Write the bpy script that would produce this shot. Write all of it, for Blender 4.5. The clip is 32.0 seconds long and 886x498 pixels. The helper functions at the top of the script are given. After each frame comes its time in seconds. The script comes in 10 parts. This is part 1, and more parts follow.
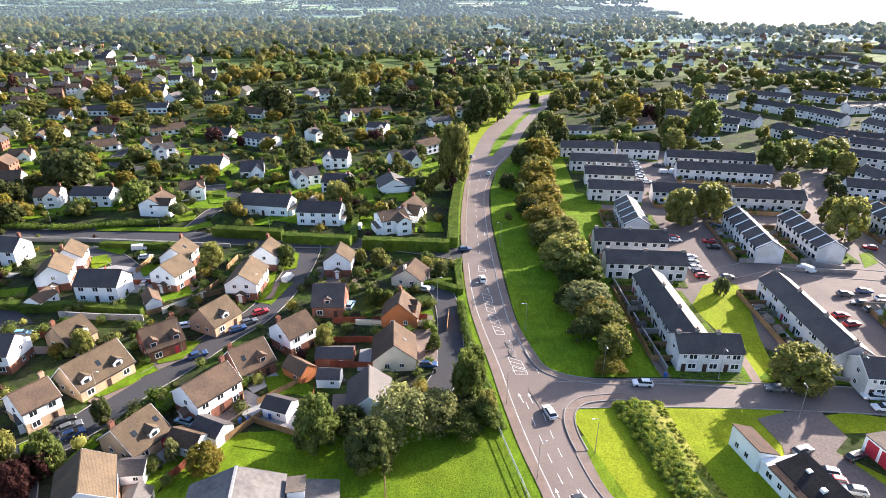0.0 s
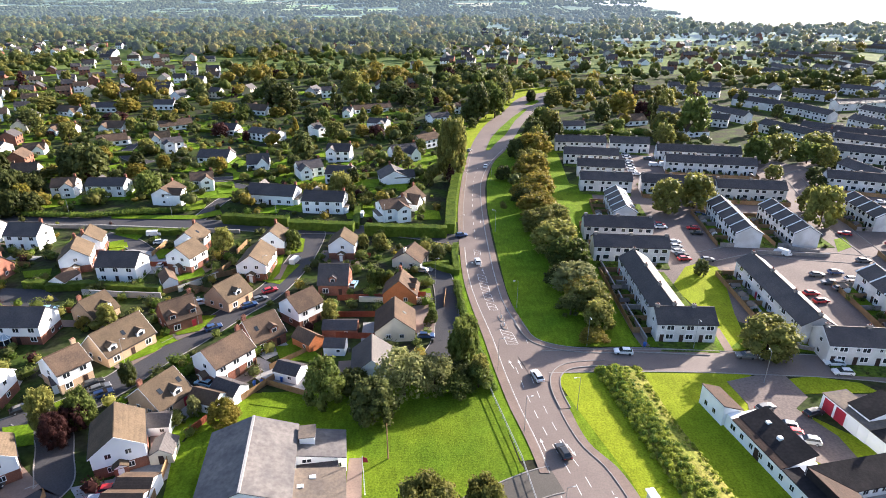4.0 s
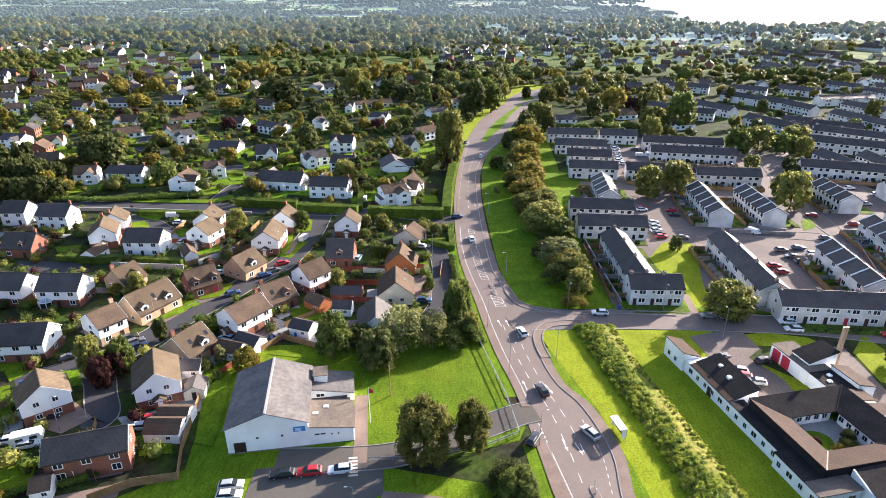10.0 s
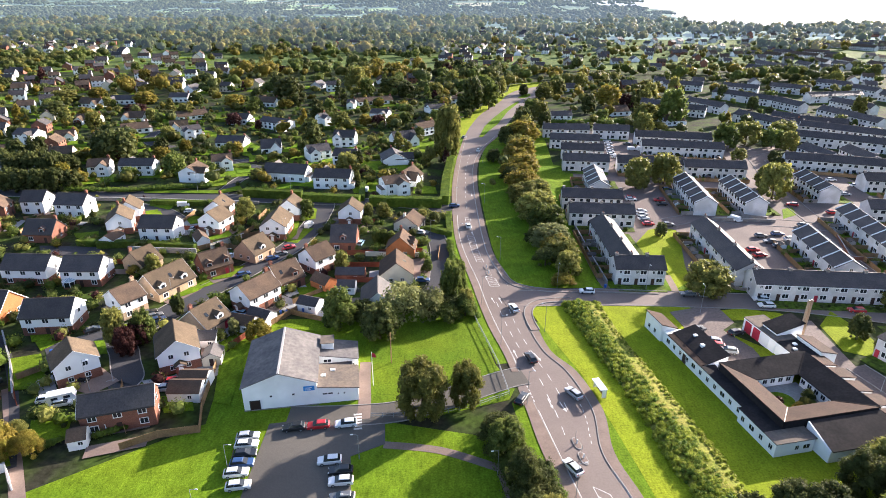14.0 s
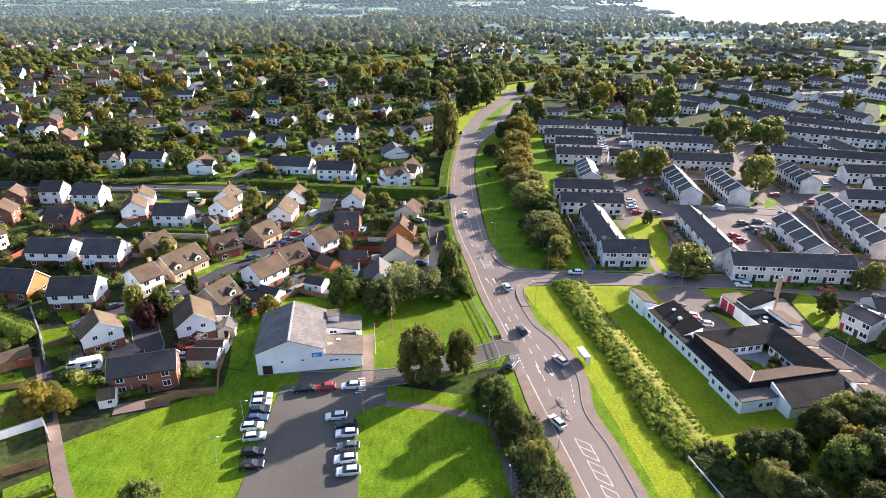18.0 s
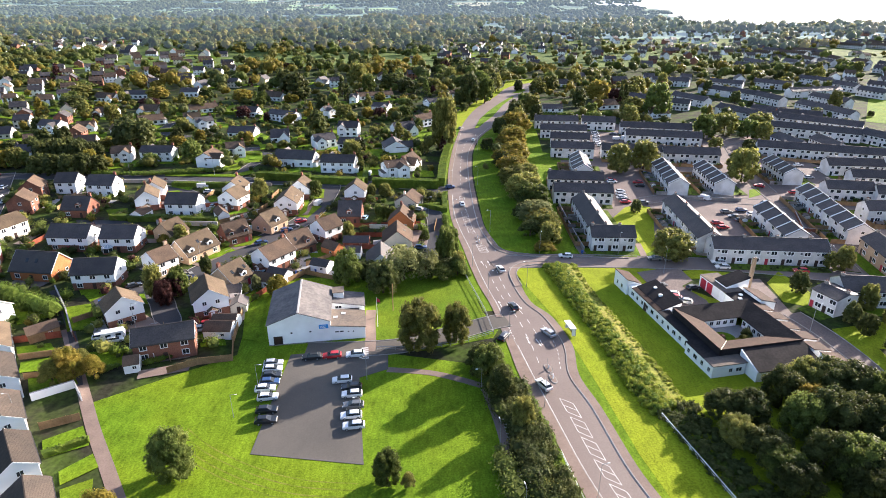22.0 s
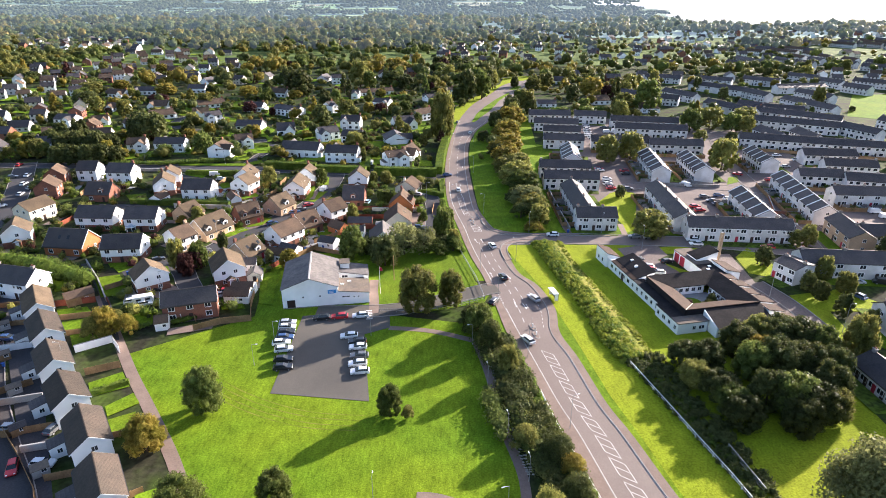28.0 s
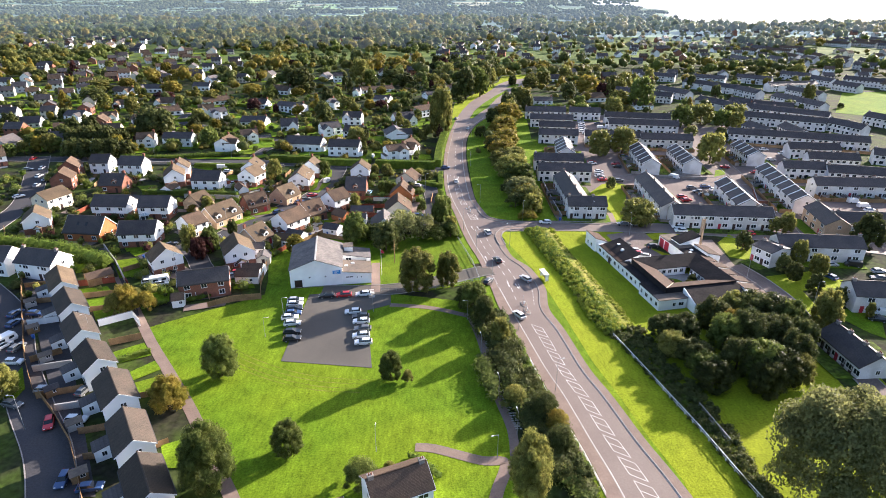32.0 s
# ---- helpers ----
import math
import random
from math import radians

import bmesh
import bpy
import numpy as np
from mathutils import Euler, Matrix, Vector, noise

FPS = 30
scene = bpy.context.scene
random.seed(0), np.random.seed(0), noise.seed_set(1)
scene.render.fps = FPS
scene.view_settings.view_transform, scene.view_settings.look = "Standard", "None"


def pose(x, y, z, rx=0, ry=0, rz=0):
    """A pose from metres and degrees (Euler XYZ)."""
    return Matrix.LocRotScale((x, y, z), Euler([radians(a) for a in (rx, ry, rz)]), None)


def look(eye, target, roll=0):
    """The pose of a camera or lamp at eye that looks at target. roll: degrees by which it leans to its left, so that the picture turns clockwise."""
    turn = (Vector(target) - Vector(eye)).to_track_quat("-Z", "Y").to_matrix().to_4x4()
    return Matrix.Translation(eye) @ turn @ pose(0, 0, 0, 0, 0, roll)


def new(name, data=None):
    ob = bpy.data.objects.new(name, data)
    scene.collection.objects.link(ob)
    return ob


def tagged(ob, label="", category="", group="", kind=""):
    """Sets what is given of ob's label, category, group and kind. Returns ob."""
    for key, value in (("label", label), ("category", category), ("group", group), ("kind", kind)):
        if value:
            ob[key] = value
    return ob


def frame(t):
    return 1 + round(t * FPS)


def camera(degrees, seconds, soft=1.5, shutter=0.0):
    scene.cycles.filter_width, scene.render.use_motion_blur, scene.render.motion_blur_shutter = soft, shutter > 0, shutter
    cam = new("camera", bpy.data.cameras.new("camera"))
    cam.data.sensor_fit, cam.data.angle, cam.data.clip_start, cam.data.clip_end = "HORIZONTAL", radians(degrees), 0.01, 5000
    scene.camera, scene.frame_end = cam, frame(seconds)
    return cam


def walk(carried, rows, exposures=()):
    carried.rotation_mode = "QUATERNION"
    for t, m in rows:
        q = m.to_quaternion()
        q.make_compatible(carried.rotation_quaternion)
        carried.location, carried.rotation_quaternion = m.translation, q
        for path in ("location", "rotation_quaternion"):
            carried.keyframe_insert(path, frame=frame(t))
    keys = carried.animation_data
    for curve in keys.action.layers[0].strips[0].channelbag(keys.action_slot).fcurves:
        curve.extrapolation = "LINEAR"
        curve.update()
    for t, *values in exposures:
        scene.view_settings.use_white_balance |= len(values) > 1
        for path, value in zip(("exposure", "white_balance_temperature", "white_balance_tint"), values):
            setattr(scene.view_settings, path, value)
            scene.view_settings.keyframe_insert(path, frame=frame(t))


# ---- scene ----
# A drone flies straight back, level, over a suburb: x to the right, y ahead, ground at z = 0.
cam = camera(73.7, 32.0, soft=0.9)


def flown(t):
    """How far along its line the camera is after t seconds, 0 to 1."""
    s = t / 32.0
    return s + 0.016 * s * (1 - s)


PATH = [(t, pose(5.77 * flown(t), -95.5 * flown(t), 78.0, 90 - 23.78, 0, 0)) for t in range(0, 33, 2)]
walk(cam, PATH, exposures=[(0.0, 2.03, 5850, 17), (3.0, 1.95, 5850, 17), (6.0, 1.9, 5850, 17), (32.0, 1.9, 5900, 18)])

# ---- sky and sun: low sun ahead to the right ----
SUN_TURN, SUN_HEIGHT = 51.0, 17.5
world = bpy.data.worlds.new("sky")
scene.world = world
world.use_nodes = True
wn = world.node_tree.nodes
wl = world.node_tree.links
sky = wn.new("ShaderNodeTexSky")
sky.sky_type = "NISHITA"
sky.sun_disc = False
sky.sun_elevation, sky.sun_rotation = radians(SUN_HEIGHT), radians(SUN_TURN)
sky.air_density, sky.dust_density, sky.ozone_density = 1.0, 2.0, 1.0
wn["Background"].inputs["Strength"].default_value = 0.09
wl.new(sky.outputs[0], wn["Background"].inputs["Color"])
sun = new("sun", bpy.data.lights.new("sun", "SUN"))
sun.data.energy, sun.data.angle, sun.data.color = 5.0, radians(0.6), (1.0, 0.87, 0.68)
a, e = radians(SUN_TURN), radians(SUN_HEIGHT)
sun.matrix_world = look((math.sin(a) * math.cos(e) * 900, math.cos(a) * math.cos(e) * 900, math.sin(e) * 900), (0, 0, 0))


# ---- materials ----
def material(name, base, rough=0.85, spread=0.25, fine=2.0, coarse=0.12, bump=0.0, other=None, courses=0.0, per_object=0.0, leaf=0.0, metal=0.0, patch=0.5, mown=0.0, gloss=None):
    """A worn surface: grain and stains at two scales, world-sized. other: the colour of its patches; courses: height of rows of tiles or bricks;
    per_object: how far repeats differ; leaf: share of light that passes through."""
    m = bpy.data.materials.new(name)
    m.use_nodes = True
    n, l = m.node_tree.nodes, m.node_tree.links
    b = n["Principled BSDF"]
    geo = n.new("ShaderNodeNewGeometry")
    at = geo.outputs["Position"]

    def grain(scale, detail=4.0):
        t = n.new("ShaderNodeTexNoise")
        t.inputs["Scale"].default_value, t.inputs["Detail"].default_value = scale, detail
        l.new(at, t.inputs["Vector"])
        return t.outputs["Fac"]

    def ramp(src, lo, hi, c0, c1):
        r = n.new("ShaderNodeMapRange")
        r.inputs["From Min"].default_value, r.inputs["From Max"].default_value = lo, hi
        r.inputs["To Min"].default_value, r.inputs["To Max"].default_value = c0, c1
        l.new(src, r.inputs["Value"])
        return r.outputs["Result"]

    def times(p, q):
        v = n.new("ShaderNodeMath")
        v.operation = "MULTIPLY"
        l.new(p, v.inputs[0])
        l.new(q, v.inputs[1])
        return v.outputs[0]

    mix = n.new("ShaderNodeMix")
    mix.data_type = "RGBA"
    mix.inputs["A"].default_value = (*base, 1)
    mix.inputs["B"].default_value = (*(other or [c * (1 - spread) for c in base]), 1)
    l.new(ramp(grain(coarse), patch - 0.12, patch + 0.12, 0, 1), mix.inputs["Factor"])
    value = ramp(grain(fine, 6.0), 0.25, 0.75, 1 - spread, 1 + spread)
    height = grain(fine * 2.5, 6.0)
    if courses:
        w = n.new("ShaderNodeTexWave")
        w.bands_direction, w.wave_profile = "Z", "SAW"
        w.inputs["Scale"].default_value = 0.314 / courses
        w.inputs["Distortion"].default_value, w.inputs["Detail"].default_value = 0.6, 1.0
        l.new(at, w.inputs["Vector"])
        value = times(value, ramp(w.outputs["Fac"], 0, 1, 0.8, 1.12))
        height = w.outputs["Fac"]
    if mown:
        turn = n.new("ShaderNodeMapping")
        turn.inputs["Rotation"].default_value, turn.inputs["Scale"].default_value = (0, 0, 0.2), (1.0, 0.3, 1.0)
        l.new(at, turn.inputs["Vector"])
        t = n.new("ShaderNodeTexNoise")
        t.inputs["Scale"].default_value, t.inputs["Detail"].default_value = 1.3, 5.0
        l.new(turn.outputs[0], t.inputs["Vector"])
        value = times(value, ramp(t.outputs["Fac"], 0.3, 0.7, 1 - mown, 1 + mown))
        value = times(value, ramp(grain(0.25, 3.0), 0.3, 0.7, 1 - mown, 1 + mown))
    if per_object:
        info = n.new("ShaderNodeObjectInfo")
        value = times(value, ramp(info.outputs["Random"], 0, 1, 1 - per_object, 1 + per_object))
        value = times(value, ramp(geo.outputs["Random Per Island"], 0, 1, 1 - per_object, 1 + per_object))
    shade = n.new("ShaderNodeMix")
    shade.data_type, shade.blend_type = "RGBA", "MULTIPLY"
    shade.inputs["Factor"].default_value = 1
    l.new(mix.outputs["Result"], shade.inputs["A"])
    l.new(value, shade.inputs["B"])
    l.new(shade.outputs["Result"], b.inputs["Base Color"])
    b.inputs["Roughness"].default_value, b.inputs["Metallic"].default_value = rough, metal
    b.inputs["Specular IOR Level"].default_value = gloss if gloss is not None else 0.06 if leaf or rough >= 0.85 else 0.2
    if bump:
        bp = n.new("ShaderNodeBump")
        bp.inputs["Strength"].default_value, bp.inputs["Distance"].default_value = bump, 0.1
        l.new(height, bp.inputs["Height"])
        l.new(bp.outputs["Normal"], b.inputs["Normal"])
    if leaf:
        tr = n.new("ShaderNodeBsdfTranslucent")
        l.new(shade.outputs["Result"], tr.inputs["Color"])
        both = n.new("ShaderNodeMixShader")
        both.inputs["Fac"].default_value = leaf
        l.new(b.outputs[0], both.inputs[1])
        l.new(tr.outputs[0], both.inputs[2])
        l.new(both.outputs[0], n["Material Output"].inputs["Surface"])
    return m


def plain(name, base, rough=0.5, metal=0.0, coat=0.0):
    m = bpy.data.materials.new(name)
    m.use_nodes = True
    b = m.node_tree.nodes["Principled BSDF"]
    b.inputs["Base Color"].default_value = (*base, 1)
    b.inputs["Roughness"].default_value, b.inputs["Metallic"].default_value = rough, metal
    b.inputs["Coat Weight"].default_value = coat
    return m


GARDEN = material("garden ground", (0.032, 0.031, 0.02), 0.95, 0.5, 0.8, 0.11, 0.5, (0.042, 0.066, 0.012))
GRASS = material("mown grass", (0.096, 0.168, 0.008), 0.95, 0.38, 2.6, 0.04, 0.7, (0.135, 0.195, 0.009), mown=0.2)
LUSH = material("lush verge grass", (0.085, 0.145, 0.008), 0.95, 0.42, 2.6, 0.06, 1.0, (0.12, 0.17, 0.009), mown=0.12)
ROUGHGRASS = material("rough grass bank", (0.17, 0.19, 0.03), 0.95, 0.45, 1.8, 0.2, 1.0, (0.24, 0.22, 0.05))
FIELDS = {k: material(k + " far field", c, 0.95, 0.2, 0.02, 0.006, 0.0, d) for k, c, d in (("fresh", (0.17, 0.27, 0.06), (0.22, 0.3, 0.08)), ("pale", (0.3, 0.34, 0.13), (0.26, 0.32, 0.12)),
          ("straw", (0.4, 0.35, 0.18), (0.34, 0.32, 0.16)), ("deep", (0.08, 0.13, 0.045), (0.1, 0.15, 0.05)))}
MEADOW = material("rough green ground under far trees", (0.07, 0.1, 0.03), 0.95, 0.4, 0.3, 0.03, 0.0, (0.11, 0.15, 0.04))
FARWOOD = material("far woodland with haze glow", (0.075, 0.1, 0.04), 0.7, 0.3, 0.05, 0.01, 0.0, (0.11, 0.13, 0.05), per_object=0.3, leaf=0.4)
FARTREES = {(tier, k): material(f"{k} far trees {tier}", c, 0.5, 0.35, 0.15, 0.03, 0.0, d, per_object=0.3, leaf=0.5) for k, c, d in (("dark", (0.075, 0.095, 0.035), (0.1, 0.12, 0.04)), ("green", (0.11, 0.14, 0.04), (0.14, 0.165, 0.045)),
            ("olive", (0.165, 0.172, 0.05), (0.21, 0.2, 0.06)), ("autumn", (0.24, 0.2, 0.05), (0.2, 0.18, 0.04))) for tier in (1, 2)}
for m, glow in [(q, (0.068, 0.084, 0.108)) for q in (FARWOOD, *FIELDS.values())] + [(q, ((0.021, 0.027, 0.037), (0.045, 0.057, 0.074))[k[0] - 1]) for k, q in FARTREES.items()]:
    # haze over the distance is put into the far surfaces as a faint glow
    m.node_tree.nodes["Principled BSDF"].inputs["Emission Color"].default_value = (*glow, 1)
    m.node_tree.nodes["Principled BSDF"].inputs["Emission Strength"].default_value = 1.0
ASPHALT = material("road asphalt", (0.15, 0.115, 0.1), 0.7, 0.14, 3.0, 0.1, 0.25, (0.17, 0.132, 0.115), gloss=0.3)
# flat roofs of black felt; also colours pitched slopes turned from the sun
FELTSHADE = material("black felt and shaded roof slopes", (0.022, 0.02, 0.021), 0.9, 0.25, 2.0, 0.3, 0.3, (0.032, 0.028, 0.028))
PAVING = material("worn court asphalt", (0.135, 0.108, 0.098), 0.85, 0.25, 2.0, 0.06, 0.25, (0.175, 0.138, 0.122), gloss=0.12)
LOTWAY = material("worn car park asphalt", (0.098, 0.09, 0.08), 0.9, 0.14, 5.0, 0.06, 0.1, (0.125, 0.113, 0.098))
DARKWAY = material("dark estate asphalt", (0.06, 0.06, 0.066), 0.9, 0.18, 3.0, 0.1, 0.25, (0.068, 0.064, 0.065))
FOOTWAY = material("footway asphalt", (0.2, 0.146, 0.12), 0.9, 0.15, 3.0, 0.3, 0.25, gloss=0.3)
KERB = material("concrete kerb", (0.3, 0.28, 0.26), 0.9, 0.2, 2.0, 0.2)
CONCRETE = material("pale concrete", (0.34, 0.33, 0.32), 0.9, 0.15, 2.0, 0.15, 0.2)
PAINT = material("road paint", (0.62, 0.6, 0.58), 0.8, 0.25, 5.0, 0.4)
WHITE = material("white render", (0.87, 0.87, 0.87), 0.8, 0.05, 1.0, 0.25, 0.1, (0.77, 0.77, 0.76))
CREAM = material("cream render", (0.72, 0.64, 0.5), 0.85, 0.08, 1.0, 0.25, 0.1)
TANWALL = material("tan brick wall", (0.5, 0.36, 0.24), 0.9, 0.12, 5.0, 0.3, 0.2, courses=0.08)
GREYWALL = material("grey pebbledash", (0.42, 0.4, 0.38), 0.9, 0.15, 6.0, 0.3, 0.3)
PEBBLE = material("pale pebbledash", (0.68, 0.665, 0.66), 0.9, 0.1, 6.0, 0.25, 0.3, (0.52, 0.505, 0.49))
BRICK = material("red brick", (0.27, 0.118, 0.078), 0.9, 0.2, 5.0, 0.4, 0.3, (0.2, 0.095, 0.07), courses=0.08)
ORANGE = material("orange brick", (0.46, 0.17, 0.07), 0.9, 0.15, 5.0, 0.4, 0.3, courses=0.08)
DARKROOF = material("dark roof tiles", (0.052, 0.045, 0.047), 0.66, 0.28, 3.0, 0.3, 0.5, (0.07, 0.06, 0.058), courses=0.12, per_object=0.2, gloss=0.32)
SCHOOLROOF = material("dark brown roof tiles", (0.07, 0.045, 0.035), 0.85, 0.25, 3.0, 0.3, 0.4, (0.055, 0.038, 0.03), courses=0.12)
BROWNROOF = material("brown roof tiles", (0.12, 0.084, 0.06), 0.88, 0.22, 3.0, 0.3, 0.5, (0.09, 0.065, 0.05), courses=0.12, per_object=0.12)
TANROOF = material("tan roof tiles", (0.118, 0.088, 0.06), 0.88, 0.2, 3.0, 0.3, 0.5, (0.09, 0.068, 0.048), courses=0.12, per_object=0.14)
GREYROOF = material("weathered grey-brown tiles", (0.062, 0.047, 0.037), 0.75, 0.25, 3.0, 0.3, 0.5, (0.046, 0.037, 0.03), courses=0.12, per_object=0.2)
FLATROOF = material("flat roof felt", (0.17, 0.138, 0.11), 0.9, 0.2, 2.0, 0.4, 0.3, (0.13, 0.11, 0.095))
SHEETROOF = material("weathered sheet roof", (0.165, 0.15, 0.142), 0.9, 0.25, 1.2, 0.25, 0.2, (0.12, 0.112, 0.11))
TIMBER = material("fence timber", (0.27, 0.17, 0.09), 0.9, 0.25, 4.0, 0.5, 0.4, per_object=0.15)
REDFENCE = material("red stained timber", (0.23, 0.07, 0.042), 0.9, 0.25, 4.0, 0.5, 0.4)
STONE = material("garden wall", (0.28, 0.25, 0.23), 0.9, 0.25, 3.0, 0.4, 0.4)
BARK = material("bark", (0.09, 0.065, 0.045), 0.95, 0.3, 6.0, 1.0, 0.6)
DARKLEAF = material("dark leaves", (0.062, 0.076, 0.024), 0.5, 0.4, 0.9, 0.25, 0.0, (0.09, 0.098, 0.03), per_object=0.3, leaf=0.4)
GREENLEAF = material("green leaves", (0.1, 0.13, 0.032), 0.5, 0.35, 0.9, 0.25, 0.0, (0.135, 0.16, 0.038), per_object=0.3, leaf=0.5)
OLIVELEAF = material("olive leaves", (0.165, 0.172, 0.045), 0.5, 0.35, 0.9, 0.25, 0.0, (0.22, 0.21, 0.055), per_object=0.3, leaf=0.5)
PALELEAF = material("pale willow leaves", (0.23, 0.235, 0.09), 0.5, 0.3, 0.9, 0.25, 0.0, (0.17, 0.18, 0.07), per_object=0.2, leaf=0.5)
AUTUMNLEAF = material("autumn leaves", (0.25, 0.19, 0.038), 0.5, 0.35, 0.9, 0.3, 0.0, (0.2, 0.18, 0.03), per_object=0.25, leaf=0.5)
PURPLELEAF = material("purple leaves", (0.06, 0.025, 0.022), 0.5, 0.35, 0.9, 0.3, 0.0, per_object=0.25, leaf=0.3)
HEDGELEAF = material("hedge leaves", (0.095, 0.145, 0.026), 0.5, 0.35, 0.9, 0.25, 0.0, (0.15, 0.2, 0.032), per_object=0.2, leaf=0.5)
BANKLEAF = material("tall bank grass and bramble", (0.235, 0.275, 0.032), 0.5, 0.35, 0.9, 0.25, 0.0, (0.28, 0.31, 0.045), per_object=0.2, leaf=0.5)
# yellower copy of GRASS with the low sun's brightness put into its colour
SUNGRASS = material("yellower grass with sunlight in its colour", (0.195, 0.245, 0.01), 0.95, 0.38, 2.6, 0.05, 0.6, (0.215, 0.25, 0.012), mown=0.12)
GARDENBED = material("planted garden strip", (0.06, 0.075, 0.02), 0.95, 0.5, 1.2, 0.3, 0.6, (0.1, 0.15, 0.015))
FRAME = plain("white window frame", (0.8, 0.8, 0.8), 0.4)
GLASS = plain("dark window glass", (0.02, 0.025, 0.03), 0.06)
DARKDOOR = material("dark door", (0.05, 0.03, 0.025), 0.5, 0.1)
REDPAINT = material("red door paint", (0.38, 0.03, 0.05), 0.5, 0.1)
BLUESIGN = plain("blue sign", (0.02, 0.22, 0.55), 0.4)
METAL = plain("galvanised steel", (0.3, 0.31, 0.32), 0.55, 0.5)
DARKMETAL = plain("dark metal", (0.05, 0.05, 0.055), 0.5, 0.4)
LAMPGLASS = plain("lamp lens", (0.85, 0.85, 0.83), 0.3)
RUBBER = plain("tyre rubber", (0.02, 0.02, 0.02), 0.9)
TAILRED = plain("tail lamp", (0.4, 0.01, 0.01), 0.3)
CARPAINT = {k: plain(k + " car paint", c, 0.35, 0.1, 0.8) for k, c in (("white", (0.75, 0.75, 0.75)), ("silver", (0.42, 0.43, 0.45)), ("black", (0.015, 0.016, 0.018)),
            ("blue", (0.03, 0.07, 0.18)), ("red", (0.45, 0.02, 0.025)), ("grey", (0.12, 0.125, 0.13)), ("pale_blue", (0.25, 0.45, 0.6)))}


# ---- builders ----
def mesh_of(name, verts, faces, mats, index=None):
    me = bpy.data.meshes.new(name)
    me.from_pydata([tuple(v) for v in verts], [], [tuple(f) for f in faces])
    for m in mats if isinstance(mats, (list, tuple)) else [mats]:
        me.materials.append(m)
    if index is not None:
        me.polygons.foreach_set("material_index", index)
    me.update()
    return me


def part(name, me, parent, label="", at=None):
    ob = new(name, me)
    ob.parent = parent
    if at is not None:
        ob.matrix_basis = at
    return tagged(ob, label)


def thing(name, label, category, at, group="", kind=""):
    ob = new(name)
    ob.empty_display_size = 0.5
    ob.matrix_basis = at
    return tagged(ob, label, category, group, kind)


class Build:
    """Collects boxes and polygons of one mesh."""

    def __init__(self):
        self.v, self.f = [], []

    def poly(self, pts):
        k = len(self.v)
        self.v += pts
        self.f.append(range(k, k + len(pts)))
        return self

    def hull(self, low, top):
        """A closed prism between two rings of equal length (low seen from above runs anticlockwise)."""
        k, n = len(self.v), len(low)
        self.v += list(low) + list(top)
        self.f.append([k + n - 1 - i for i in range(n)])
        self.f.append([k + n + i for i in range(n)])
        self.f += [(k + i, k + (i + 1) % n, k + n + (i + 1) % n, k + n + i) for i in range(n)]
        return self

    def box(self, x0, y0, z0, x1, y1, z1, inset=0.0):
        i = inset
        return self.hull([(x0, y0, z0), (x1, y0, z0), (x1, y1, z0), (x0, y1, z0)],
                         [(x0 + i, y0 + i, z1), (x1 - i, y0 + i, z1), (x1 - i, y1 - i, z1), (x0 + i, y1 - i, z1)])

    def tube(self, x, y, z0, z1, r0, r1, n=8):
        ring = [(math.cos(i * math.tau / n), math.sin(i * math.tau / n)) for i in range(n)]
        return self.hull([(x + c * r0, y + s * r0, z0) for c, s in ring], [(x + c * r1, y + s * r1, z1) for c, s in ring])

    def mesh(self, name, mat):
        return mesh_of(name, self.v, self.f, mat)


KEPT = {}
ROADS = []


def kept(key, make):
    """A mesh that repeats share."""
    if key not in KEPT:
        KEPT[key] = make()
    return KEPT[key]


def sheet(name, label, category, pts, z, mat, kind="structure", group=""):
    """A flat piece of ground with the given outline, a little thick."""
    me = Build()
    area = sum(p[0] * q[1] - q[0] * p[1] for p, q in zip(pts, pts[1:] + pts[:1]))
    pts = pts if area > 0 else pts[::-1]
    me.hull([(*p, z - 0.06) for p in pts], [(*p, z) for p in pts])
    return tagged(new(name, me.mesh(name, mat)), label, category, group, kind)


def smooth(pts, steps=6):
    """Points of a curve through pts."""
    out, p = [], [Vector(q) for q in [pts[0], *pts, pts[-1]]]
    for i in range(1, len(p) - 2):
        for k in range(steps):
            t = k / steps
            a, b, c, d = p[i - 1:i + 3]
            out.append(0.5 * (2 * b + (c - a) * t + (2 * a - 5 * b + 4 * c - d) * t * t + (3 * b - a - 3 * c + d) * t ** 3))
    return out + [p[-1]]


def sides(pts, left, right):
    """Two lines beside a line, left and right of its way (metres, right positive)."""
    a, b = [], []
    for i, p in enumerate(pts):
        d = (pts[min(i + 1, len(pts) - 1)] - pts[max(i - 1, 0)]).normalized()
        n = Vector((d.y, -d.x))
        a.append(p + n * left)
        b.append(p + n * right)
    return a, b


def band(b, pts, left, right, z0, z1):
    """Adds a ribbon with thickness along pts to a Build."""
    l, r = sides(pts, left, right)
    k, n = len(b.v), len(pts)
    for p, q in zip(l, r):
        b.v += [(p.x, p.y, z0), (q.x, q.y, z0), (q.x, q.y, z1), (p.x, p.y, z1)]
    for i in range(n - 1):
        s, t = k + 4 * i, k + 4 * i + 4
        b.f += [(s + 3, s + 2, t + 2, t + 3), (s + 2, s + 1, t + 1, t + 2), (s, s + 3, t + 3, t)]
    b.f += [(k, k + 1, k + 2, k + 3), (k + 4 * n - 4, k + 4 * n - 1, k + 4 * n - 2, k + 4 * n - 3)]
    return b


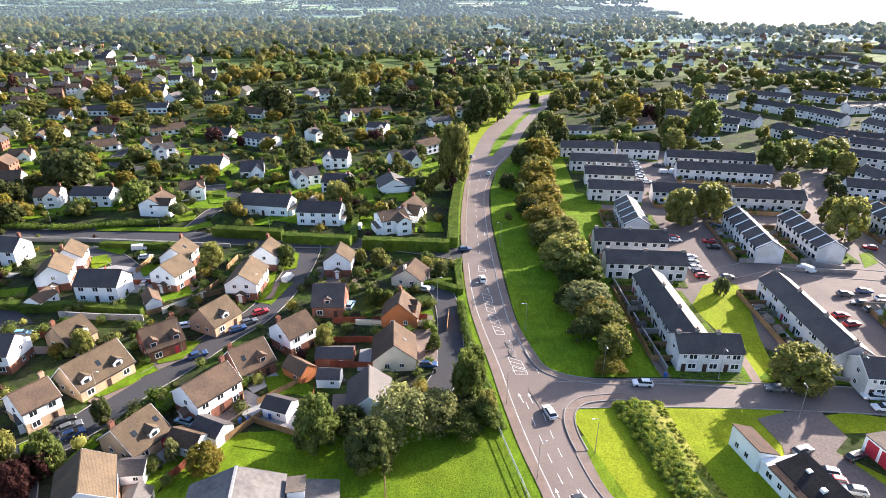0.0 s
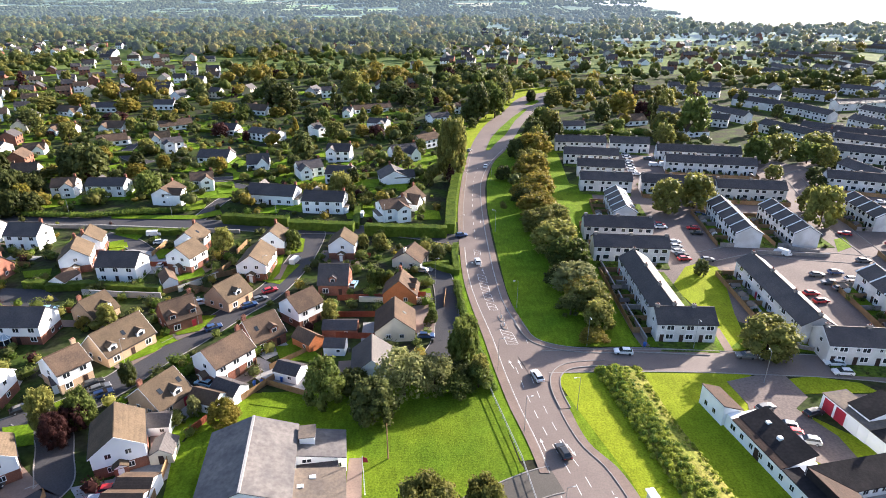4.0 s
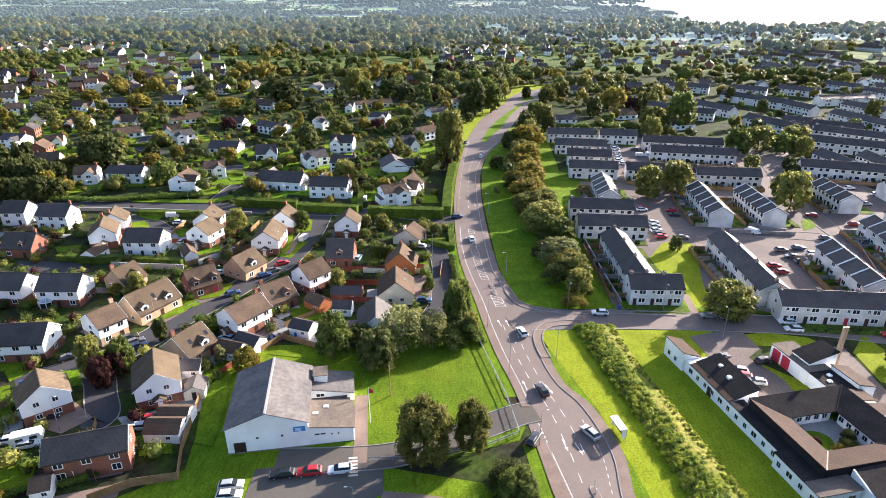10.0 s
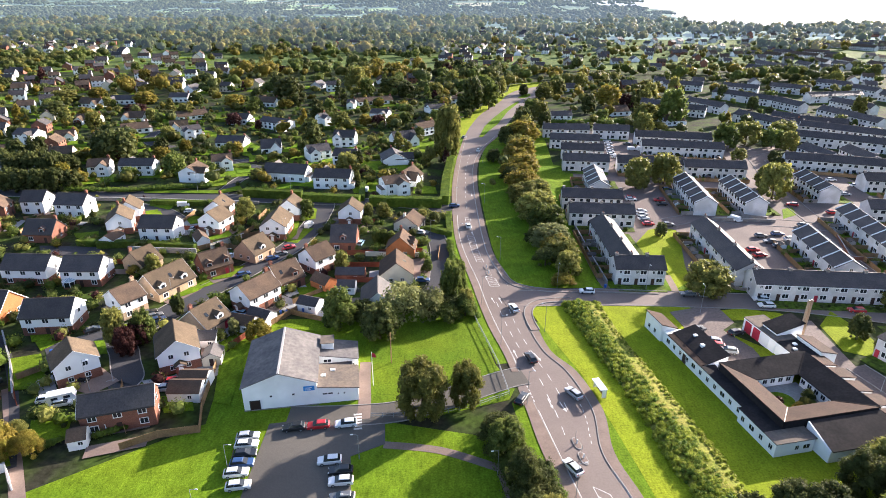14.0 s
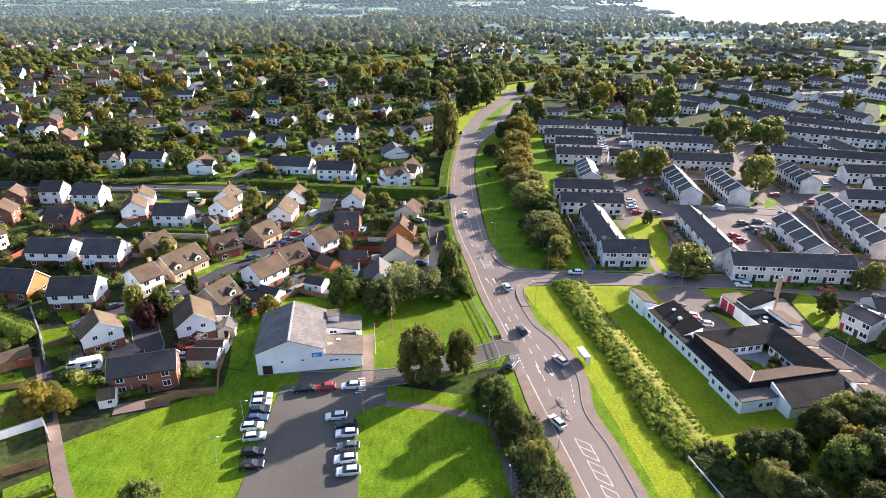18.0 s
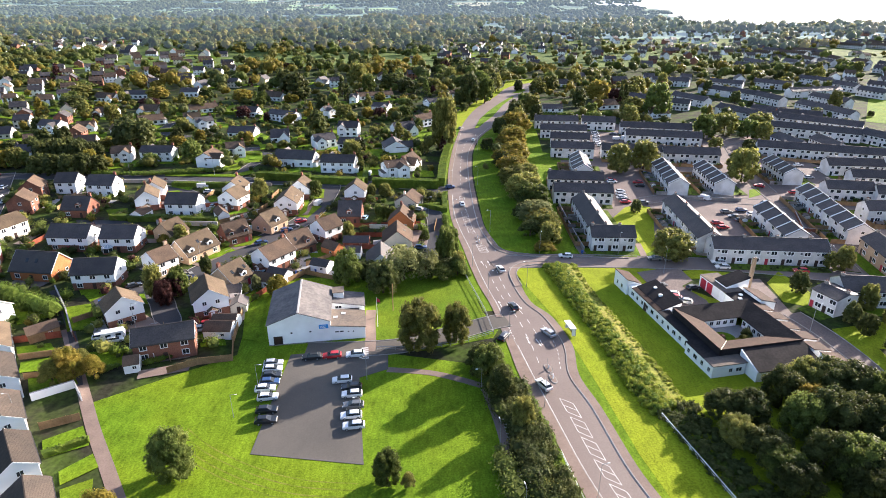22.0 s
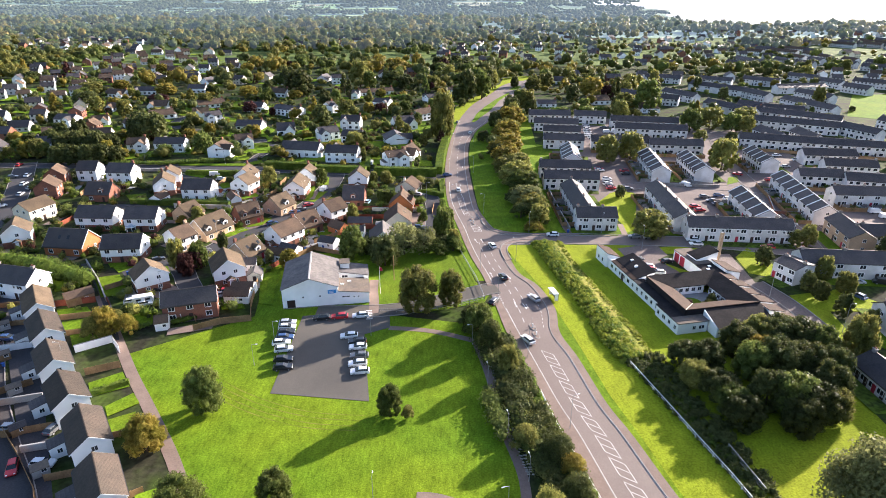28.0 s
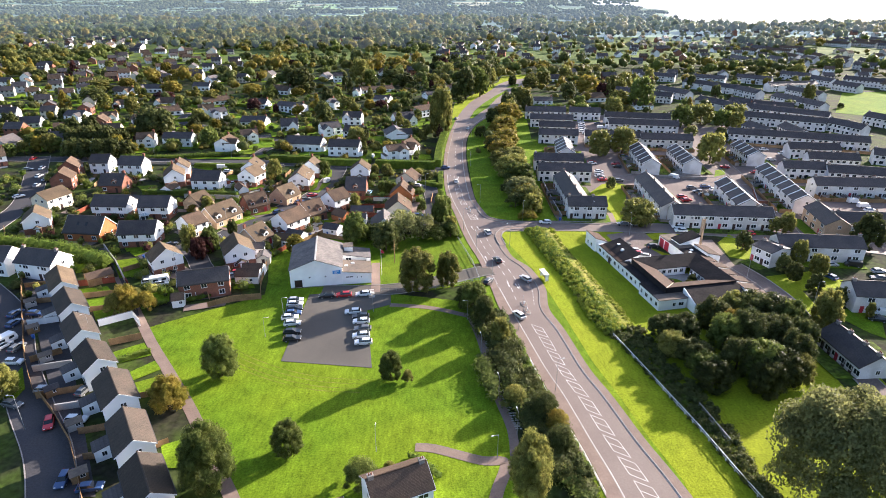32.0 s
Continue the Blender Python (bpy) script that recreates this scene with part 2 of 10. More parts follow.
def lane(name, label, pts, width, z=0.04, mat=None, category="road", steps=6, kerbs=True):
    """A road with kerbs along a curve."""
    c = smooth(pts, steps)
    ROADS.append((np.array([(q.x, q.y) for q in c]), width / 2))
    ob = tagged(new(name, band(Build(), c, -width / 2, width / 2, -0.1, z).mesh(name, mat or DARKWAY)), label, category, kind="structure")
    if kerbs:
        for s in (-1, 1):
            part("kerb", band(Build(), c, *sorted((s * width / 2, s * (width / 2 + 0.2))), -0.1, z + 0.1).mesh("kerb", KERB), ob, "grey concrete kerb")
    return ob


# ---- plants ----
def leaf_cloud(rng, centres, radii, count, size, flat=0.8, core=True):
    """Vertices and faces of clumps of small leaves round uneven cores."""
    centres, radii = np.array(centres, float), np.array(radii, float)
    pick = rng.choice(len(centres), count, p=radii ** 2 / (radii ** 2).sum())
    way = rng.normal(size=(count, 3))
    way /= np.linalg.norm(way, axis=1)[:, None]
    way[:, 2] = np.where(way[:, 2] < -0.5, -way[:, 2], way[:, 2])
    at = centres[pick] + way * (radii[pick] * rng.uniform(0.7, 1.22, count))[:, None] * np.array([1, 1, flat])
    nrm = way + rng.normal(size=(count, 3)) * 0.55
    nrm /= np.linalg.norm(nrm, axis=1)[:, None]
    u = np.cross(nrm, rng.normal(size=(count, 3)))
    u /= np.linalg.norm(u, axis=1)[:, None]
    w = np.cross(nrm, u)
    s = (size * rng.uniform(0.6, 1.4, count))[:, None] * 0.5
    quads = np.stack([at - u * s, at - w * s * 0.7, at + u * s, at + w * s * 0.7], 1).reshape(-1, 3)
    faces = np.arange(count * 4).reshape(-1, 4)
    v, f = [tuple(p) for p in quads], [tuple(q) for q in faces]
    if core:
        bm = bmesh.new()
        bmesh.ops.create_icosphere(bm, subdivisions=1, radius=1)
        ball, tri = np.array([p.co[:] for p in bm.verts]), [[p.index for p in q.verts] for q in bm.faces]
        bm.free()
        for c, r in zip(centres, radii):
            k = len(v)
            shape = ball * rng.uniform(0.66, 0.95, (len(ball), 1)) * r * np.array([1, 1, flat]) + c
            v += [tuple(p) for p in shape]
            f += [tuple(i + k for i in q) for q in tri]
    return v, f


def tree_meshes(seed, kind, mat, count, size):
    """Trunk with limbs, and crown, of a tree 1 m high and 1 m wide, to be stretched to its size."""
    rng = np.random.default_rng(seed)
    tops, radii = [], []
    clumps = {"round": 54, "tall": 40, "cone": 24, "willow": 52, "shrub": 18}[kind]
    for i in range(clumps):
        q = (i + 0.5) / clumps
        turn = i * 2.4 + rng.uniform(-0.4, 0.4)
        if kind == "cone":
            z, r = 0.1 + 0.85 * q, 0.34 * (1 - q) ** 0.7
        elif kind == "tall":
            z, r = 0.14 + 0.78 * q, 0.36 * math.sin(math.pi * (0.12 + 0.8 * q)) ** 0.6
        elif kind == "shrub":
            z, r = 0.18 + 0.55 * q, 0.42 * math.cos(q * 1.35)
        elif kind == "willow":
            z, r = 0.2 + 0.66 * q, 0.42 * math.cos(max(0, q - 0.25) * 1.75) ** 0.6
        else:
            z, r = 0.1 + 0.78 * q, 0.42 * math.sin(math.pi * (0.22 + 0.7 * q)) ** 0.6
        r *= rng.uniform(0.84, 1.06)
        tops.append((r * math.cos(turn), r * math.sin(turn), z + rng.uniform(-0.05, 0.05)))
        radii.append(rng.uniform(0.085, 0.165) * (0.7 if kind == "cone" else 1))
    tops.append((0, 0, 0.55))
    radii.append(0.34 if kind != "cone" else 0.16)
    v, f = leaf_cloud(rng, tops, radii, count, size, 0.85, kind != "willow")
    crown = mesh_of("crown", v, f, mat)
    b = Build()
    b.tube(0, 0, 0, 0.62, 0.035, 0.012)
    for i in range(5):
        c = tops[(i * 5 + 3) % clumps]
        z0 = 0.2 + 0.06 * i
        b.hull([(math.cos(a) * 0.014, math.sin(a) * 0.014, z0) for a in (0, 2.1, 4.2)],
               [(c[0] * 0.85 + math.cos(a) * 0.005, c[1] * 0.85 + math.sin(a) * 0.005, max(z0 + 0.06, c[2])) for a in (0, 2.1, 4.2)])
    return b.mesh("trunk", BARK), crown


LEAVES = {"dark": DARKLEAF, "green": GREENLEAF, "olive": OLIVELEAF, "pale": PALELEAF, "autumn": AUTUMNLEAF, "purple": PURPLELEAF}
TREEWORDS = {"dark": "dark green", "green": "fresh green", "olive": "olive green", "pale": "pale grey-green", "autumn": "golden autumn-tinted", "purple": "purple-leaved"}
SHAPES = {"round": "broadleaf tree with a rounded crown", "tall": "tall upright broadleaf tree", "cone": "conical evergreen tree", "willow": "wide bushy willow tree",
          "shrub": "low bushy shrub"}


def tree(x, y, high, wide, shape="round", tint="green", near=False, words="", group=""):
    k = int(abs(x * 7 + y * 3)) % 3
    tier = 2 if near and y < 75 else 1 if near else 0
    tier = 3 if near and high > 12 and y < 30 else tier
    tier = 4 if tier == 3 and shape == "willow" else tier
    count, size = ((900, 0.085), (2600, 0.06), (7500, 0.04), (17000, 0.026), (44000, 0.024))[tier]
    trunk, crown = kept((shape, tint, tier, k), lambda: tree_meshes(k * 31 + len(shape) * 7 + len(tint), shape, LEAVES[tint], count, size))
    kind = "shrub" if shape == "shrub" else "tree"
    ob = thing(kind, words or f"{TREEWORDS[tint]} {SHAPES[shape]}", kind, pose(x, y, 0, 0, 0, (x * 37 + y * 11) % 360), group)
    wide *= 0.88 if shape == "round" else 1.0
    stretch = Matrix.Diagonal((wide, wide, high, 1))
    part("trunk", trunk, ob, "", stretch)
    part("crown", crown, ob, "", stretch)
    return ob


def hedge(pts, width, high, words, mat=None, seed=1, dense=9.0, leaf=0.32, ragged=0.25):
    """A leafy hedge along a line."""
    rng = np.random.default_rng(seed)
    pts = [Vector(p) for p in pts]
    centres, radii = [], []
    for p, q in zip(pts, pts[1:]):
        n = max(1, int((q - p).length / (width * 0.45)))
        for i in range(n):
            c = p.lerp(q, i / n)
            centres.append((c.x + rng.normal() * ragged * 0.4, c.y + rng.normal() * ragged * 0.4, high * 0.48))
            radii.append(width * 0.62 * rng.uniform(1 - ragged, 1 + ragged * 0.6))
    length = sum((q - p).length for p, q in zip(pts, pts[1:]))
    v, f = leaf_cloud(rng, centres, radii, int(min(9000, length * (width + 2 * high) * dense)), leaf, high / width * 0.85)
    v = [(a, b, max(0.0, c)) for a, b, c in v]
    return tagged(new("hedge", mesh_of("hedge", v, f, mat or HEDGELEAF)), words, "hedge", "", "")


def clipped_hedge(pts, width, high, words, mat=None, seed=1, leaf=0.3):
    """A hedge cut square: an uneven solid heart under a skin of small leaves."""
    rng = np.random.default_rng(seed)
    line = [Vector(p) for p in pts]
    line = [p.lerp(q, i / 6) for p, q in zip(line, line[1:]) for i in range(6)] + [line[-1]]
    b = band(Build(), line, -width * 0.44, width * 0.44, 0, high * 0.94)
    v, f = [tuple(p) for p in b.v], [tuple(q) for q in b.f]
    v = [(x + rng.normal() * 0.1, y + rng.normal() * 0.1, z if z < 0.1 else z + rng.normal() * 0.1) for x, y, z in v]
    for p, q in zip(line, line[1:]):
        d = q - p
        side = Vector((d.y, -d.x)).normalized()
        for i in range(int(d.length * (width + 2 * high) * 9)):
            u = rng.uniform(-high, width + high)
            c = p + d * rng.random()
            if u < 0 or u > width:
                s, z, nrm = (-1 if u < 0 else 1), rng.uniform(0.05, high), None
                c = c + side * s * width * rng.uniform(0.43, 0.53)
                nrm = Vector((side.x * s, side.y * s, 0))
            else:
                c, z, nrm = c + side * (u - width / 2), high * rng.uniform(0.92, 1.03), Vector((0, 0, 1))
            nrm = (nrm + Vector(rng.normal(size=3)) * 0.45).normalized()
            e = nrm.cross(Vector(rng.normal(size=3))).normalized() * leaf * rng.uniform(0.4, 0.8)
            w = nrm.cross(e) * 0.7
            o, k = Vector((c.x, c.y, z)), len(v)
            v += [tuple(o - e), tuple(o - w), tuple(o + e), tuple(o + w)]
            f.append((k, k + 1, k + 2, k + 3))
    return tagged(new("hedge", mesh_of("hedge", v, f, mat or HEDGELEAF)), words, "hedge")


# ---- buildings ----
def lattice(glazed):
    """A window 1 by 1 m facing -y, with a middle bar and a sill, as one connected mesh; glazed: with its panes."""
    xs, zs = (-0.5, -0.42, -0.03, 0.03, 0.42, 0.5), (-0.05, 0.08, 0.92, 1.0)
    v = [(x, -0.06, z) for z in zs for x in xs] + [(x, 0.02, z) for z in (zs[0], zs[-1]) for x in (xs[0], xs[-1])]
    f, index = [], []
    for j in range(3):
        for i in range(5):
            pane = j == 1 and i in (1, 3)
            if pane and not glazed:
                continue
            f.append((j * 6 + i, j * 6 + i + 1, j * 6 + i + 7, j * 6 + i + 6))
            index.append(1 if pane else 0)
    n = 24
    for ring in ((0, 1, 2, 3, 4, 5, n + 1, n), (23, 22, 21, 20, 19, 18, n + 2, n + 3), (18, 12, 6, 0, n, n + 2), (5, 11, 17, 23, n + 3, n + 1)):
        f.append(ring[::-1])
        index.append(0)
    return mesh_of("window", v, f, [FRAME, GLASS], index)


def window(parent, at, w, h, split=True):
    """A framed window; its pane is a mesh of its own where the camera comes near."""
    m = at @ Matrix.Diagonal((w, 1, h, 1))
    if split:
        ob = part("window", kept("window", lambda: lattice(False)), parent, "", m)
        part("pane", kept("pane", lambda: Build().box(-0.43, -0.03, 0.07, 0.43, 0.01, 0.93).mesh("pane", GLASS)), ob)
        return ob
    return part("window", kept("far window", lambda: lattice(True)), parent, "", m)


def door(parent, at, mat=None, w=0.95, h=2.05):
    def make():
        b = Build().box(-0.5, -0.06, 0, 0.5, 0.02, 1)
        return b.mesh("door", mat or DARKDOOR)

    ob = part("door", kept(("door", mat), make), parent, "", at @ Matrix.Diagonal((w, 1, h, 1)))
    return ob


def gable_roof(l, d, eave, ridge, over=0.35, thick=0.2, end=0.25):
    """Two sloping slabs over a block of length l along x and depth d."""
    h = d / 2
    k = (ridge - eave) / h
    b = Build()
    for s in (-1, 1):
        y, z = s * (h + over), eave - k * over
        x = l / 2 + end
        low = [(-x, y, z), (x, y, z), (x, 0, ridge), (-x, 0, ridge)]
        low = low if s < 0 else low[::-1]
        b.hull(low, [(p[0], p[1], p[2] + thick) for p in low])
    return b


def chimney(parent, x, y, z0, z1, mat, pots=True):
    c = part("chimney", Build().box(x - 0.45, y - 0.35, z0, x + 0.45, y + 0.35, z1).box(x - 0.52, y - 0.42, z1, x + 0.52, y + 0.42, z1 + 0.15).mesh("chimney", mat), parent)
    if not pots:
        return
    part("chimney_pot", Build().tube(x - 0.2, y, z1 + 0.15, z1 + 0.55, 0.12, 0.1).tube(x + 0.2, y, z1 + 0.15, z1 + 0.55, 0.12, 0.1).mesh("chimney_pot", BRICK), c)


def house(x, y, turn, l, d, eave, ridge, walls=None, roof=None, lower=None, near=True, stacks=(1,), dormers=(), lights=(), porch=0, units=0, words="", name="house", hip=0.0, group="", gables=True, verges=False):
    """A house whose ridge runs along its own x. lower: brick below the first floor; stacks: ends (-1, 1) with chimneys;
    dormers: (x, side) on the roof; lights: roof windows; porch: the side with a gabled porch; units: dwellings in a terrace."""
    walls, roof = walls or WHITE, roof or DARKROOF
    ob = thing(name, words, "house", pose(x, y, 0, 0, 0, turn), group)
    h, mid = d / 2, min(2.3, eave)
    two = eave > 4
    split = near and y < 82
    b = Build()
    if lower:
        part("lower_wall", Build().box(-l / 2, -h, -0.2, l / 2, h, mid).mesh("lower_wall", lower), ob, "brick ground floor wall")
        g = 0.03
    else:
        mid, g = -0.2, 0.0
    x1, h1 = l / 2 + g, h + g
    top = ridge - 0.02
    for s in (-1, 1):
        ring = [(s * x1, -h1, mid), (s * x1, h1, mid), (s * x1, h1, eave), (s * x1, 0, top), (s * x1, -h1, eave)]
        if hip:
            ring = [ring[0], ring[1], ring[2], ring[4]]
        b.poly(ring if s > 0 else ring[::-1])
        b.poly([(-s * x1, s * h1, mid), (-s * x1, s * h1, eave), (s * x1, s * h1, eave), (s * x1, s * h1, mid)] if s > 0 else
               [(-x1, -h1, mid), (x1, -h1, mid), (x1, -h1, eave), (-x1, -h1, eave)])
    b.poly([(-x1, -h1, mid), (-x1, h1, mid), (x1, h1, mid), (x1, -h1, mid)])
    part("wall", b.mesh("wall", walls), ob)
    if hip:
        o, r = 0.35, max(0.2, l / 2 - hip)
        e = [(-l / 2 - o, -h - o, eave), (l / 2 + o, -h - o, eave), (l / 2 + o, h + o, eave), (-l / 2 - o, h + o, eave)]
        t = [(-r, -0.06, ridge), (r, -0.06, ridge), (r, 0.06, ridge), (-r, 0.06, ridge)]
        part("roof", Build().hull(e, t).mesh("roof", roof), ob)
    else:
        part("roof", gable_roof(l, d, eave + 0.02, ridge).mesh("roof", roof), ob)
        part("ridge_cap", Build().box(-l / 2 - 0.26, -0.14, ridge + 0.08, l / 2 + 0.26, 0.14, ridge + 0.3, 0.05).mesh("ridge_cap", roof), ob)
    k = (ridge - eave) / h
    if not near and not units and 180 < y < 420:
        # a gabled wing across one end, and a flat-roofed lean-to at the other
        s, e = (-1 if int(x * 3 + y) % 3 else 1), (1 if int(x + y * 2) % 2 else -1)
        cx, w, o = e * (l / 2 - 2.6), 2.5, h + (1.6 if int(y) % 2 else 2.8)
        lo, hi = [(cx - w, 0, -0.2), (cx + w, 0, -0.2), (cx + w, s * o, -0.2), (cx - w, s * o, -0.2)], ridge - 0.5
        f = Build()
        for q in (-1, 1):
            f.poly([(cx + q * w, 0, -0.2), (cx + q * w, s * o, -0.2), (cx + q * w, s * o, eave), (cx + q * w, 0, eave)][::q * -s])
        f.poly([(cx - w, s * o, -0.2), (cx + w, s * o, -0.2), (cx + w, s * o, eave), (cx, s * o, hi - 0.05), (cx - w, s * o, eave)][::-s])
        part("wing_wall", f.mesh("wing_wall", walls), ob)
        f = Build()
        for q in (-1, 1):
            ring = [(cx, 0, hi), (cx + q * (w + 0.3), 0, eave - 0.25), (cx + q * (w + 0.3), s * (o + 0.3), eave - 0.25), (cx, s * (o + 0.3), hi)][::q * s]
            f.hull(ring, [(c[0], c[1], c[2] + 0.18) for c in ring])
        part("wing_roof", f.mesh("wing_roof", roof), ob)
        at = pose(cx, s * (o + 0.005), 0, 0, 0, 0 if s < 0 else 180)
        for z in (0.9, eave - 1.4) if two else (0.9,):
            window(ob, at @ pose(0, 0, z), 1.9, 1.15, False)
        if int(x * 5) % 2:
            part("lean_to", Build().box(-e * l / 2 - 1.6, -h * 0.8, 0, -e * l / 2 + 1.6, h * 0.7, 2.5).mesh("lean_to", walls), ob)
            part("lean_to_roof", Build().box(-e * l / 2 - 1.75, -h * 0.85, 2.5, -e * l / 2 + 1.75, h * 0.75, 2.66).mesh("lean_to_roof", FLATROOF), ob)
    if near and not hip and y < 110:
        for s in (-1, 1):
            part("gutter", Build().box(-l / 2 - 0.2, s * (h + 0.4) - 0.07, eave - k * 0.35 - 0.08, l / 2 + 0.2, s * (h + 0.4) + 0.07, eave - k * 0.35 + 0.05).mesh("gutter", DARKMETAL if units == 0 else FRAME), ob)
            f = Build()
            for q in (-1, 1):
                p = [(s * (l / 2 + 0.26), 0, ridge - 0.05), (s * (l / 2 + 0.26), q * (h + 0.35), eave - k * 0.35 - 0.05)]
                w = [(c[0] + s * 0.05, c[1], c[2]) for c in p]
                ring = [p[0], p[1], w[1], w[0]]
                f.hull(ring, [(c[0], c[1], c[2] + 0.22) for c in ring])
            part("bargeboard", f.mesh("bargeboard", FRAME), ob)
    if verges and units:
        for i in range(units + 1):
            vx = -l / 2 + l * i / units
            f = Build()
            for q in (-1, 1):
                lo = [(vx - 0.2, q * (h + 0.4), eave - 0.05), (vx + 0.2, q * (h + 0.4), eave - 0.05), (vx + 0.2, 0, ridge + 0.1), (vx - 0.2, 0, ridge + 0.1)]
                lo = lo if q < 0 else lo[::-1]
                f.hull(lo, [(c[0], c[1], c[2] + 0.28) for c in lo])
            part("party_wall", f.mesh("party_wall", WHITE), ob, "white capped party wall")
    if units:
        for i in range(units + 1):
            if i % 2 == 0 and not verges:
                chimney(ob, max(-l / 2 + 0.6, min(l / 2 - 0.6, -l / 2 + l * i / units)), 0.0, ridge - 0.5, ridge + 0.7, STONE, y < 150)
    else:
        for s in stacks:
            chimney(ob, s * (l / 2 - 0.55), 0.5, ridge - 1.2, ridge + 1.1, lower or (BRICK if walls is not CREAM else CREAM))
    # windows and doors; far off they are joined
    if y > 235 or units and y > 140:
        n, w, fr = units or max(2, int(l / 3.4)), Build(), Build()
        for i in range(n):
            cx = -l / 2 + l * (i + 0.5) / n
            spots = [(cx + (0.9 if units else 0), 0.9, 0.85, 1.3)]
            if two:
                spots += [(cx + 1.2, eave - 1.6, 0.75, 1.15), (cx - 1.3, eave - 1.6, 0.6, 1.15)] if units else [(cx, eave - 1.6, 0.7, 1.15)]
            if units:
                spots.append((cx - 1.5, 0.1, 0.5, 2.0))
            for wx, z, hw, hh in spots:
                for s in (-1, 1):
                    q = s * (h + g)
                    w.box(wx - hw, q - 0.06, z, wx + hw, q + 0.06, z + hh)
                    fr.box(wx - hw - 0.12, q - 0.04, z - 0.12, wx + hw + 0.12, q + 0.04, z + hh + 0.12)
        tagged(part("window_frames", fr.mesh("window_frames", FRAME), ob), kind="stuff")
        tagged(part("glazing", w.mesh("glazing", GLASS), ob), kind="stuff")
        return ob
    n = units or max(2, int(l / 3.4))
    for side in (-1, 1):
        turnto = pose(0, 0, 0) if side < 0 else pose(0, 0, 0, 0, 0, 180)
        face = -(h + 0.005)
        for i in range(n):
            cx = (-l / 2 + l * (i + 0.5) / n) * -side
            w = 1.9 if units else min(1.6, l / n * 0.46)
            off = 0.75 if units else 0.0
            isdoor = units or i == n // 2
            if not isdoor or units:
                window(ob, turnto @ pose(cx + off, face, 0.85), w, 1.4, split)
            if isdoor:
                door(ob, turnto @ pose(cx - (1.05 if units else 0), face, 0.02), REDPAINT if (i + int(abs(x))) % 5 == 2 else None)
            if two:
                window(ob, turnto @ pose(cx + off, face - g, eave - 1.65), w, 1.3, split)
                if units and near:
                    window(ob, turnto @ pose(cx - 1.05, face - g, eave - 1.4), 0.75, 0.9, split)
    if gables:
        for s in (-1, 1):
            m = pose(0, 0, 0, 0, 0, 90 * s)
            zs = (0.95, eave - 1.2) if two else (1.0,)
            for z in zs:
                for cy in ((-1.6, 1.6) if d > 8.2 and near else (0.4,)):
                    window(ob, m @ pose(cy, -(l / 2 + 0.005 + (g if z > 2 else 0)), z), 1.1, 1.1, split)
    for i, (dx, s) in enumerate(dormers):
        dz = eave + 0.35
        dl = min(h * 0.8, 2.6)
        dm = pose(dx, s * (h - 0.5), dz, 0, 0, 0 if s < 0 else 180)
        dob = part("dormer", Build().box(-1.0, 0, -0.8, 1.0, dl, 1.35).poly([(-1, 0, 1.35), (1, 0, 1.35), (0, 0, 2.0)]).mesh("dormer", walls if walls is not TANWALL else WHITE), ob, "", dm)
        part("dormer_roof", Build().hull([(-1.2, -0.2, 1.25), (0, -0.2, 2.0), (0, dl, 2.0), (-1.2, dl, 1.25)][::-1], [(-1.2, -0.2, 1.4), (0, -0.2, 2.15), (0, dl, 2.15), (-1.2, dl, 1.4)][::-1])
             .hull([(0, -0.2, 2.0), (1.2, -0.2, 1.25), (1.2, dl, 1.25), (0, dl, 2.0)][::-1], [(0, -0.2, 2.15), (1.2, -0.2, 1.4), (1.2, dl, 1.4), (0, dl, 2.15)][::-1]).mesh("dormer_roof", roof), dob)
        part("dormer_window", Build().box(-0.65, -0.05, 0.2, 0.65, 0.0, 1.2).mesh("dormer_window", FRAME), dob)
        part("dormer_pane", Build().box(-0.55, -0.08, 0.3, 0.55, -0.055, 1.1).mesh("dormer_pane", GLASS), dob)
    for rx, s in lights:
        f = 0.5
        yz = [(s * (h * f + q), ridge - (h * f + q) * k) for q in (-0.45, 0.45)]
        ring = [(rx - 0.4, yz[0][0], yz[0][1] + 0.2), (rx + 0.4, yz[0][0], yz[0][1] + 0.2), (rx + 0.4, yz[1][0], yz[1][1] + 0.2), (rx - 0.4, yz[1][0], yz[1][1] + 0.2)]
        ring = ring if s > 0 else ring[::-1]
        part("roof_window", Build().hull(ring, [(c[0], c[1], c[2] + 0.1) for c in ring]).mesh("roof_window", GLASS), ob)
    if porch:
        # a small gabled porch in the gable end or the front
        m = pose(porch * (l / 2), 0, 0, 0, 0, 90 * porch)
        part("porch", Build().box(-1.1, -1.3, 0, 1.1, 0.0, 2.3).mesh("porch", lower or walls), ob, "", m)
        part("porch_roof", Build().hull([(-1.35, -1.6, 2.25), (0, -1.6, 3.1), (0, 0, 3.1), (-1.35, 0, 2.25)][::-1], [(-1.35, -1.6, 2.4), (0, -1.6, 3.25), (0, 0, 3.25), (-1.35, 0, 2.4)][::-1])
             .hull([(0, -1.6, 3.1), (1.35, -1.6, 2.25), (1.35, 0, 2.25), (0, 0, 3.1)][::-1], [(0, -1.6, 3.25), (1.35, -1.6, 2.4), (1.35, 0, 2.4), (0, 0, 3.25)][::-1]).mesh("porch_roof", roof), ob, "", m)
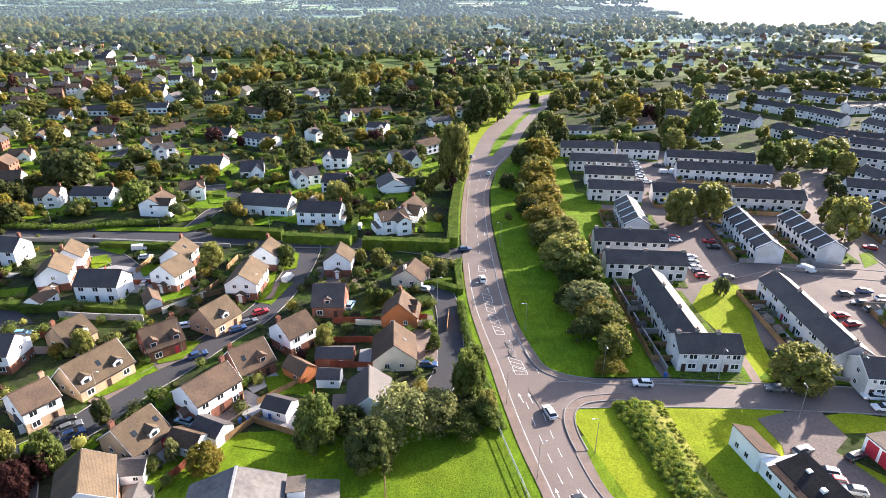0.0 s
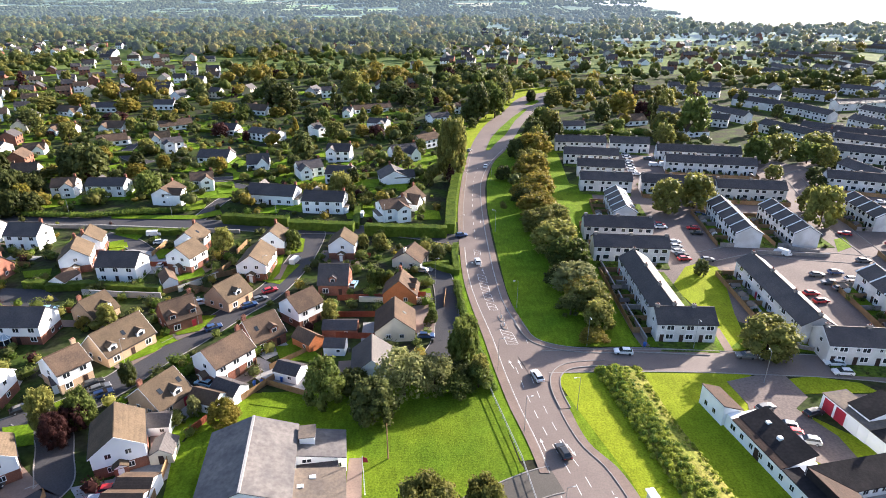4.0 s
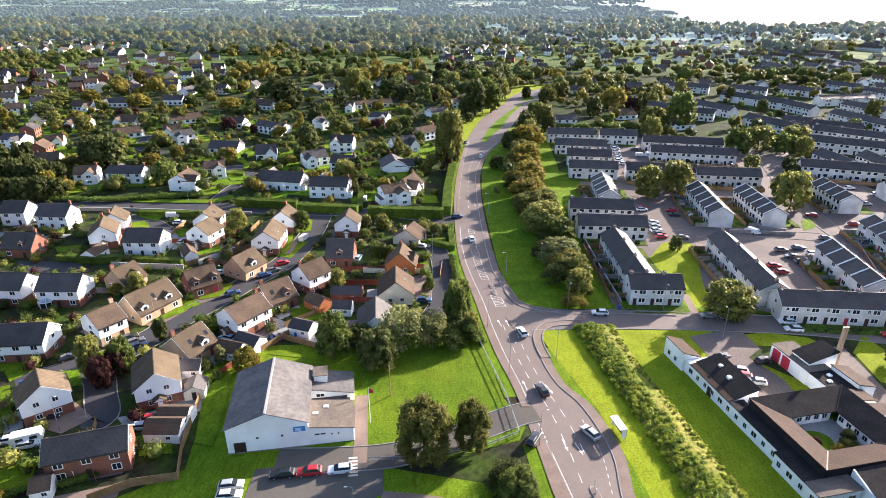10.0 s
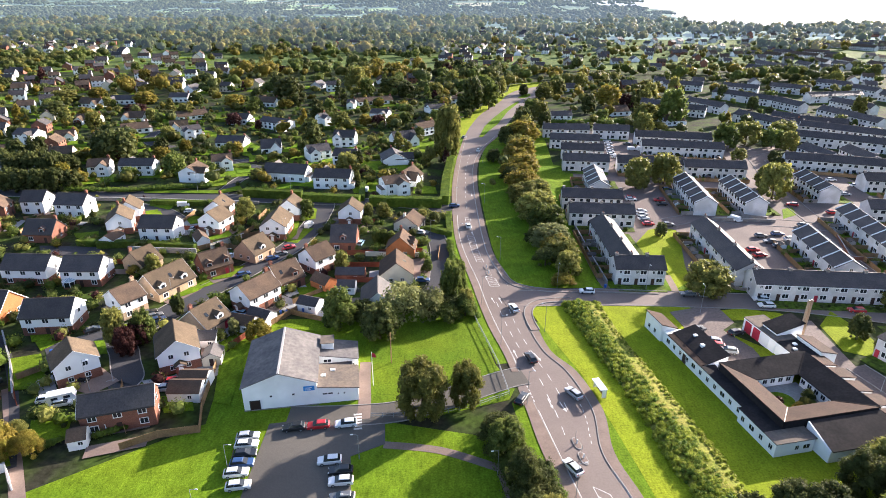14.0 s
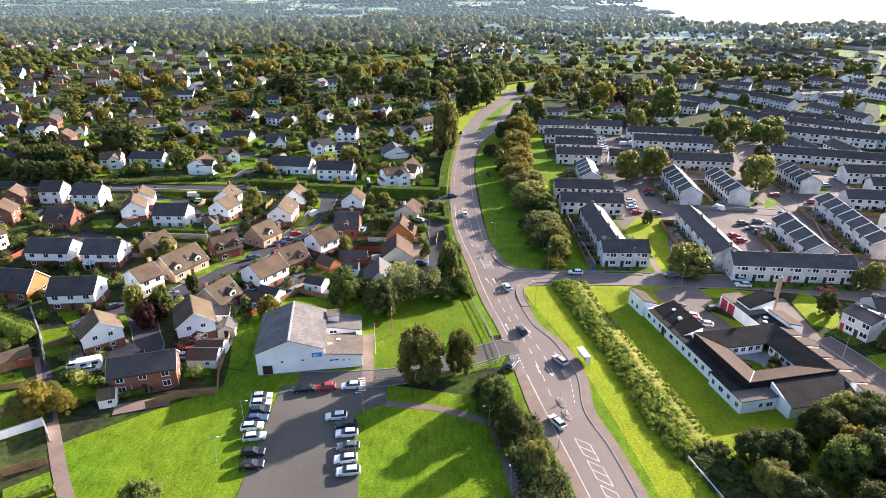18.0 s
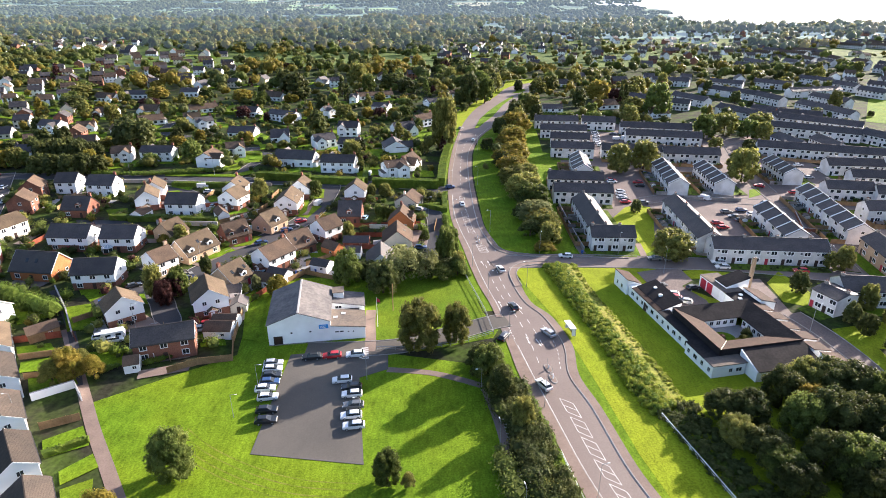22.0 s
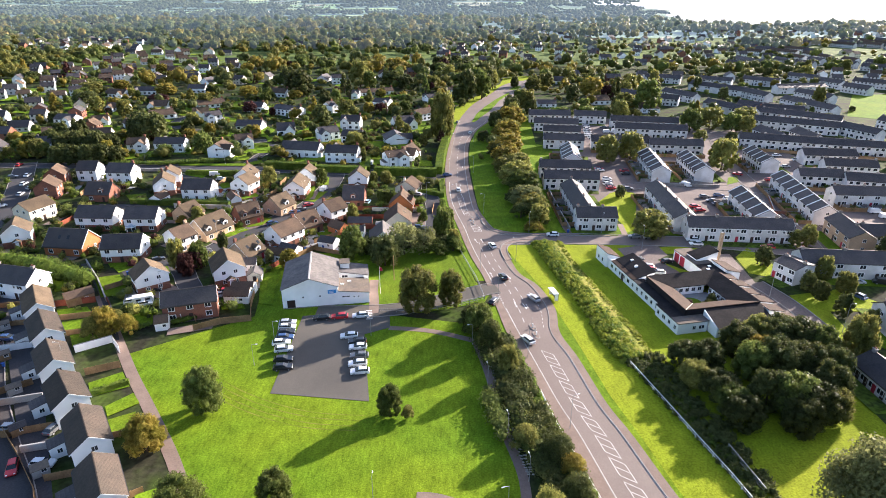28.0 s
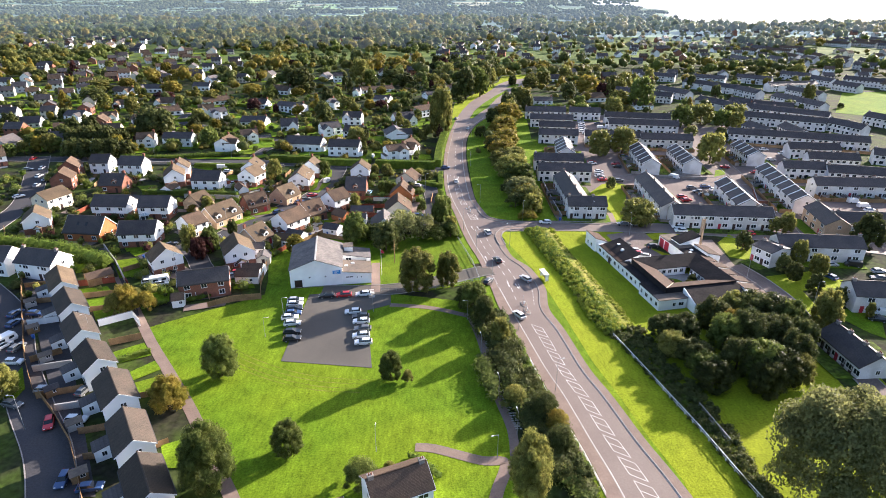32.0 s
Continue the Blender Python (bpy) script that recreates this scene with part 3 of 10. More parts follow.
        part("porch_gable", Build().hull([(-1.3, -1.45, 2.3), (1.3, -1.45, 2.3), (1.3, -1.4, 2.3), (-1.3, -1.4, 2.3)], [(-0.05, -1.45, 3.1), (0.05, -1.45, 3.1), (0.05, -1.4, 3.1), (-0.05, -1.4, 3.1)]).mesh("porch_gable", FRAME), ob, "", m)
        door(ob, m @ pose(0, -1.31, 0.02), FRAME)
    return ob


def shed(x, y, turn, l, d, eave, ridge, walls, roof, words, name="garage", wide_door=True):
    """A garage or shed with a door in its gable end."""
    ob = thing(name, words, "shed" if name != "garage" else "garage", pose(x, y, 0, 0, 0, turn))
    b = Build()
    h, k = d / 2, l / 2
    for s in (-1, 1):
        ring = [(s * k, -h, -0.1), (s * k, h, -0.1), (s * k, h, eave), (s * k, 0, ridge - 0.02), (s * k, -h, eave)]
        b.poly(ring if s > 0 else ring[::-1])
        side = [(-k, s * h, -0.1), (k, s * h, -0.1), (k, s * h, eave), (-k, s * h, eave)]
        b.poly(side if s < 0 else side[::-1])
    part("wall", b.mesh("wall", walls), ob)
    part("roof", gable_roof(l, d, eave, ridge, 0.2, 0.12, 0.15).mesh("roof", roof), ob)
    m = pose(0, 0, 0, 0, 0, -90)
    door(ob, m @ pose(0, -k - 0.005, 0), FRAME if wide_door else None, d * 0.6 if wide_door else 0.9, 2.0)
    window(ob, pose(l * 0.2, -h - 0.005, 1.0), 0.9, 0.8, False)
    return ob


# ---- fences, walls, posts ----
def fence(pts, high, mat, words, name="fence", thick=0.06, posts=True, category="fence"):
    ob = thing(name, words, category, pose(*pts[0], 0))
    o = Vector(pts[0])
    n = 0
    for p, q in zip(pts, pts[1:]):
        p, q = Vector(p), Vector(q)
        long = (q - p).length
        turn = math.degrees(math.atan2(q.y - p.y, q.x - p.x))
        bays = max(1, round(long / 2.4))
        for i in range(bays):
            c = p.lerp(q, i / bays) - o
            w = long / bays
            if name in ("rail_fence", "railing", "mesh_fence"):
                # open bays: rails, with upright bars where it is a railing
                def bay():
                    r = round(w, 1)
                    b = Build().box(0, -0.05, high - 0.1, r, 0.05, high).box(0, -0.03, high * 0.45, r, 0.03, high * 0.45 + 0.07)
                    for k in range(1, int(r / 0.24)) if name == "railing" else ():
                        b.box(k * 0.24 - 0.02, -0.02, 0.05, k * 0.24 + 0.02, 0.02, high - 0.1)
                    return b.mesh("fence_bay", mat)

                part("fence_bay", kept(("rails", name, mat, round(w, 1), high), bay), ob, "", pose(c.x, c.y, 0, 0, 0, turn))
            else:
                panel = kept(("panel", name, mat, round(w, 1), high, thick), lambda: Build().box(0.05, -thick / 2, 0, round(w, 1) - 0.05, thick / 2, high).mesh("panel", mat))
                part("panel", panel, ob, "", pose(c.x, c.y, 0, 0, 0, turn))
            if posts:
                part("post", kept(("post", mat, high), lambda: Build().box(-0.06, -0.06, 0, 0.06, 0.06, high + 0.1, 0.01).mesh("post", mat)), ob, "", pose(c.x, c.y, 0, 0, 0, turn))
    return ob


def wall_run(pts, high, thick, mat, words, name="garden_wall"):
    c = [Vector(p) for p in pts]
    ob = tagged(new(name, band(Build(), c, -thick / 2, thick / 2, 0, high).mesh(name, mat)), words, "wall")
    part("coping", band(Build(), c, -thick / 2 - 0.05, thick / 2 + 0.05, high, high + 0.07).mesh("coping", CONCRETE), ob)
    return ob


def street_lamp(x, y, turn=0, high=8.0, words="slim galvanised street lamp beside the road"):
    def pole():
        return Build().tube(0, 0, 0, 1.2, 0.08, 0.075).tube(0, 0, 1.2, high, 0.05, 0.035).mesh("pole", METAL)

    ob = thing("street_lamp", words, "street lamp", pose(x, y, 0, 0, 0, turn), "street lamps")
    part("pole", kept(("pole", high), pole), ob)
    part("arm", kept(("arm", high), lambda: Build().hull([(0, -0.03, high - 0.06), (0.9, -0.03, high + 0.1), (0.9, 0.03, high + 0.1), (0, 0.03, high - 0.06)],
                                                        [(0, -0.03, high), (0.9, -0.03, high + 0.16), (0.9, 0.03, high + 0.16), (0, 0.03, high)]).mesh("arm", METAL)), ob)
    part("lantern", kept(("lantern", high), lambda: Build().box(0.85, -0.09, high + 0.06, 1.35, 0.09, high + 0.17, 0.03).mesh("lantern", LAMPGLASS)), ob)
    return ob


# ---- vehicles ----
def car_body(mat, van):
    """Lower body and bonnet, shaped along its length; 4.3 m long, facing +x."""
    side = ([(-2.3, 0.35), (2.25, 0.35), (2.32, 0.75), (2.1, 1.05), (1.55, 1.2), (1.3, 1.9), (-2.25, 2.0), (-2.35, 0.8)] if van else
            [(-2.1, 0.32), (2.1, 0.32), (2.18, 0.62), (2.0, 0.82), (1.0, 0.95), (-1.95, 0.98), (-2.14, 0.85), (-2.16, 0.55)])
    b = Build()
    n = len(side)
    rings = []
    for y, s in ((-0.86, 0.94), (-0.8, 1.0), (0.8, 1.0), (0.86, 0.94)):
        rings.append([(p[0] * (0.985 if s < 1 else 1), y, 0.32 + (p[1] - 0.32) * s) for p in side])
    for r in rings:
        b.v += r
    for k in range(3):
        b.f += [(k * n + i, k * n + n + i, k * n + n + (i + 1) % n, k * n + (i + 1) % n)[::-1] for i in range(n)]
    b.f += [range(n), range(4 * n - 1, 3 * n - 1, -1)]
    return b.mesh("body", mat)


def car_cabin(z0, z1, grow, mat, name):
    b = Build()
    g = grow
    b.hull([(-1.95 - g, -0.78 - g, z0), (1.05 + g, -0.78 - g, z0), (1.05 + g, 0.78 + g, z0), (-1.95 - g, 0.78 + g, z0)],
           [(-1.5 - g, -0.6 - g, z1), (0.25 + g, -0.6 - g, z1), (0.25 + g, 0.6 + g, z1), (-1.5 - g, 0.6 + g, z1)])
    return b.mesh(name, mat)


CARWORDS = {"white": "white hatchback", "silver": "silver hatchback", "black": "black hatchback", "blue": "dark blue hatchback", "red": "red hatchback", "grey": "dark grey hatchback",
            "pale_blue": "pale blue hatchback"}


def car(x, y, turn, paint="white", place="parked on the asphalt", van=False, size=1.0):
    ob = thing("van" if van else "car", ("white delivery van " if van else CARWORDS[paint] + " ") + place, "van" if van else "car", pose(x, y, 0.05, 0, 0, turn), "parked cars")
    mat = CARPAINT[paint]
    st = Matrix.Diagonal((size, 1, 1, 1))
    part("body", kept(("body", paint, van), lambda: car_body(mat, van)), ob, "", st)
    if van:
        part("windscreen", kept("windscreen", lambda: Build().hull([(1.57, -0.72, 1.22), (1.6, -0.72, 1.22), (1.6, 0.72, 1.22), (1.57, 0.72, 1.22)],
                                                                   [(1.34, -0.66, 1.82), (1.37, -0.66, 1.82), (1.37, 0.66, 1.82), (1.34, 0.66, 1.82)]).mesh("windscreen", GLASS)), ob, "", st)
    else:
        part("glazing", kept("carglass", lambda: car_cabin(0.93, 1.4, 0.0, GLASS, "glazing")), ob, "", st)
        part("roof", kept(("carroof", paint), lambda: Build().hull([(-1.52, -0.62, 1.38), (0.3, -0.62, 1.38), (0.3, 0.62, 1.38), (-1.52, 0.62, 1.38)],
                                                                  [(-1.4, -0.52, 1.46), (0.15, -0.52, 1.46), (0.15, 0.52, 1.46), (-1.4, 0.52, 1.46)]).mesh("roof", mat)), ob, "", st)
    wheel = kept("wheel", lambda: wheel_mesh())
    rim = kept("rim", lambda: rim_mesh())
    for wx in (-1.32, 1.32):
        for s in (-1, 1):
            w = part("wheel", wheel, ob, "", st @ pose(wx, s * 0.78, 0.31, 0, 0, 0 if s < 0 else 180))
            if y < 100:
                part("rim", rim, w)
    if y > 150:
        return ob
    part("headlight", kept("headl", lambda: Build().box(2.02, -0.75, 0.62, 2.17, -0.42, 0.76, 0.02).mesh("headlight", LAMPGLASS)), ob, "", st)
    part("headlight", kept("headr", lambda: Build().box(2.02, 0.42, 0.62, 2.17, 0.75, 0.76, 0.02).mesh("headlight", LAMPGLASS)), ob, "", st)
    part("tail_light", kept("tail", lambda: Build().box(-2.18, -0.8, 0.7, -2.06, -0.5, 0.86).box(-2.18, 0.5, 0.7, -2.06, 0.8, 0.86).mesh("tail_light", TAILRED)), ob, "", st)
    return ob


def wheel_mesh():
    b = Build()
    ring = [(math.cos(i * math.tau / 12) * 0.31, math.sin(i * math.tau / 12) * 0.31) for i in range(12)]
    b.hull([(c, -0.11, s) for c, s in ring], [(c, 0.11, s) for c, s in ring])
    return b.mesh("wheel", RUBBER)


def rim_mesh():
    b = Build()
    ring = [(math.cos(i * math.tau / 10) * 0.2, math.sin(i * math.tau / 10) * 0.2) for i in range(10)]
    b.hull([(c, -0.125, s) for c, s in ring], [(c, -0.1, s) for c, s in ring])
    return b.mesh("rim", METAL)


# ---- garden things ----
def dress(x, y, turn, l, d, side, mat, fenced=0):
    """A paved patio on one side of a house, and a fence behind it."""
    m = pose(x, y, 0, 0, 0, turn)
    w = min(l * 0.45, 5.5)
    ring = [m @ Vector((a, side * (d / 2 + b), 0)) for a, b in ((-w, 0.3), (w, 0.3), (w * 0.9, 3.4), (-w, 3.6))]
    sheet("patio", "paved patio beside the house", "paving", [(q.x, q.y) for q in ring], 0.2 + (abs(x * 13 + y) % 10) * 0.003, mat)
    if fenced:
        p, q = m @ Vector((-l * 0.6, side * (d / 2 + 7.5), 0)), m @ Vector((l * 0.6, side * (d / 2 + 7.5), 0))
        fence([(p.x, p.y), (q.x, q.y)], 1.6, TIMBER if fenced == 1 else REDFENCE, "timber fence behind the garden", "fence")


def conservatory(x, y, turn, words="white framed conservatory with a glazed roof"):
    ob = thing("conservatory", words, "conservatory", pose(x, y, 0, 0, 0, turn))
    ring = [(-1.7, 0), (-1.7, -1.8), (-0.8, -2.7), (0.8, -2.7), (1.7, -1.8), (1.7, 0)]
    part("base_wall", Build().hull([(*q, 0) for q in ring], [(*q, 0.6) for q in ring]).mesh("base_wall", BRICK), ob)
    part("glazing", Build().hull([(a * 0.97, b * 0.97, 0.6) for a, b in ring], [(a * 0.97, b * 0.97, 2.1) for a, b in ring]).mesh("glazing", GLASS), ob)
    for a, b in ring:
        part("mullion", Build().box(a - 0.07, b - 0.07, 0.6, a + 0.07, b + 0.07, 2.15).mesh("mullion", FRAME), ob)
    part("eaves_rail", Build().hull([(a * 1.03, b * 1.03, 2.1) for a, b in ring], [(a * 1.03, b * 1.03, 2.25) for a, b in ring]).mesh("eaves_rail", FRAME), ob)
    tip = (0, -0.9, 3.0)
    b = Build()
    for p, q in zip(ring, ring[1:]):
        b.poly([(*p, 2.26), (*q, 2.26), (q[0] * 0.1, -0.9, 3.0), (p[0] * 0.1, -0.9, 3.0)])
    part("roof", b.mesh("roof", plain("pale roof glazing", (0.35, 0.42, 0.46), 0.15)), ob)
    for a, c in ring:
        part("roof_bar", Build().hull([(a - 0.05, c, 2.27), (a + 0.05, c, 2.27), (0.05, -0.9, 3.02), (-0.05, -0.9, 3.02)], [(a - 0.05, c, 2.33), (a + 0.05, c, 2.33), (0.05, -0.9, 3.08), (-0.05, -0.9, 3.08)]).mesh("roof_bar", FRAME), ob)
    return ob


def caravan(x, y, turn):
    ob = thing("caravan", "white touring caravan parked on a drive", "caravan", pose(x, y, 0, 0, 0, turn))
    side = [(-2.6, 0.5), (2.5, 0.5), (2.75, 1.2), (2.3, 2.45), (-2.4, 2.55), (-2.7, 1.6)]
    part("body", Build().hull([(a, -1.1, z) for a, z in side], [(a, 1.1, z) for a, z in side]).mesh("body", CARPAINT["white"]), ob)
    part("window", Build().box(-1.6, -1.14, 1.4, -0.4, -1.1, 2.0).mesh("window", GLASS), ob)
    part("window", Build().box(0.6, -1.14, 1.4, 1.8, -1.1, 2.0).mesh("window", GLASS), ob)
    part("tow_bar", Build().box(2.4, -0.1, 0.4, 3.8, 0.1, 0.5).mesh("tow_bar", DARKMETAL), ob)
    for s in (-1, 1):
        part("wheel", kept("wheel", lambda: wheel_mesh()), ob, "", pose(-0.2, s * 1.0, 0.31, 0, 0, 0 if s < 0 else 180))


def bin_on_wheels(x, y, turn, tint):
    ob = thing("wheelie_bin", tint + " plastic wheelie bin beside the house", "bin", pose(x, y, 0.1, 0, 0, turn), "wheelie bins")
    mat = kept(("bin", tint), lambda: plain(tint + " bin plastic", {"blue": (0.02, 0.08, 0.3), "dark": (0.03, 0.035, 0.035), "brown": (0.12, 0.06, 0.03)}[tint], 0.5))
    part("body", kept(("binbody", tint), lambda: Build().hull([(-0.22, -0.25, 0.05), (0.22, -0.25, 0.05), (0.22, 0.25, 0.05), (-0.22, 0.25, 0.05)], [(-0.29, -0.35, 1.0), (0.29, -0.35, 1.0), (0.29, 0.35, 1.0), (-0.29, 0.35, 1.0)]).mesh("body", mat)), ob)
    part("lid", kept(("binlid", tint), lambda: Build().box(-0.3, -0.38, 1.0, 0.3, 0.38, 1.08, 0.03).mesh("lid", mat)), ob)


def lean_to(x, y, turn, l, d, words="white rear extension with a dark lean-to roof"):
    ob = thing("rear_extension", words, "extension", pose(x, y, 0, 0, 0, turn), "terrace extensions")
    part("wall", kept(("lean wall", l, d), lambda: Build().hull([(0, 0, 0), (l, 0, 0), (l, d, 0), (0, d, 0)], [(0, 0, 2.4), (l, 0, 3.0), (l, d, 3.0), (0, d, 2.4)]).mesh("wall", WHITE)), ob)
    part("roof", kept(("lean roof", l, d), lambda: Build().hull([(-0.2, -0.15, 2.4), (l, -0.15, 3.0), (l, d + 0.15, 3.0), (-0.2, d + 0.15, 2.4)], [(-0.2, -0.15, 2.52), (l, -0.15, 3.12), (l, d + 0.15, 3.12), (-0.2, d + 0.15, 2.52)]).mesh("roof", DARKROOF)), ob)
    window(ob, pose(l * 0.5, -0.005, 1.0), 0.9, 1.0)


# ---- ground, sea and the main road ----
def ground_sheet():
    xs = [-4800, -3600, -2500, -1800, -1200, -900, -600, -300, 0, 300, 600, 1200, 2500, 4800]
    ys = [-900, -300, 0, 300, 600, 1000, 1500, 1600, 1750, 1950, 2150, 2350, 2600, 3000, 3600, 4950]
    v = [(x, y, (max(0.0, y - 1500) ** 1.25 * 0.0052 * (1 + 0.35 * math.sin(x / 420 + 1.0) * math.sin(y / 310)) if x < 500 else 0.0) - 0.6 * (y > 1500)) for y in ys for x in xs]
    n = len(xs)
    f = [(j * n + i, j * n + i + 1, j * n + n + i + 1, j * n + n + i) for j in range(len(ys) - 1) for i in range(n - 1)]
    # ground from 1000 m out shares the glow that stands in for haze
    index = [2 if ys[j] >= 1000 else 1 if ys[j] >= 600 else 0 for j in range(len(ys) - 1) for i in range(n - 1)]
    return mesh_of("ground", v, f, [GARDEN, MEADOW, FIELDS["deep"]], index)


tagged(new("ground", ground_sheet()), "green suburban ground running out to fields", "ground", kind="structure")
# sun glare on the water is put into a pale, partly metallic base
SEA = material("sea", (0.55, 0.58, 0.62), 0.42, 0.06, 0.05, 0.01, 0.5, metal=0.7)
sheet("water", "bright sunlit sea beyond the coast", "water", [(5000, 1300), (960, 1340), (760, 1380), (640, 1540), (700, 1900), (890, 2400), (810, 3450), (900, 4900), (5000, 4900)], 0.5, SEA)

# outer edges of the footways and the edges of the carriageway, from south to north
LEFT_OUT = [(44, -110), (36, -45), (33, -21), (30.4, -8), (28.4, 5), (26.4, 15), (23.4, 31), (20.8, 42), (19.4, 54), (17.8, 67), (16.5, 75), (14.1, 86), (12.1, 99), (10.6, 111), (8.2, 128), (6.8, 142), (6.2, 160), (6.3, 197), (8.6, 236),
            (12.0, 270.1), (15.0, 295.9), (20.2, 326.5), (28.9, 363.3), (44.9, 408.5), (55.8, 445.6), (67.7, 467.9), (92.6, 492.3), (119.1, 519.3)]
LEFT_IN = [(46.6, -110), (38.6, -45), (35.8, -21), (33.4, -8), (31, 5), (28.6, 15), (25.6, 31), (23.6, 42), (21.5, 54), (19.4, 67), (18.2, 75), (16, 86), (14, 99), (12.6, 111), (9.9, 128), (8.3, 142), (7.7, 160), (8.2, 197), (10.6, 236),
           (13.4, 270.1), (16.4, 295.9), (21.6, 326.5), (30.3, 363.3), (46.3, 408.5), (57.2, 445.6), (69.1, 467.9), (94.0, 492.3), (120.5, 519.3)]
RIGHT_IN = [(62, -110), (50, -45), (45.6, -21), (42.2, -8), (39.4, 5), (36.8, 15), (34.4, 31), (31.9, 42), (32.9, 54), (30.3, 67), (26.4, 75), (24.2, 86), (23, 99), (21, 111), (17.4, 128), (16.4, 142), (15.9, 160), (15.8, 197), (17.5, 236),
            (24.2, 270.1), (33.0, 295.9), (40.9, 326.5), (50.4, 363.3), (65.2, 408.5), (77.7, 436.4), (87.7, 455.3), (99.8, 473.1), (122.5, 498.1)]
RIGHT_OUT = [(64, -110), (52, -45), (47.4, -21), (44, -8), (41.2, 5), (38.6, 15), (36.2, 31), (34, 42), (34.9, 54), (32.3, 67), (28, 75), (26.2, 86), (24.8, 99), (22.8, 111), (19.2, 128), (18.2, 142), (17.6, 160), (17.4, 197), (19.4, 236),
             (25.6, 270.1), (34.4, 295.9), (42.3, 326.5), (51.8, 363.3), (66.6, 408.5), (79.1, 436.4), (89.1, 455.3), (101.2, 473.1), (123.9, 498.1)]
LINE_L, LINE_R, EDGE_L, EDGE_R = (smooth(q, 5) for q in (LEFT_OUT, RIGHT_OUT, LEFT_IN, RIGHT_IN))


def across(f, along):
    """A line on the carriageway at the share f of its width; along: the first and last y."""
    return [p.lerp(q, f) for p, q in zip(EDGE_L, EDGE_R) if along[0] <= p.y <= along[1]]


def strip_between(name, a, b, z, mat):
    m = Build()
    n = len(a)
    m.v = [(p.x, p.y, z) for p in a] + [(p.x, p.y, z) for p in b] + [(p.x, p.y, z - 0.2) for p in a] + [(p.x, p.y, z - 0.2) for p in b]
    for i in range(n - 1):
        m.f += [(i, n + i, n + i + 1, i + 1), (i, i + 1, 2 * n + i + 1, 2 * n + i), (n + i, 3 * n + i, 3 * n + i + 1, n + i + 1)]
    return m.mesh(name, mat)


main_road = tagged(new("road_main", strip_between("road_main", LINE_L, LINE_R, 0.06, ASPHALT)), "pinkish grey asphalt main road curving away", "road", kind="structure")
for a, b, y0, y1, s in ((LINE_L, EDGE_L, -110, 58, 1), (LINE_L, EDGE_L, 67, 168, 1), (LINE_L, EDGE_L, 180, 300, 1), (EDGE_R, LINE_R, -110, 85, -1), (EDGE_R, LINE_R, 112, 300, -1)):
    k = [i for i, p in enumerate(a) if y0 <= p.y <= y1]
    a, b = [a[i] for i in k], [b[i] for i in k]
    part("footway", strip_between("footway", a, b, 0.15, FOOTWAY), main_road, "paler footway beside the carriageway")
    part("kerb", band(Build(), b if s > 0 else a, *sorted((s * 0.0, s * 0.18)), -0.1, 0.16).mesh("kerb", KERB), main_road)

for y0, y1, name, line, off, z in ((-110, 57, "verge_strip_south", LINE_L, -2.4, 0.047), (70, 166, "verge_strip_mid", LINE_L, -2.6, 0.046), (182, 300, "verge_strip_north", LINE_L, -3.0, 0.045), (-110, 90, "verge_strip_east", LINE_R, 3.0, 0.043)):
    run = [q for q in line if y0 <= q.y <= y1]
    tagged(new(name, band(Build(), run, *sorted((off, 0.3 * (1 if off < 0 else -1))), -0.1, z).mesh(name, GRASS)), "bright grass strip along the footway", "lawn", kind="structure")

# ---- paint on the road ----
Z_PAINT = 0.068


def line_mark(pts, width, words, z=Z_PAINT):
    m = Build()
    a, b = sides(pts, -width / 2, width / 2)
    n = len(pts)
    m.v = [(p.x, p.y, z) for p in a] + [(p.x, p.y, z) for p in b]
    m.f = [(i, n + i, n + i + 1, i + 1) for i in range(n - 1)]
    return part("road_marking", m.mesh("road_marking", PAINT), main_road, words)


def at_length(pts):
    d = [0.0]
    for p, q in zip(pts, pts[1:]):
        d.append(d[-1] + (q - p).length)
    return d


def point_on(pts, d, s):
    for i in range(len(pts) - 1):
        if d[i] <= s <= d[i + 1]:
            return pts[i].lerp(pts[i + 1], (s - d[i]) / max(1e-6, d[i + 1] - d[i]))
    return pts[-1]


def dashes(f, along, dash, gap, width=0.14):
    pts = across(f, along)
    d = at_length(pts)
    s = 0.0
    while s + dash < d[-1]:
        line_mark([point_on(pts, d, s), point_on(pts, d, s + dash)], width, "worn white lane dash")
        s += dash + gap


def hatch(f0, f1, along, box, gap):
    """Boxes of white lines with slanting bars down the middle of the road."""
    a, b = across(f0, along), across(f1, along)
    da, db = at_length(a), at_length(b)
    s = 0.0
    while s + box < min(da[-1], db[-1]):
        p = [point_on(a, da, s), point_on(a, da, s + box)]
        q = [point_on(b, db, max(0.0, s - 1.5)), point_on(b, db, max(0.0, s + box - 1.5))]
        line_mark(p, 0.13, "white hatching line")
        line_mark(q, 0.13, "white hatching line")
        for k in (0.0, 0.5, 1.0):
            line_mark([p[0].lerp(p[1], k), q[0].lerp(q[1], k)], 0.13, "white hatching bar")
        s += box + gap


def arrow(x, y, turn, long=3.4):
    m = Build()
    m.poly([(-0.1, -long / 2, Z_PAINT), (0.1, -long / 2, Z_PAINT), (0.1, long / 2 - 1.1, Z_PAINT), (-0.1, long / 2 - 1.1, Z_PAINT)])
    m.poly([(-0.36, long / 2 - 1.1, Z_PAINT), (0.36, long / 2 - 1.1, Z_PAINT), (0, long / 2, Z_PAINT)])
    part("road_arrow", m.mesh("road_arrow", PAINT), main_road, "white lane arrow", pose(x, y, 0, 0, 0, turn))


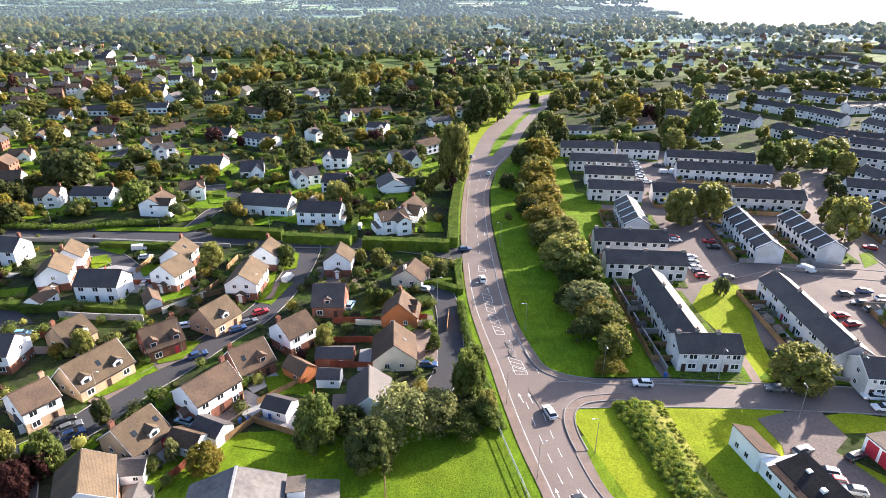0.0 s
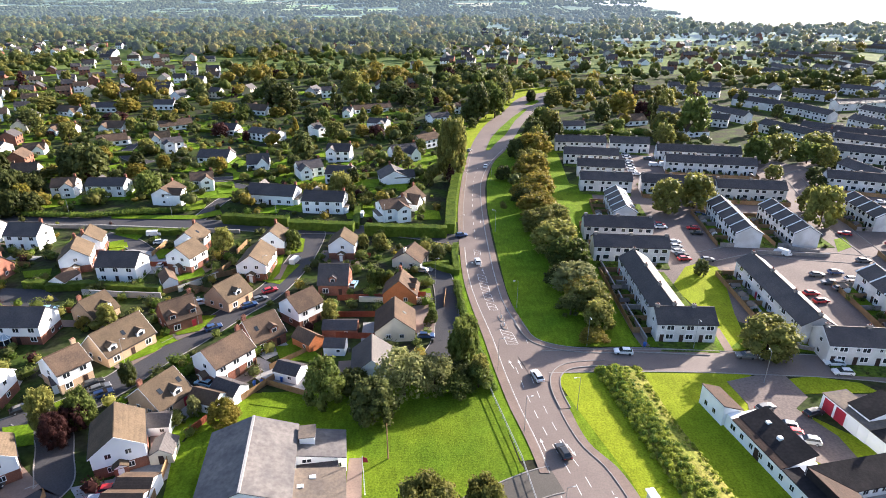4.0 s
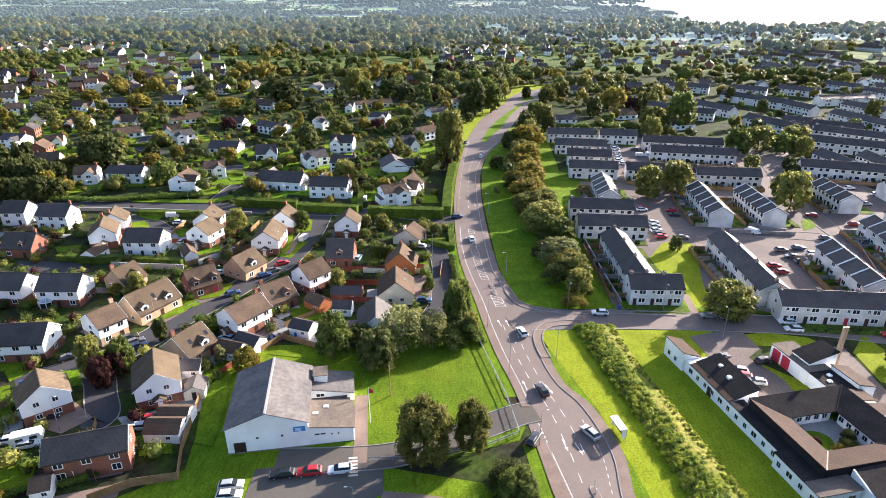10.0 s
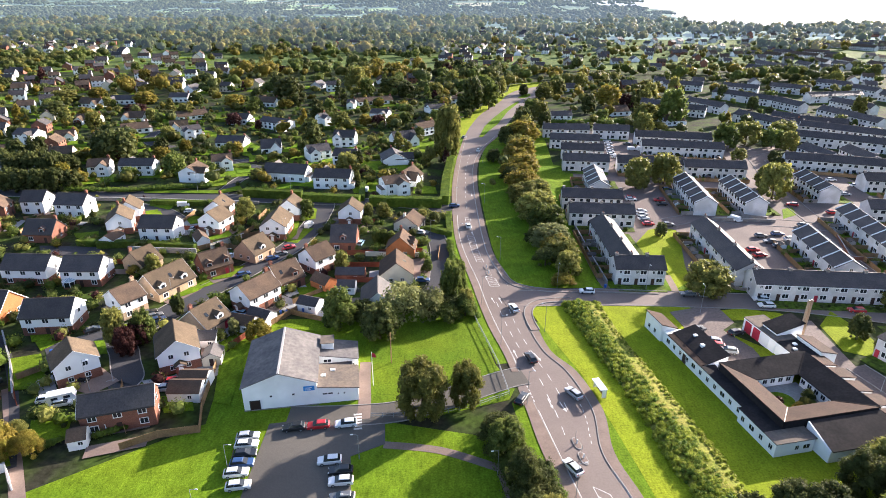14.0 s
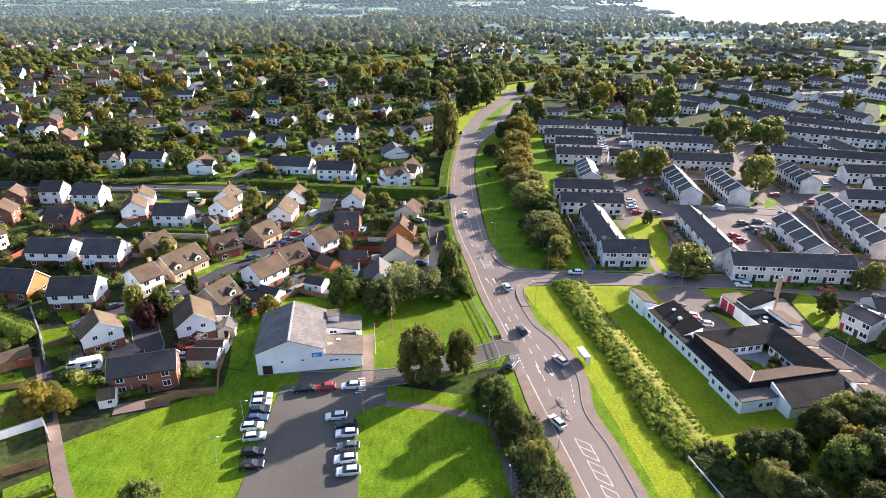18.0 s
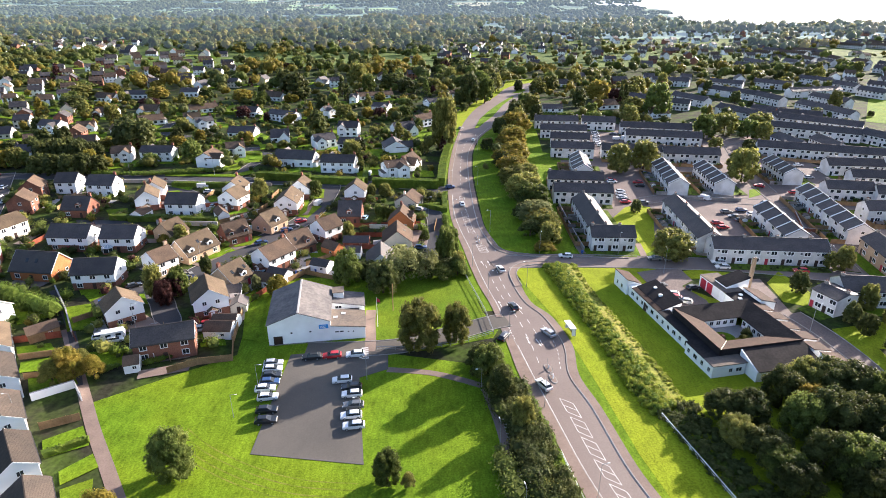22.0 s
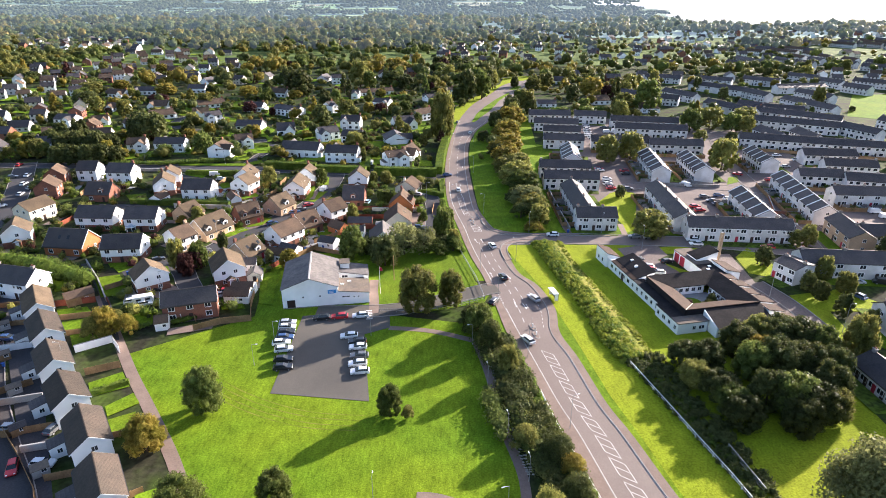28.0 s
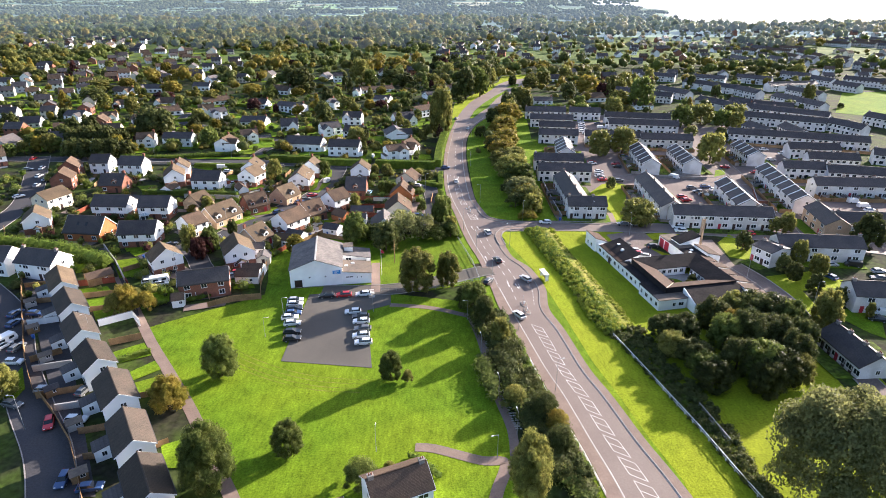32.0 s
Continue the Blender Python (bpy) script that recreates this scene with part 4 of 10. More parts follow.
line_mark(across(0.03, (-110, 56)), 0.12, "white edge line")
line_mark(across(0.03, (69, 168)), 0.12, "white edge line")
line_mark(across(0.97, (-110, 38)), 0.1, "white edge line")
line_mark(across(0.97, (114, 300)), 0.1, "white edge line")
dashes(0.34, (60, 103), 2.4, 2.6)
dashes(0.63, (72, 103), 2.4, 2.6)
dashes(0.32, (46, 60), 2.4, 2.6)
dashes(0.55, (52, 74), 2.4, 2.6)
dashes(0.97, (94, 112), 0.7, 0.5, 0.2)
dashes(0.03, (56, 68), 0.7, 0.5, 0.2)
dashes(0.82, (44, 66), 0.9, 0.9, 0.12)
dashes(0.5, (170, 270), 2.5, 4.0)
hatch(0.36, 0.61, (-110, 38), 4.4, 1.5)
hatch(0.34, 0.58, (46, 51), 3.4, 1.6)
hatch(0.36, 0.68, (108, 119), 3.0, 0.6)
hatch(0.36, 0.64, (123, 150), 4.2, 1.6)
hatch(0.38, 0.62, (157, 172), 4.2, 1.6)
for x, y, turn in ((17.8, 74.6, 14), (19.4, 74.2, 10), (23.2, 73.8, 196), (24.4, 72.8, 200), (16.2, 100, 14), (18.2, 100, 10), (24.6, 56, 190), (27, 55, 195), (12.8, 148, 8), (14.4, 190, 180)):
    arrow(x, y, turn)
for i in range(7):
    part("give_way_bar", Build().box(-0.3, 0.35 + i * 0.75, 0.066, 0.3, 0.75 + i * 0.75, 0.07).mesh("give_way_bar", PAINT), main_road, "", pose(23.2, 95.2 + 0.2 * i, 0, 0, 0, 18 if i < 3 else 6))


def island(x, y, turn):
    """A kerbed refuge with a bollard."""
    ob = thing("traffic_island", "kerbed refuge island with a pale bollard in the road", "traffic island", pose(x, y, 0, 0, 0, turn), "refuge islands")
    ring = [(math.cos(k * math.tau / 14) * 0.75, math.sin(k * math.tau / 14) * 1.25 + (0.5 if k < 7 else -0.5)) for k in range(14)]
    part("kerb_ring", Build().hull([(a, b, 0.03) for a, b in ring], [(a * 0.96, b * 0.96, 0.18) for a, b in ring]).mesh("kerb_ring", KERB), ob)
    part("surface", Build().hull([(a * 0.75, b * 0.8, 0.17) for a, b in ring], [(a * 0.75, b * 0.8, 0.2) for a, b in ring]).mesh("surface", FOOTWAY), ob)
    part("bollard", Build().box(-0.15, -0.12, 0.19, 0.15, 0.12, 1.1, 0.03).mesh("bollard", LAMPGLASS), ob)
    part("sign", Build().tube(0, 0.8, 0.19, 2.4, 0.04, 0.04, 6).mesh("sign", METAL), ob)


for x, y, turn in ((27.6, 44.4, 12), (28.0, 40.6, 12), (15.8, 120.3, 10), (16.2, 116.4, 10), (12.2, 155, 4), (12.3, 151, 4)):
    island(x, y, turn)
median = sheet("median", "long grass island between the carriageways", "lawn", [(23.2, 293.7), (25.3, 293.7), (30.5, 311.2), (36.9, 329.2), (47.6, 371.6), (60.1, 408.5), (58.4, 410.6), (46.4, 380.3), (35.4, 347.7), (28.0, 321.3)], 0.16, GRASS)
sheet("median_end", "small grass island with a tree in the road", "lawn", [(60.3, 425.3), (65.9, 425.3), (72.8, 438.6), (72.6, 448.0), (67.3, 443.3)], 0.162, GRASS)


# ---- the ground ----
sheet("paving_estate", "patched grey asphalt courts between terraces", "paving", [(88, 108), (70, 125), (62, 150), (60, 190), (62, 235), (70, 300), (84, 312), (150, 296), (172, 262), (186, 205), (205, 150), (230, 95), (200, 60), (140, 90)], 0.0206, PAVING)
sheet("lawn_park", "open mown park grass with long tree shadows", "lawn", [(-68.4, 32.5), (-43.9, 49.9), (-47.9, 75.3), (-44.8, 89.1), (-12.4, 91.6), (-9.1, 50.6), (13.6, 45.7), (15.6, 17.8), (19.0, -4.9), (20.0, -21.8), (18.4, -34.3), (-9.6, -34.3), (-27.4, -22.8), (-42.9, -1.7), (-55.8, 15.6)], 0.0312, GRASS)
sheet("lawn_hall", "mown grass plot beside the hall", "lawn", [(-12.0, 50.5), (-14.7, 77.7), (-9.8, 94.4), (10.6, 93.1), (14.4, 70.1), (17.8, 61.0), (16.3, 57.3), (0.3, 51.8)], 0.0518, LUSH)
sheet("verge_east", "bright mown grass verge beside the main road", "lawn", [(26.0, 92.4), (26.6, 95.2), (28.3, 97.6), (31.7, 98.9), (36.3, 99.6), (39.1, 86.7), (41.9, 61.2), (48.9, 26.0), (54.0, 2.7), (58.7, -21.0), (60.5, -31.4), (46.8, -31.4), (47.4, -18.3), (44.9, -7.6), (42.8, 4.2), (40.0, 17.3), (37.4, 37.6), (33.3, 65.8), (27.6, 85.7)], 0.0524, SUNGRASS)
sheet("lawn_school", "mown grass round the low courtyard building", "lawn", [(36.3, 101.0), (68.7, 97.8), (68.2, 89.1), (95.3, 57.5), (103.0, 50.6), (91.8, 17.8), (91.4, -4.9), (74.0, -30.4), (60.5, -31.4), (48.9, 26.0)], 0.033, SUNGRASS)
sheet("verge_north", "green grass verge under the tree row", "lawn", [(22.4, 111.1), (26.8, 107.3), (47.2, 107.3), (47.7, 128.0), (48.0, 164.5), (58.4, 194.9), (63.6, 229.0), (55.9, 236.3), (59.4, 280.0), (60.8, 311.2), (52.8, 340.4), (37.9, 323.9), (26.2, 277.9), (19.9, 236.3), (17.9, 203.3), (18.1, 170.8), (18.6, 138.1), (20.0, 120.3)], 0.0436, GRASS)
sheet("verge_west", "sunlit grass verge west of the road", "lawn", [(12.0, 270.1), (15.0, 295.9), (20.2, 326.5), (28.9, 363.3), (44.9, 408.5), (55.8, 445.6), (67.7, 467.9), (92.6, 492.3), (96.3, 513.0), (78.6, 507.0), (62.1, 495.2), (56.0, 457.8), (46.8, 438.6), (42.6, 416.7), (32.4, 396.8), (22.5, 368.3), (14.0, 346.3), (11.8, 301.6)], 0.0442, SUNGRASS)
sheet("lawn_triangle", "sunlit green between the terraces", "lawn", [(67.1, 139.6), (74.8, 151.2), (80.1, 154.1), (84.6, 151.2), (83.1, 142.8), (77.1, 122.8), (73.4, 106.4), (68.1, 104.4), (69.8, 116.7), (67.0, 133.6)], 0.0648, SUNGRASS)
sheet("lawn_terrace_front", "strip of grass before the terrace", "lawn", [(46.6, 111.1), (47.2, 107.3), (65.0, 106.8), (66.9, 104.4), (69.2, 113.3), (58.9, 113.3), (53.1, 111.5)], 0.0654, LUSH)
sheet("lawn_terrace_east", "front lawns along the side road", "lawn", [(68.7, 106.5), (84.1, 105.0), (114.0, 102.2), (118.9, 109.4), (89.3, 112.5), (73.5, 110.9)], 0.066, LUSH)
sheet("lawn_entrance", "small sunlit lawn by the school entrance", "lawn", [(74.9, 94.2), (81.4, 95.5), (90.9, 93.0), (92.9, 89.8), (74.2, 89.3)], 0.0766, SUNGRASS)
sheet("lawn_crescent", "grass island with young street trees", "lawn", [(97.8, 86.7), (104.9, 94.1), (106.9, 82.0), (106.4, 75.3), (102.3, 72.3), (96.6, 75.3)], 0.0772, SUNGRASS)
sheet("lawn_avenue", "sunlit grass beside the tree-lined way", "lawn", [(101.2, 61.2), (117.6, 65.0), (123.1, 57.5), (118.3, 52.3), (107.1, 52.3), (104.9, 35.3), (101.2, 9.3), (96.1, 1.8), (96.0, 27.3), (96.3, 38.1), (99.8, 50.6)], 0.0878, SUNGRASS)
sheet("lawn_court", "grass between the terraces and the lane", "lawn", [(108.1, 38.1), (113.8, 42.6), (118.8, 36.7), (113.6, 27.3), (111.4, 29.9)], 0.0784, GRASS)
sheet("lawn_corner", "sunlit corner lawn", "lawn", [(133.5, 172.9), (138.6, 175.2), (135.5, 166.5), (128.5, 162.5)], 0.079, GRASS)
sheet("playing_field", "pale sunlit playing field far off", "lawn", [(274.7, 313.0), (331.1, 396.8), (411.1, 411.5), (316.3, 284.8)], 0.0696, GRASS)
sheet("car_park", "worn grey asphalt car park", "paving", [(-31.4, 49.9), (-31.3, 17.8), (-10.2, 15.2), (-14.3, 41.1), (-8.3, 44.3), (-8.8, 49.9), (-22.2, 51.4)], 0.0902, LOTWAY)
sheet("school_yard", "grey asphalt yard with parked cars", "paving", [(62.2, 93.5), (75.8, 97.7), (76.8, 88.2), (72.3, 84.5), (75.9, 76.4), (76.0, 67.1), (69.6, 68.2), (60.4, 77.6), (63.2, 85.9)], 0.1008, PAVING)
sheet("school_drive", "grey forecourt behind the school", "paving", [(81.6, 89.1), (96.9, 89.1), (95.5, 69.0), (98.5, 57.5), (99.2, 38.1), (89.1, 27.3), (88.9, 44.1), (88.7, 57.5), (86.7, 77.4)], 0.0964, PAVING)
sheet("lawn_garden", "sunlit garden lawn", "lawn", [(-50.0, 147.8), (-46.6, 153.0), (-43.3, 153.0), (-46.3, 139.6), (-50.5, 141.2)], 0.112, LUSH)
sheet("lawn_garden", "sunlit garden lawn", "lawn", [(-34.7, 102.9), (-37.6, 106.8), (-36.1, 111.1), (-26.9, 102.9), (-28.1, 100.0)], 0.1166, GRASS)
sheet("lawn_garden", "sunlit garden lawn", "lawn", [(-38.8, 85.9), (-37.4, 89.8), (-27.4, 89.0), (-27.3, 83.7)], 0.1212, GRASS)
sheet("lawn_garden", "sunlit garden lawn", "lawn", [(-5.8, 136.0), (-2.9, 137.2), (-2.0, 130.2), (-5.6, 129.4)], 0.1258, LUSH)
sheet("lawn_garden", "sunlit garden lawn", "lawn", [(-18.6, 130.8), (-14.2, 138.1), (-12.3, 133.6), (-16.3, 129.4)], 0.1304, GRASS)
sheet("lawn_garden", "sunlit garden lawn", "lawn", [(-108.5, 164.5), (-105.7, 170.8), (-103.0, 166.5), (-105.9, 161.3)], 0.135, GRASS)
sheet("lawn_garden", "sunlit garden lawn", "lawn", [(-119.3, 139.6), (-119.0, 146.1), (-114.9, 143.4), (-116.3, 139.6)], 0.1396, LUSH)
sheet("lawn_garden", "sunlit garden lawn", "lawn", [(-76.8, 101.0), (-69.8, 111.1), (-66.9, 108.9), (-73.5, 98.2)], 0.1442, GRASS)
sheet("lawn_garden", "sunlit garden lawn", "lawn", [(-69.8, 111.1), (-60.9, 119.1), (-57.7, 116.0), (-65.2, 107.9)], 0.1488, GRASS)
sheet("lawn_garden", "sunlit garden lawn", "lawn", [(-60.9, 101.0), (-57.7, 104.8), (-53.4, 97.3), (-56.1, 95.5)], 0.1534, LUSH)
sheet("lawn_garden", "sunlit garden lawn", "lawn", [(-68.6, 80.3), (-66.2, 89.0), (-63.6, 89.0), (-65.1, 83.0)], 0.158, GRASS)
sheet("lawn_garden", "sunlit garden lawn", "lawn", [(-54.5, 75.1), (-50.8, 84.5), (-46.6, 83.0), (-48.6, 73.7)], 0.1626, GRASS)
sheet("lawn_garden", "sunlit garden lawn", "lawn", [(-77.3, 142.8), (-72.3, 147.8), (-69.0, 145.4), (-73.7, 139.6)], 0.1672, LUSH)
sheet("lawn_garden", "sunlit garden lawn", "lawn", [(-113.8, 177.5), (-102.7, 177.5), (-102.8, 172.1)], 0.1718, GRASS)
sheet("lawn_garden", "sunlit garden lawn", "lawn", [(-51.7, 177.5), (-46.1, 172.9), (-44.6, 162.5), (-48.4, 160.5)], 0.1764, GRASS)
sheet("lawn_garden", "sunlit garden lawn", "lawn", [(-79.2, 86.2), (-76.3, 88.9), (-71.7, 83.6), (-74.0, 79.9)], 0.181, LUSH)
sheet("lawn_garden", "sunlit garden lawn", "lawn", [(-95.4, 78.7), (-91.7, 83.6), (-88.8, 81.1), (-91.9, 75.2)], 0.1856, GRASS)
sheet("lawn_garden", "sunlit garden lawn", "lawn", [(-56.8, 58.1), (-50.6, 59.9), (-47.7, 53.8), (-53.4, 53.0)], 0.1902, GRASS)
sheet("lawn_garden", "sunlit garden lawn", "lawn", [(-97.4, 71.9), (-91.1, 74.1), (-82.2, 61.8), (-89.2, 59.9)], 0.1948, LUSH)
sheet("lawn_garden", "sunlit garden lawn", "lawn", [(-84.7, 78.7), (-79.4, 79.9), (-75.6, 74.1), (-80.2, 73.0)], 0.1994, GRASS)
sheet("lawn_garden", "sunlit garden lawn", "lawn", [(-44.7, 56.4), (-49.2, 74.1), (-44.7, 76.4), (-41.9, 63.7), (-41.0, 55.5)], 0.204, GRASS)
sheet("lawn_garden", "sunlit garden lawn", "lawn", [(-111.3, 73.1), (-102.6, 75.3), (-97.4, 67.0), (-103.8, 63.1)], 0.2086, LUSH)
sheet("lawn_garden", "sunlit garden lawn", "lawn", [(-97.2, 52.9), (-90.1, 54.7), (-86.8, 51.2), (-94.2, 48.9)], 0.2132, GRASS)
sheet("lawn_garden", "sunlit garden lawn", "lawn", [(-92.1, 46.7), (-85.6, 48.9), (-83.9, 44.1), (-89.9, 42.6)], 0.2178, GRASS)
sheet("lawn_garden", "sunlit garden lawn", "lawn", [(-86.5, 40.5), (-77.8, 42.6), (-74.5, 38.7), (-82.9, 35.3)], 0.2224, LUSH)
sheet("lawn_garden", "sunlit garden lawn", "lawn", [(-71.4, 21.2), (-66.0, 25.3), (-61.9, 20.0), (-68.4, 16.7)], 0.227, GRASS)
sheet("lawn_garden", "sunlit garden lawn", "lawn", [(-63.7, 13.4), (-60.0, 17.8), (-57.2, 14.5), (-61.6, 10.3)], 0.2316, GRASS)
sheet("lawn_garden", "sunlit garden lawn", "lawn", [(-61.1, 9.3), (-56.7, 11.8), (-54.7, 7.4), (-58.6, 5.5)], 0.2362, LUSH)
sheet("lawn_garden", "sunlit garden lawn", "lawn", [(-46.7, -9.6), (-43.7, -8.1), (-40.8, -15.2), (-43.8, -15.2)], 0.2408, GRASS)
sheet("lawn_garden", "sunlit garden lawn", "lawn", [(-78.5, 50.6), (-71.3, 52.3), (-68.6, 45.7), (-74.8, 44.1)], 0.2454, GRASS)
sheet("lawn_garden", "sunlit garden lawn", "lawn", [(-87.0, 5.5), (-88.9, 15.6), (-83.0, 7.4), (-82.8, 2.7)], 0.25, LUSH)
sheet("lawn_garden", "sunlit garden lawn", "lawn", [(-98.7, 82.0), (-91.5, 84.3), (-89.1, 81.0), (-96.3, 78.8)], 0.2546, GRASS)
sheet("lawn_garden", "sunlit garden lawn", "lawn", [(-12.1, 280.0), (-1.1, 285.1), (0.3, 265.4), (-11.3, 259.1)], 0.2592, GRASS)
sheet("lawn_garden", "sunlit garden lawn", "lawn", [(-24.1, 259.1), (-3.5, 253.9), (-1.1, 270.1), (-17.0, 270.1)], 0.2638, LUSH)
sheet("lawn_garden", "sunlit garden lawn", "lawn", [(-162.5, 260.9), (-149.8, 272.0), (-145.3, 262.7), (-155.2, 252.2)], 0.2684, GRASS)
sheet("lawn_garden", "sunlit garden lawn", "lawn", [(-125.0, 260.9), (-110.4, 256.5), (-110.7, 250.5), (-124.6, 253.9)], 0.273, GRASS)
sheet("lawn_garden", "sunlit garden lawn", "lawn", [(-159.7, 363.3), (-147.0, 371.6), (-138.4, 347.7), (-151.8, 347.7)], 0.2776, LUSH)
sheet("lawn_garden", "sunlit garden lawn", "lawn", [(-189.3, 363.3), (-181.0, 368.3), (-175.2, 355.4), (-182.3, 352.3)], 0.2822, GRASS)
sheet("lawn_garden", "sunlit garden lawn", "lawn", [(-96.3, 252.2), (-86.8, 253.9), (-83.0, 245.6), (-92.2, 240.1)], 0.2868, GRASS)
sheet("lawn_garden", "sunlit garden lawn", "lawn", [(-69.7, 398.7), (-36.4, 408.5), (-23.9, 393.0), (-55.9, 380.3)], 0.2914, LUSH)
sheet("lawn_garden", "sunlit garden lawn", "lawn", [(-78.1, 280.0), (-70.3, 270.1), (-72.9, 259.1), (-79.7, 265.4)], 0.296, GRASS)
sheet("lawn_garden", "sunlit garden lawn", "lawn", [(-10.2, 203.3), (-0.8, 200.4), (0.2, 191.2), (-9.7, 191.2)], 0.3006, GRASS)
sheet("lawn_garden", "sunlit garden lawn", "lawn", [(-101.0, 209.2), (-94.4, 214.2), (-91.3, 203.3), (-97.4, 200.4)], 0.3052, LUSH)
sheet("lawn_garden", "sunlit garden lawn", "lawn", [(-115.6, 270.1), (-100.7, 265.4), (-92.4, 248.1), (-105.3, 256.5)], 0.3098, GRASS)
sheet("lawn_garden", "sunlit garden lawn", "lawn", [(-175.0, 253.9), (-167.9, 259.1), (-154.4, 244.0), (-164.1, 244.0)], 0.3144, GRASS)
sheet("lawn_garden", "sunlit garden lawn", "lawn", [(-68.0, 116.9), (-65.4, 121.0), (-58.2, 121.6), (-59.8, 113.9), (-64.5, 111.9)], 0.319, LUSH)
sheet("lawn_garden", "sunlit garden lawn", "lawn", [(-53.1, 142.5), (-53.2, 156.3), (-50.0, 160.1), (-48.1, 146.6), (-49.4, 140.1)], 0.3236, GRASS)
sheet("lawn_garden", "sunlit garden lawn", "lawn", [(-75.6, 101.6), (-69.1, 107.4), (-64.8, 109.1), (-66.6, 104.7), (-71.3, 99.9)], 0.3282, GRASS)
sheet("lawn_garden", "sunlit garden lawn", "lawn", [(-60.0, 100.4), (-58.1, 101.6), (-56.1, 95.5), (-57.4, 94.8)], 0.3328, LUSH)
sheet("lawn_garden", "sunlit garden lawn", "lawn", [(-93.3, 163.4), (-85.7, 165.9), (-82.5, 160.1), (-88.4, 156.3)], 0.3374, GRASS)
sheet("lawn_garden", "sunlit garden lawn", "lawn", [(-111.0, 170.0), (-107.1, 172.1), (-104.1, 165.9), (-108.5, 164.9)], 0.342, GRASS)
sheet("lawn_garden", "sunlit garden lawn", "lawn", [(-125.5, 147.5), (-117.9, 149.6), (-115.1, 144.1), (-122.1, 143.3)], 0.3466, LUSH)
sheet("lawn_garden", "sunlit garden lawn", "lawn", [(-77.7, 143.3), (-73.1, 150.9), (-70.2, 146.6), (-74.4, 139.4)], 0.3512, GRASS)
sheet("lawn_garden", "sunlit garden lawn", "lawn", [(-117.0, 116.9), (-114.7, 118.5), (-111.2, 113.9), (-113.9, 112.5)], 0.3558, GRASS)
sheet("lawn_garden", "sunlit garden lawn", "lawn", [(-39.1, 106.9), (-30.8, 108.2), (-29.2, 101.6), (-36.1, 100.4)], 0.3604, LUSH)
sheet("lawn_garden", "sunlit garden lawn", "lawn", [(-99.2, 236.3), (-91.4, 237.8), (-85.7, 222.1), (-91.9, 220.7)], 0.365, GRASS)
sheet("lawn_garden", "sunlit garden lawn", "lawn", [(-71.9, 204.5), (-62.2, 203.3), (-61.7, 197.6), (-68.8, 197.6)], 0.3696, GRASS)
sheet("lawn_garden", "sunlit garden lawn", "lawn", [(-124.0, 196.5), (-107.4, 195.4), (-91.3, 195.4), (-85.2, 202.1), (-82.0, 196.5), (-89.6, 191.2), (-121.7, 192.2)], 0.3742, LUSH)
sheet("lawn_garden", "sunlit garden lawn", "lawn", [(-215.6, 288.3), (-193.6, 280.0), (-188.9, 270.1), (-204.7, 274.0)], 0.3788, GRASS)
sheet("lawn_garden", "sunlit garden lawn", "lawn", [(-107.3, 285.1), (-95.6, 270.1), (-95.5, 259.1), (-106.3, 270.1)], 0.3834, GRASS)
sheet("lawn_garden", "sunlit garden lawn", "lawn", [(-75.4, 240.1), (-71.6, 253.9), (-66.5, 248.1), (-68.7, 232.6)], 0.388, LUSH)
sheet("lawn_garden", "sunlit garden lawn", "lawn", [(-38.7, 244.0), (-28.6, 240.1), (-28.6, 229.0), (-35.7, 230.4)], 0.3926, GRASS)
sheet("driveway", "grey paved drive and yard", "paving", [(-44.8, 99.1), (-41.9, 102.9), (-28.5, 93.8), (-28.7, 89.8), (-38.3, 93.0)], 0.0992, CONCRETE)
sheet("driveway", "grey paved drive and yard", "paving", [(-85.9, 69.8), (-78.3, 71.9), (-67.7, 63.7), (-71.2, 59.0), (-79.8, 61.8)], 0.1041, FOOTWAY)
sheet("driveway", "grey paved drive and yard", "paving", [(-62.9, 63.7), (-56.6, 65.7), (-54.5, 69.8), (-47.2, 74.1), (-45.7, 67.7), (-51.0, 60.9), (-58.7, 59.6)], 0.109, CONCRETE)
sheet("driveway", "grey paved drive and yard", "paving", [(-37.4, 156.7), (-28.0, 160.5), (-23.2, 149.5), (-29.3, 147.8)], 0.1139, FOOTWAY)
sheet("driveway", "grey paved drive and yard", "paving", [(-100.7, 164.5), (-84.2, 160.5), (-77.1, 147.8), (-88.2, 146.1), (-108.1, 160.5)], 0.1188, CONCRETE)
sheet("driveway", "grey paved drive and yard", "paving", [(-7.6, 126.7), (-2.0, 128.0), (-1.2, 113.3), (-6.3, 113.3)], 0.1237, FOOTWAY)
sheet("driveway", "grey paved drive and yard", "paving", [(-125.4, 69.0), (-110.8, 65.0), (-52.4, -21.6), (-56.0, -21.8), (-100.6, 38.1)], 0.1286, DARKWAY)
sheet("driveway", "grey paved drive and yard", "paving", [(-68.4, 48.3), (-56.0, 51.4), (-54.4, 49.0), (-65.6, 45.3)], 0.1335, FOOTWAY)
sheet("driveway", "grey paved drive and yard", "paving", [(-12.1, 113.3), (-6.3, 112.8), (-5.6, 110.0), (-11.9, 110.0)], 0.1384, CONCRETE)
sheet("driveway", "grey paved drive and yard", "paving", [(-131.1, 137.4), (-111.8, 136.3), (-104.1, 130.1), (-112.0, 123.3), (-120.2, 121.6)], 0.1433, DARKWAY)


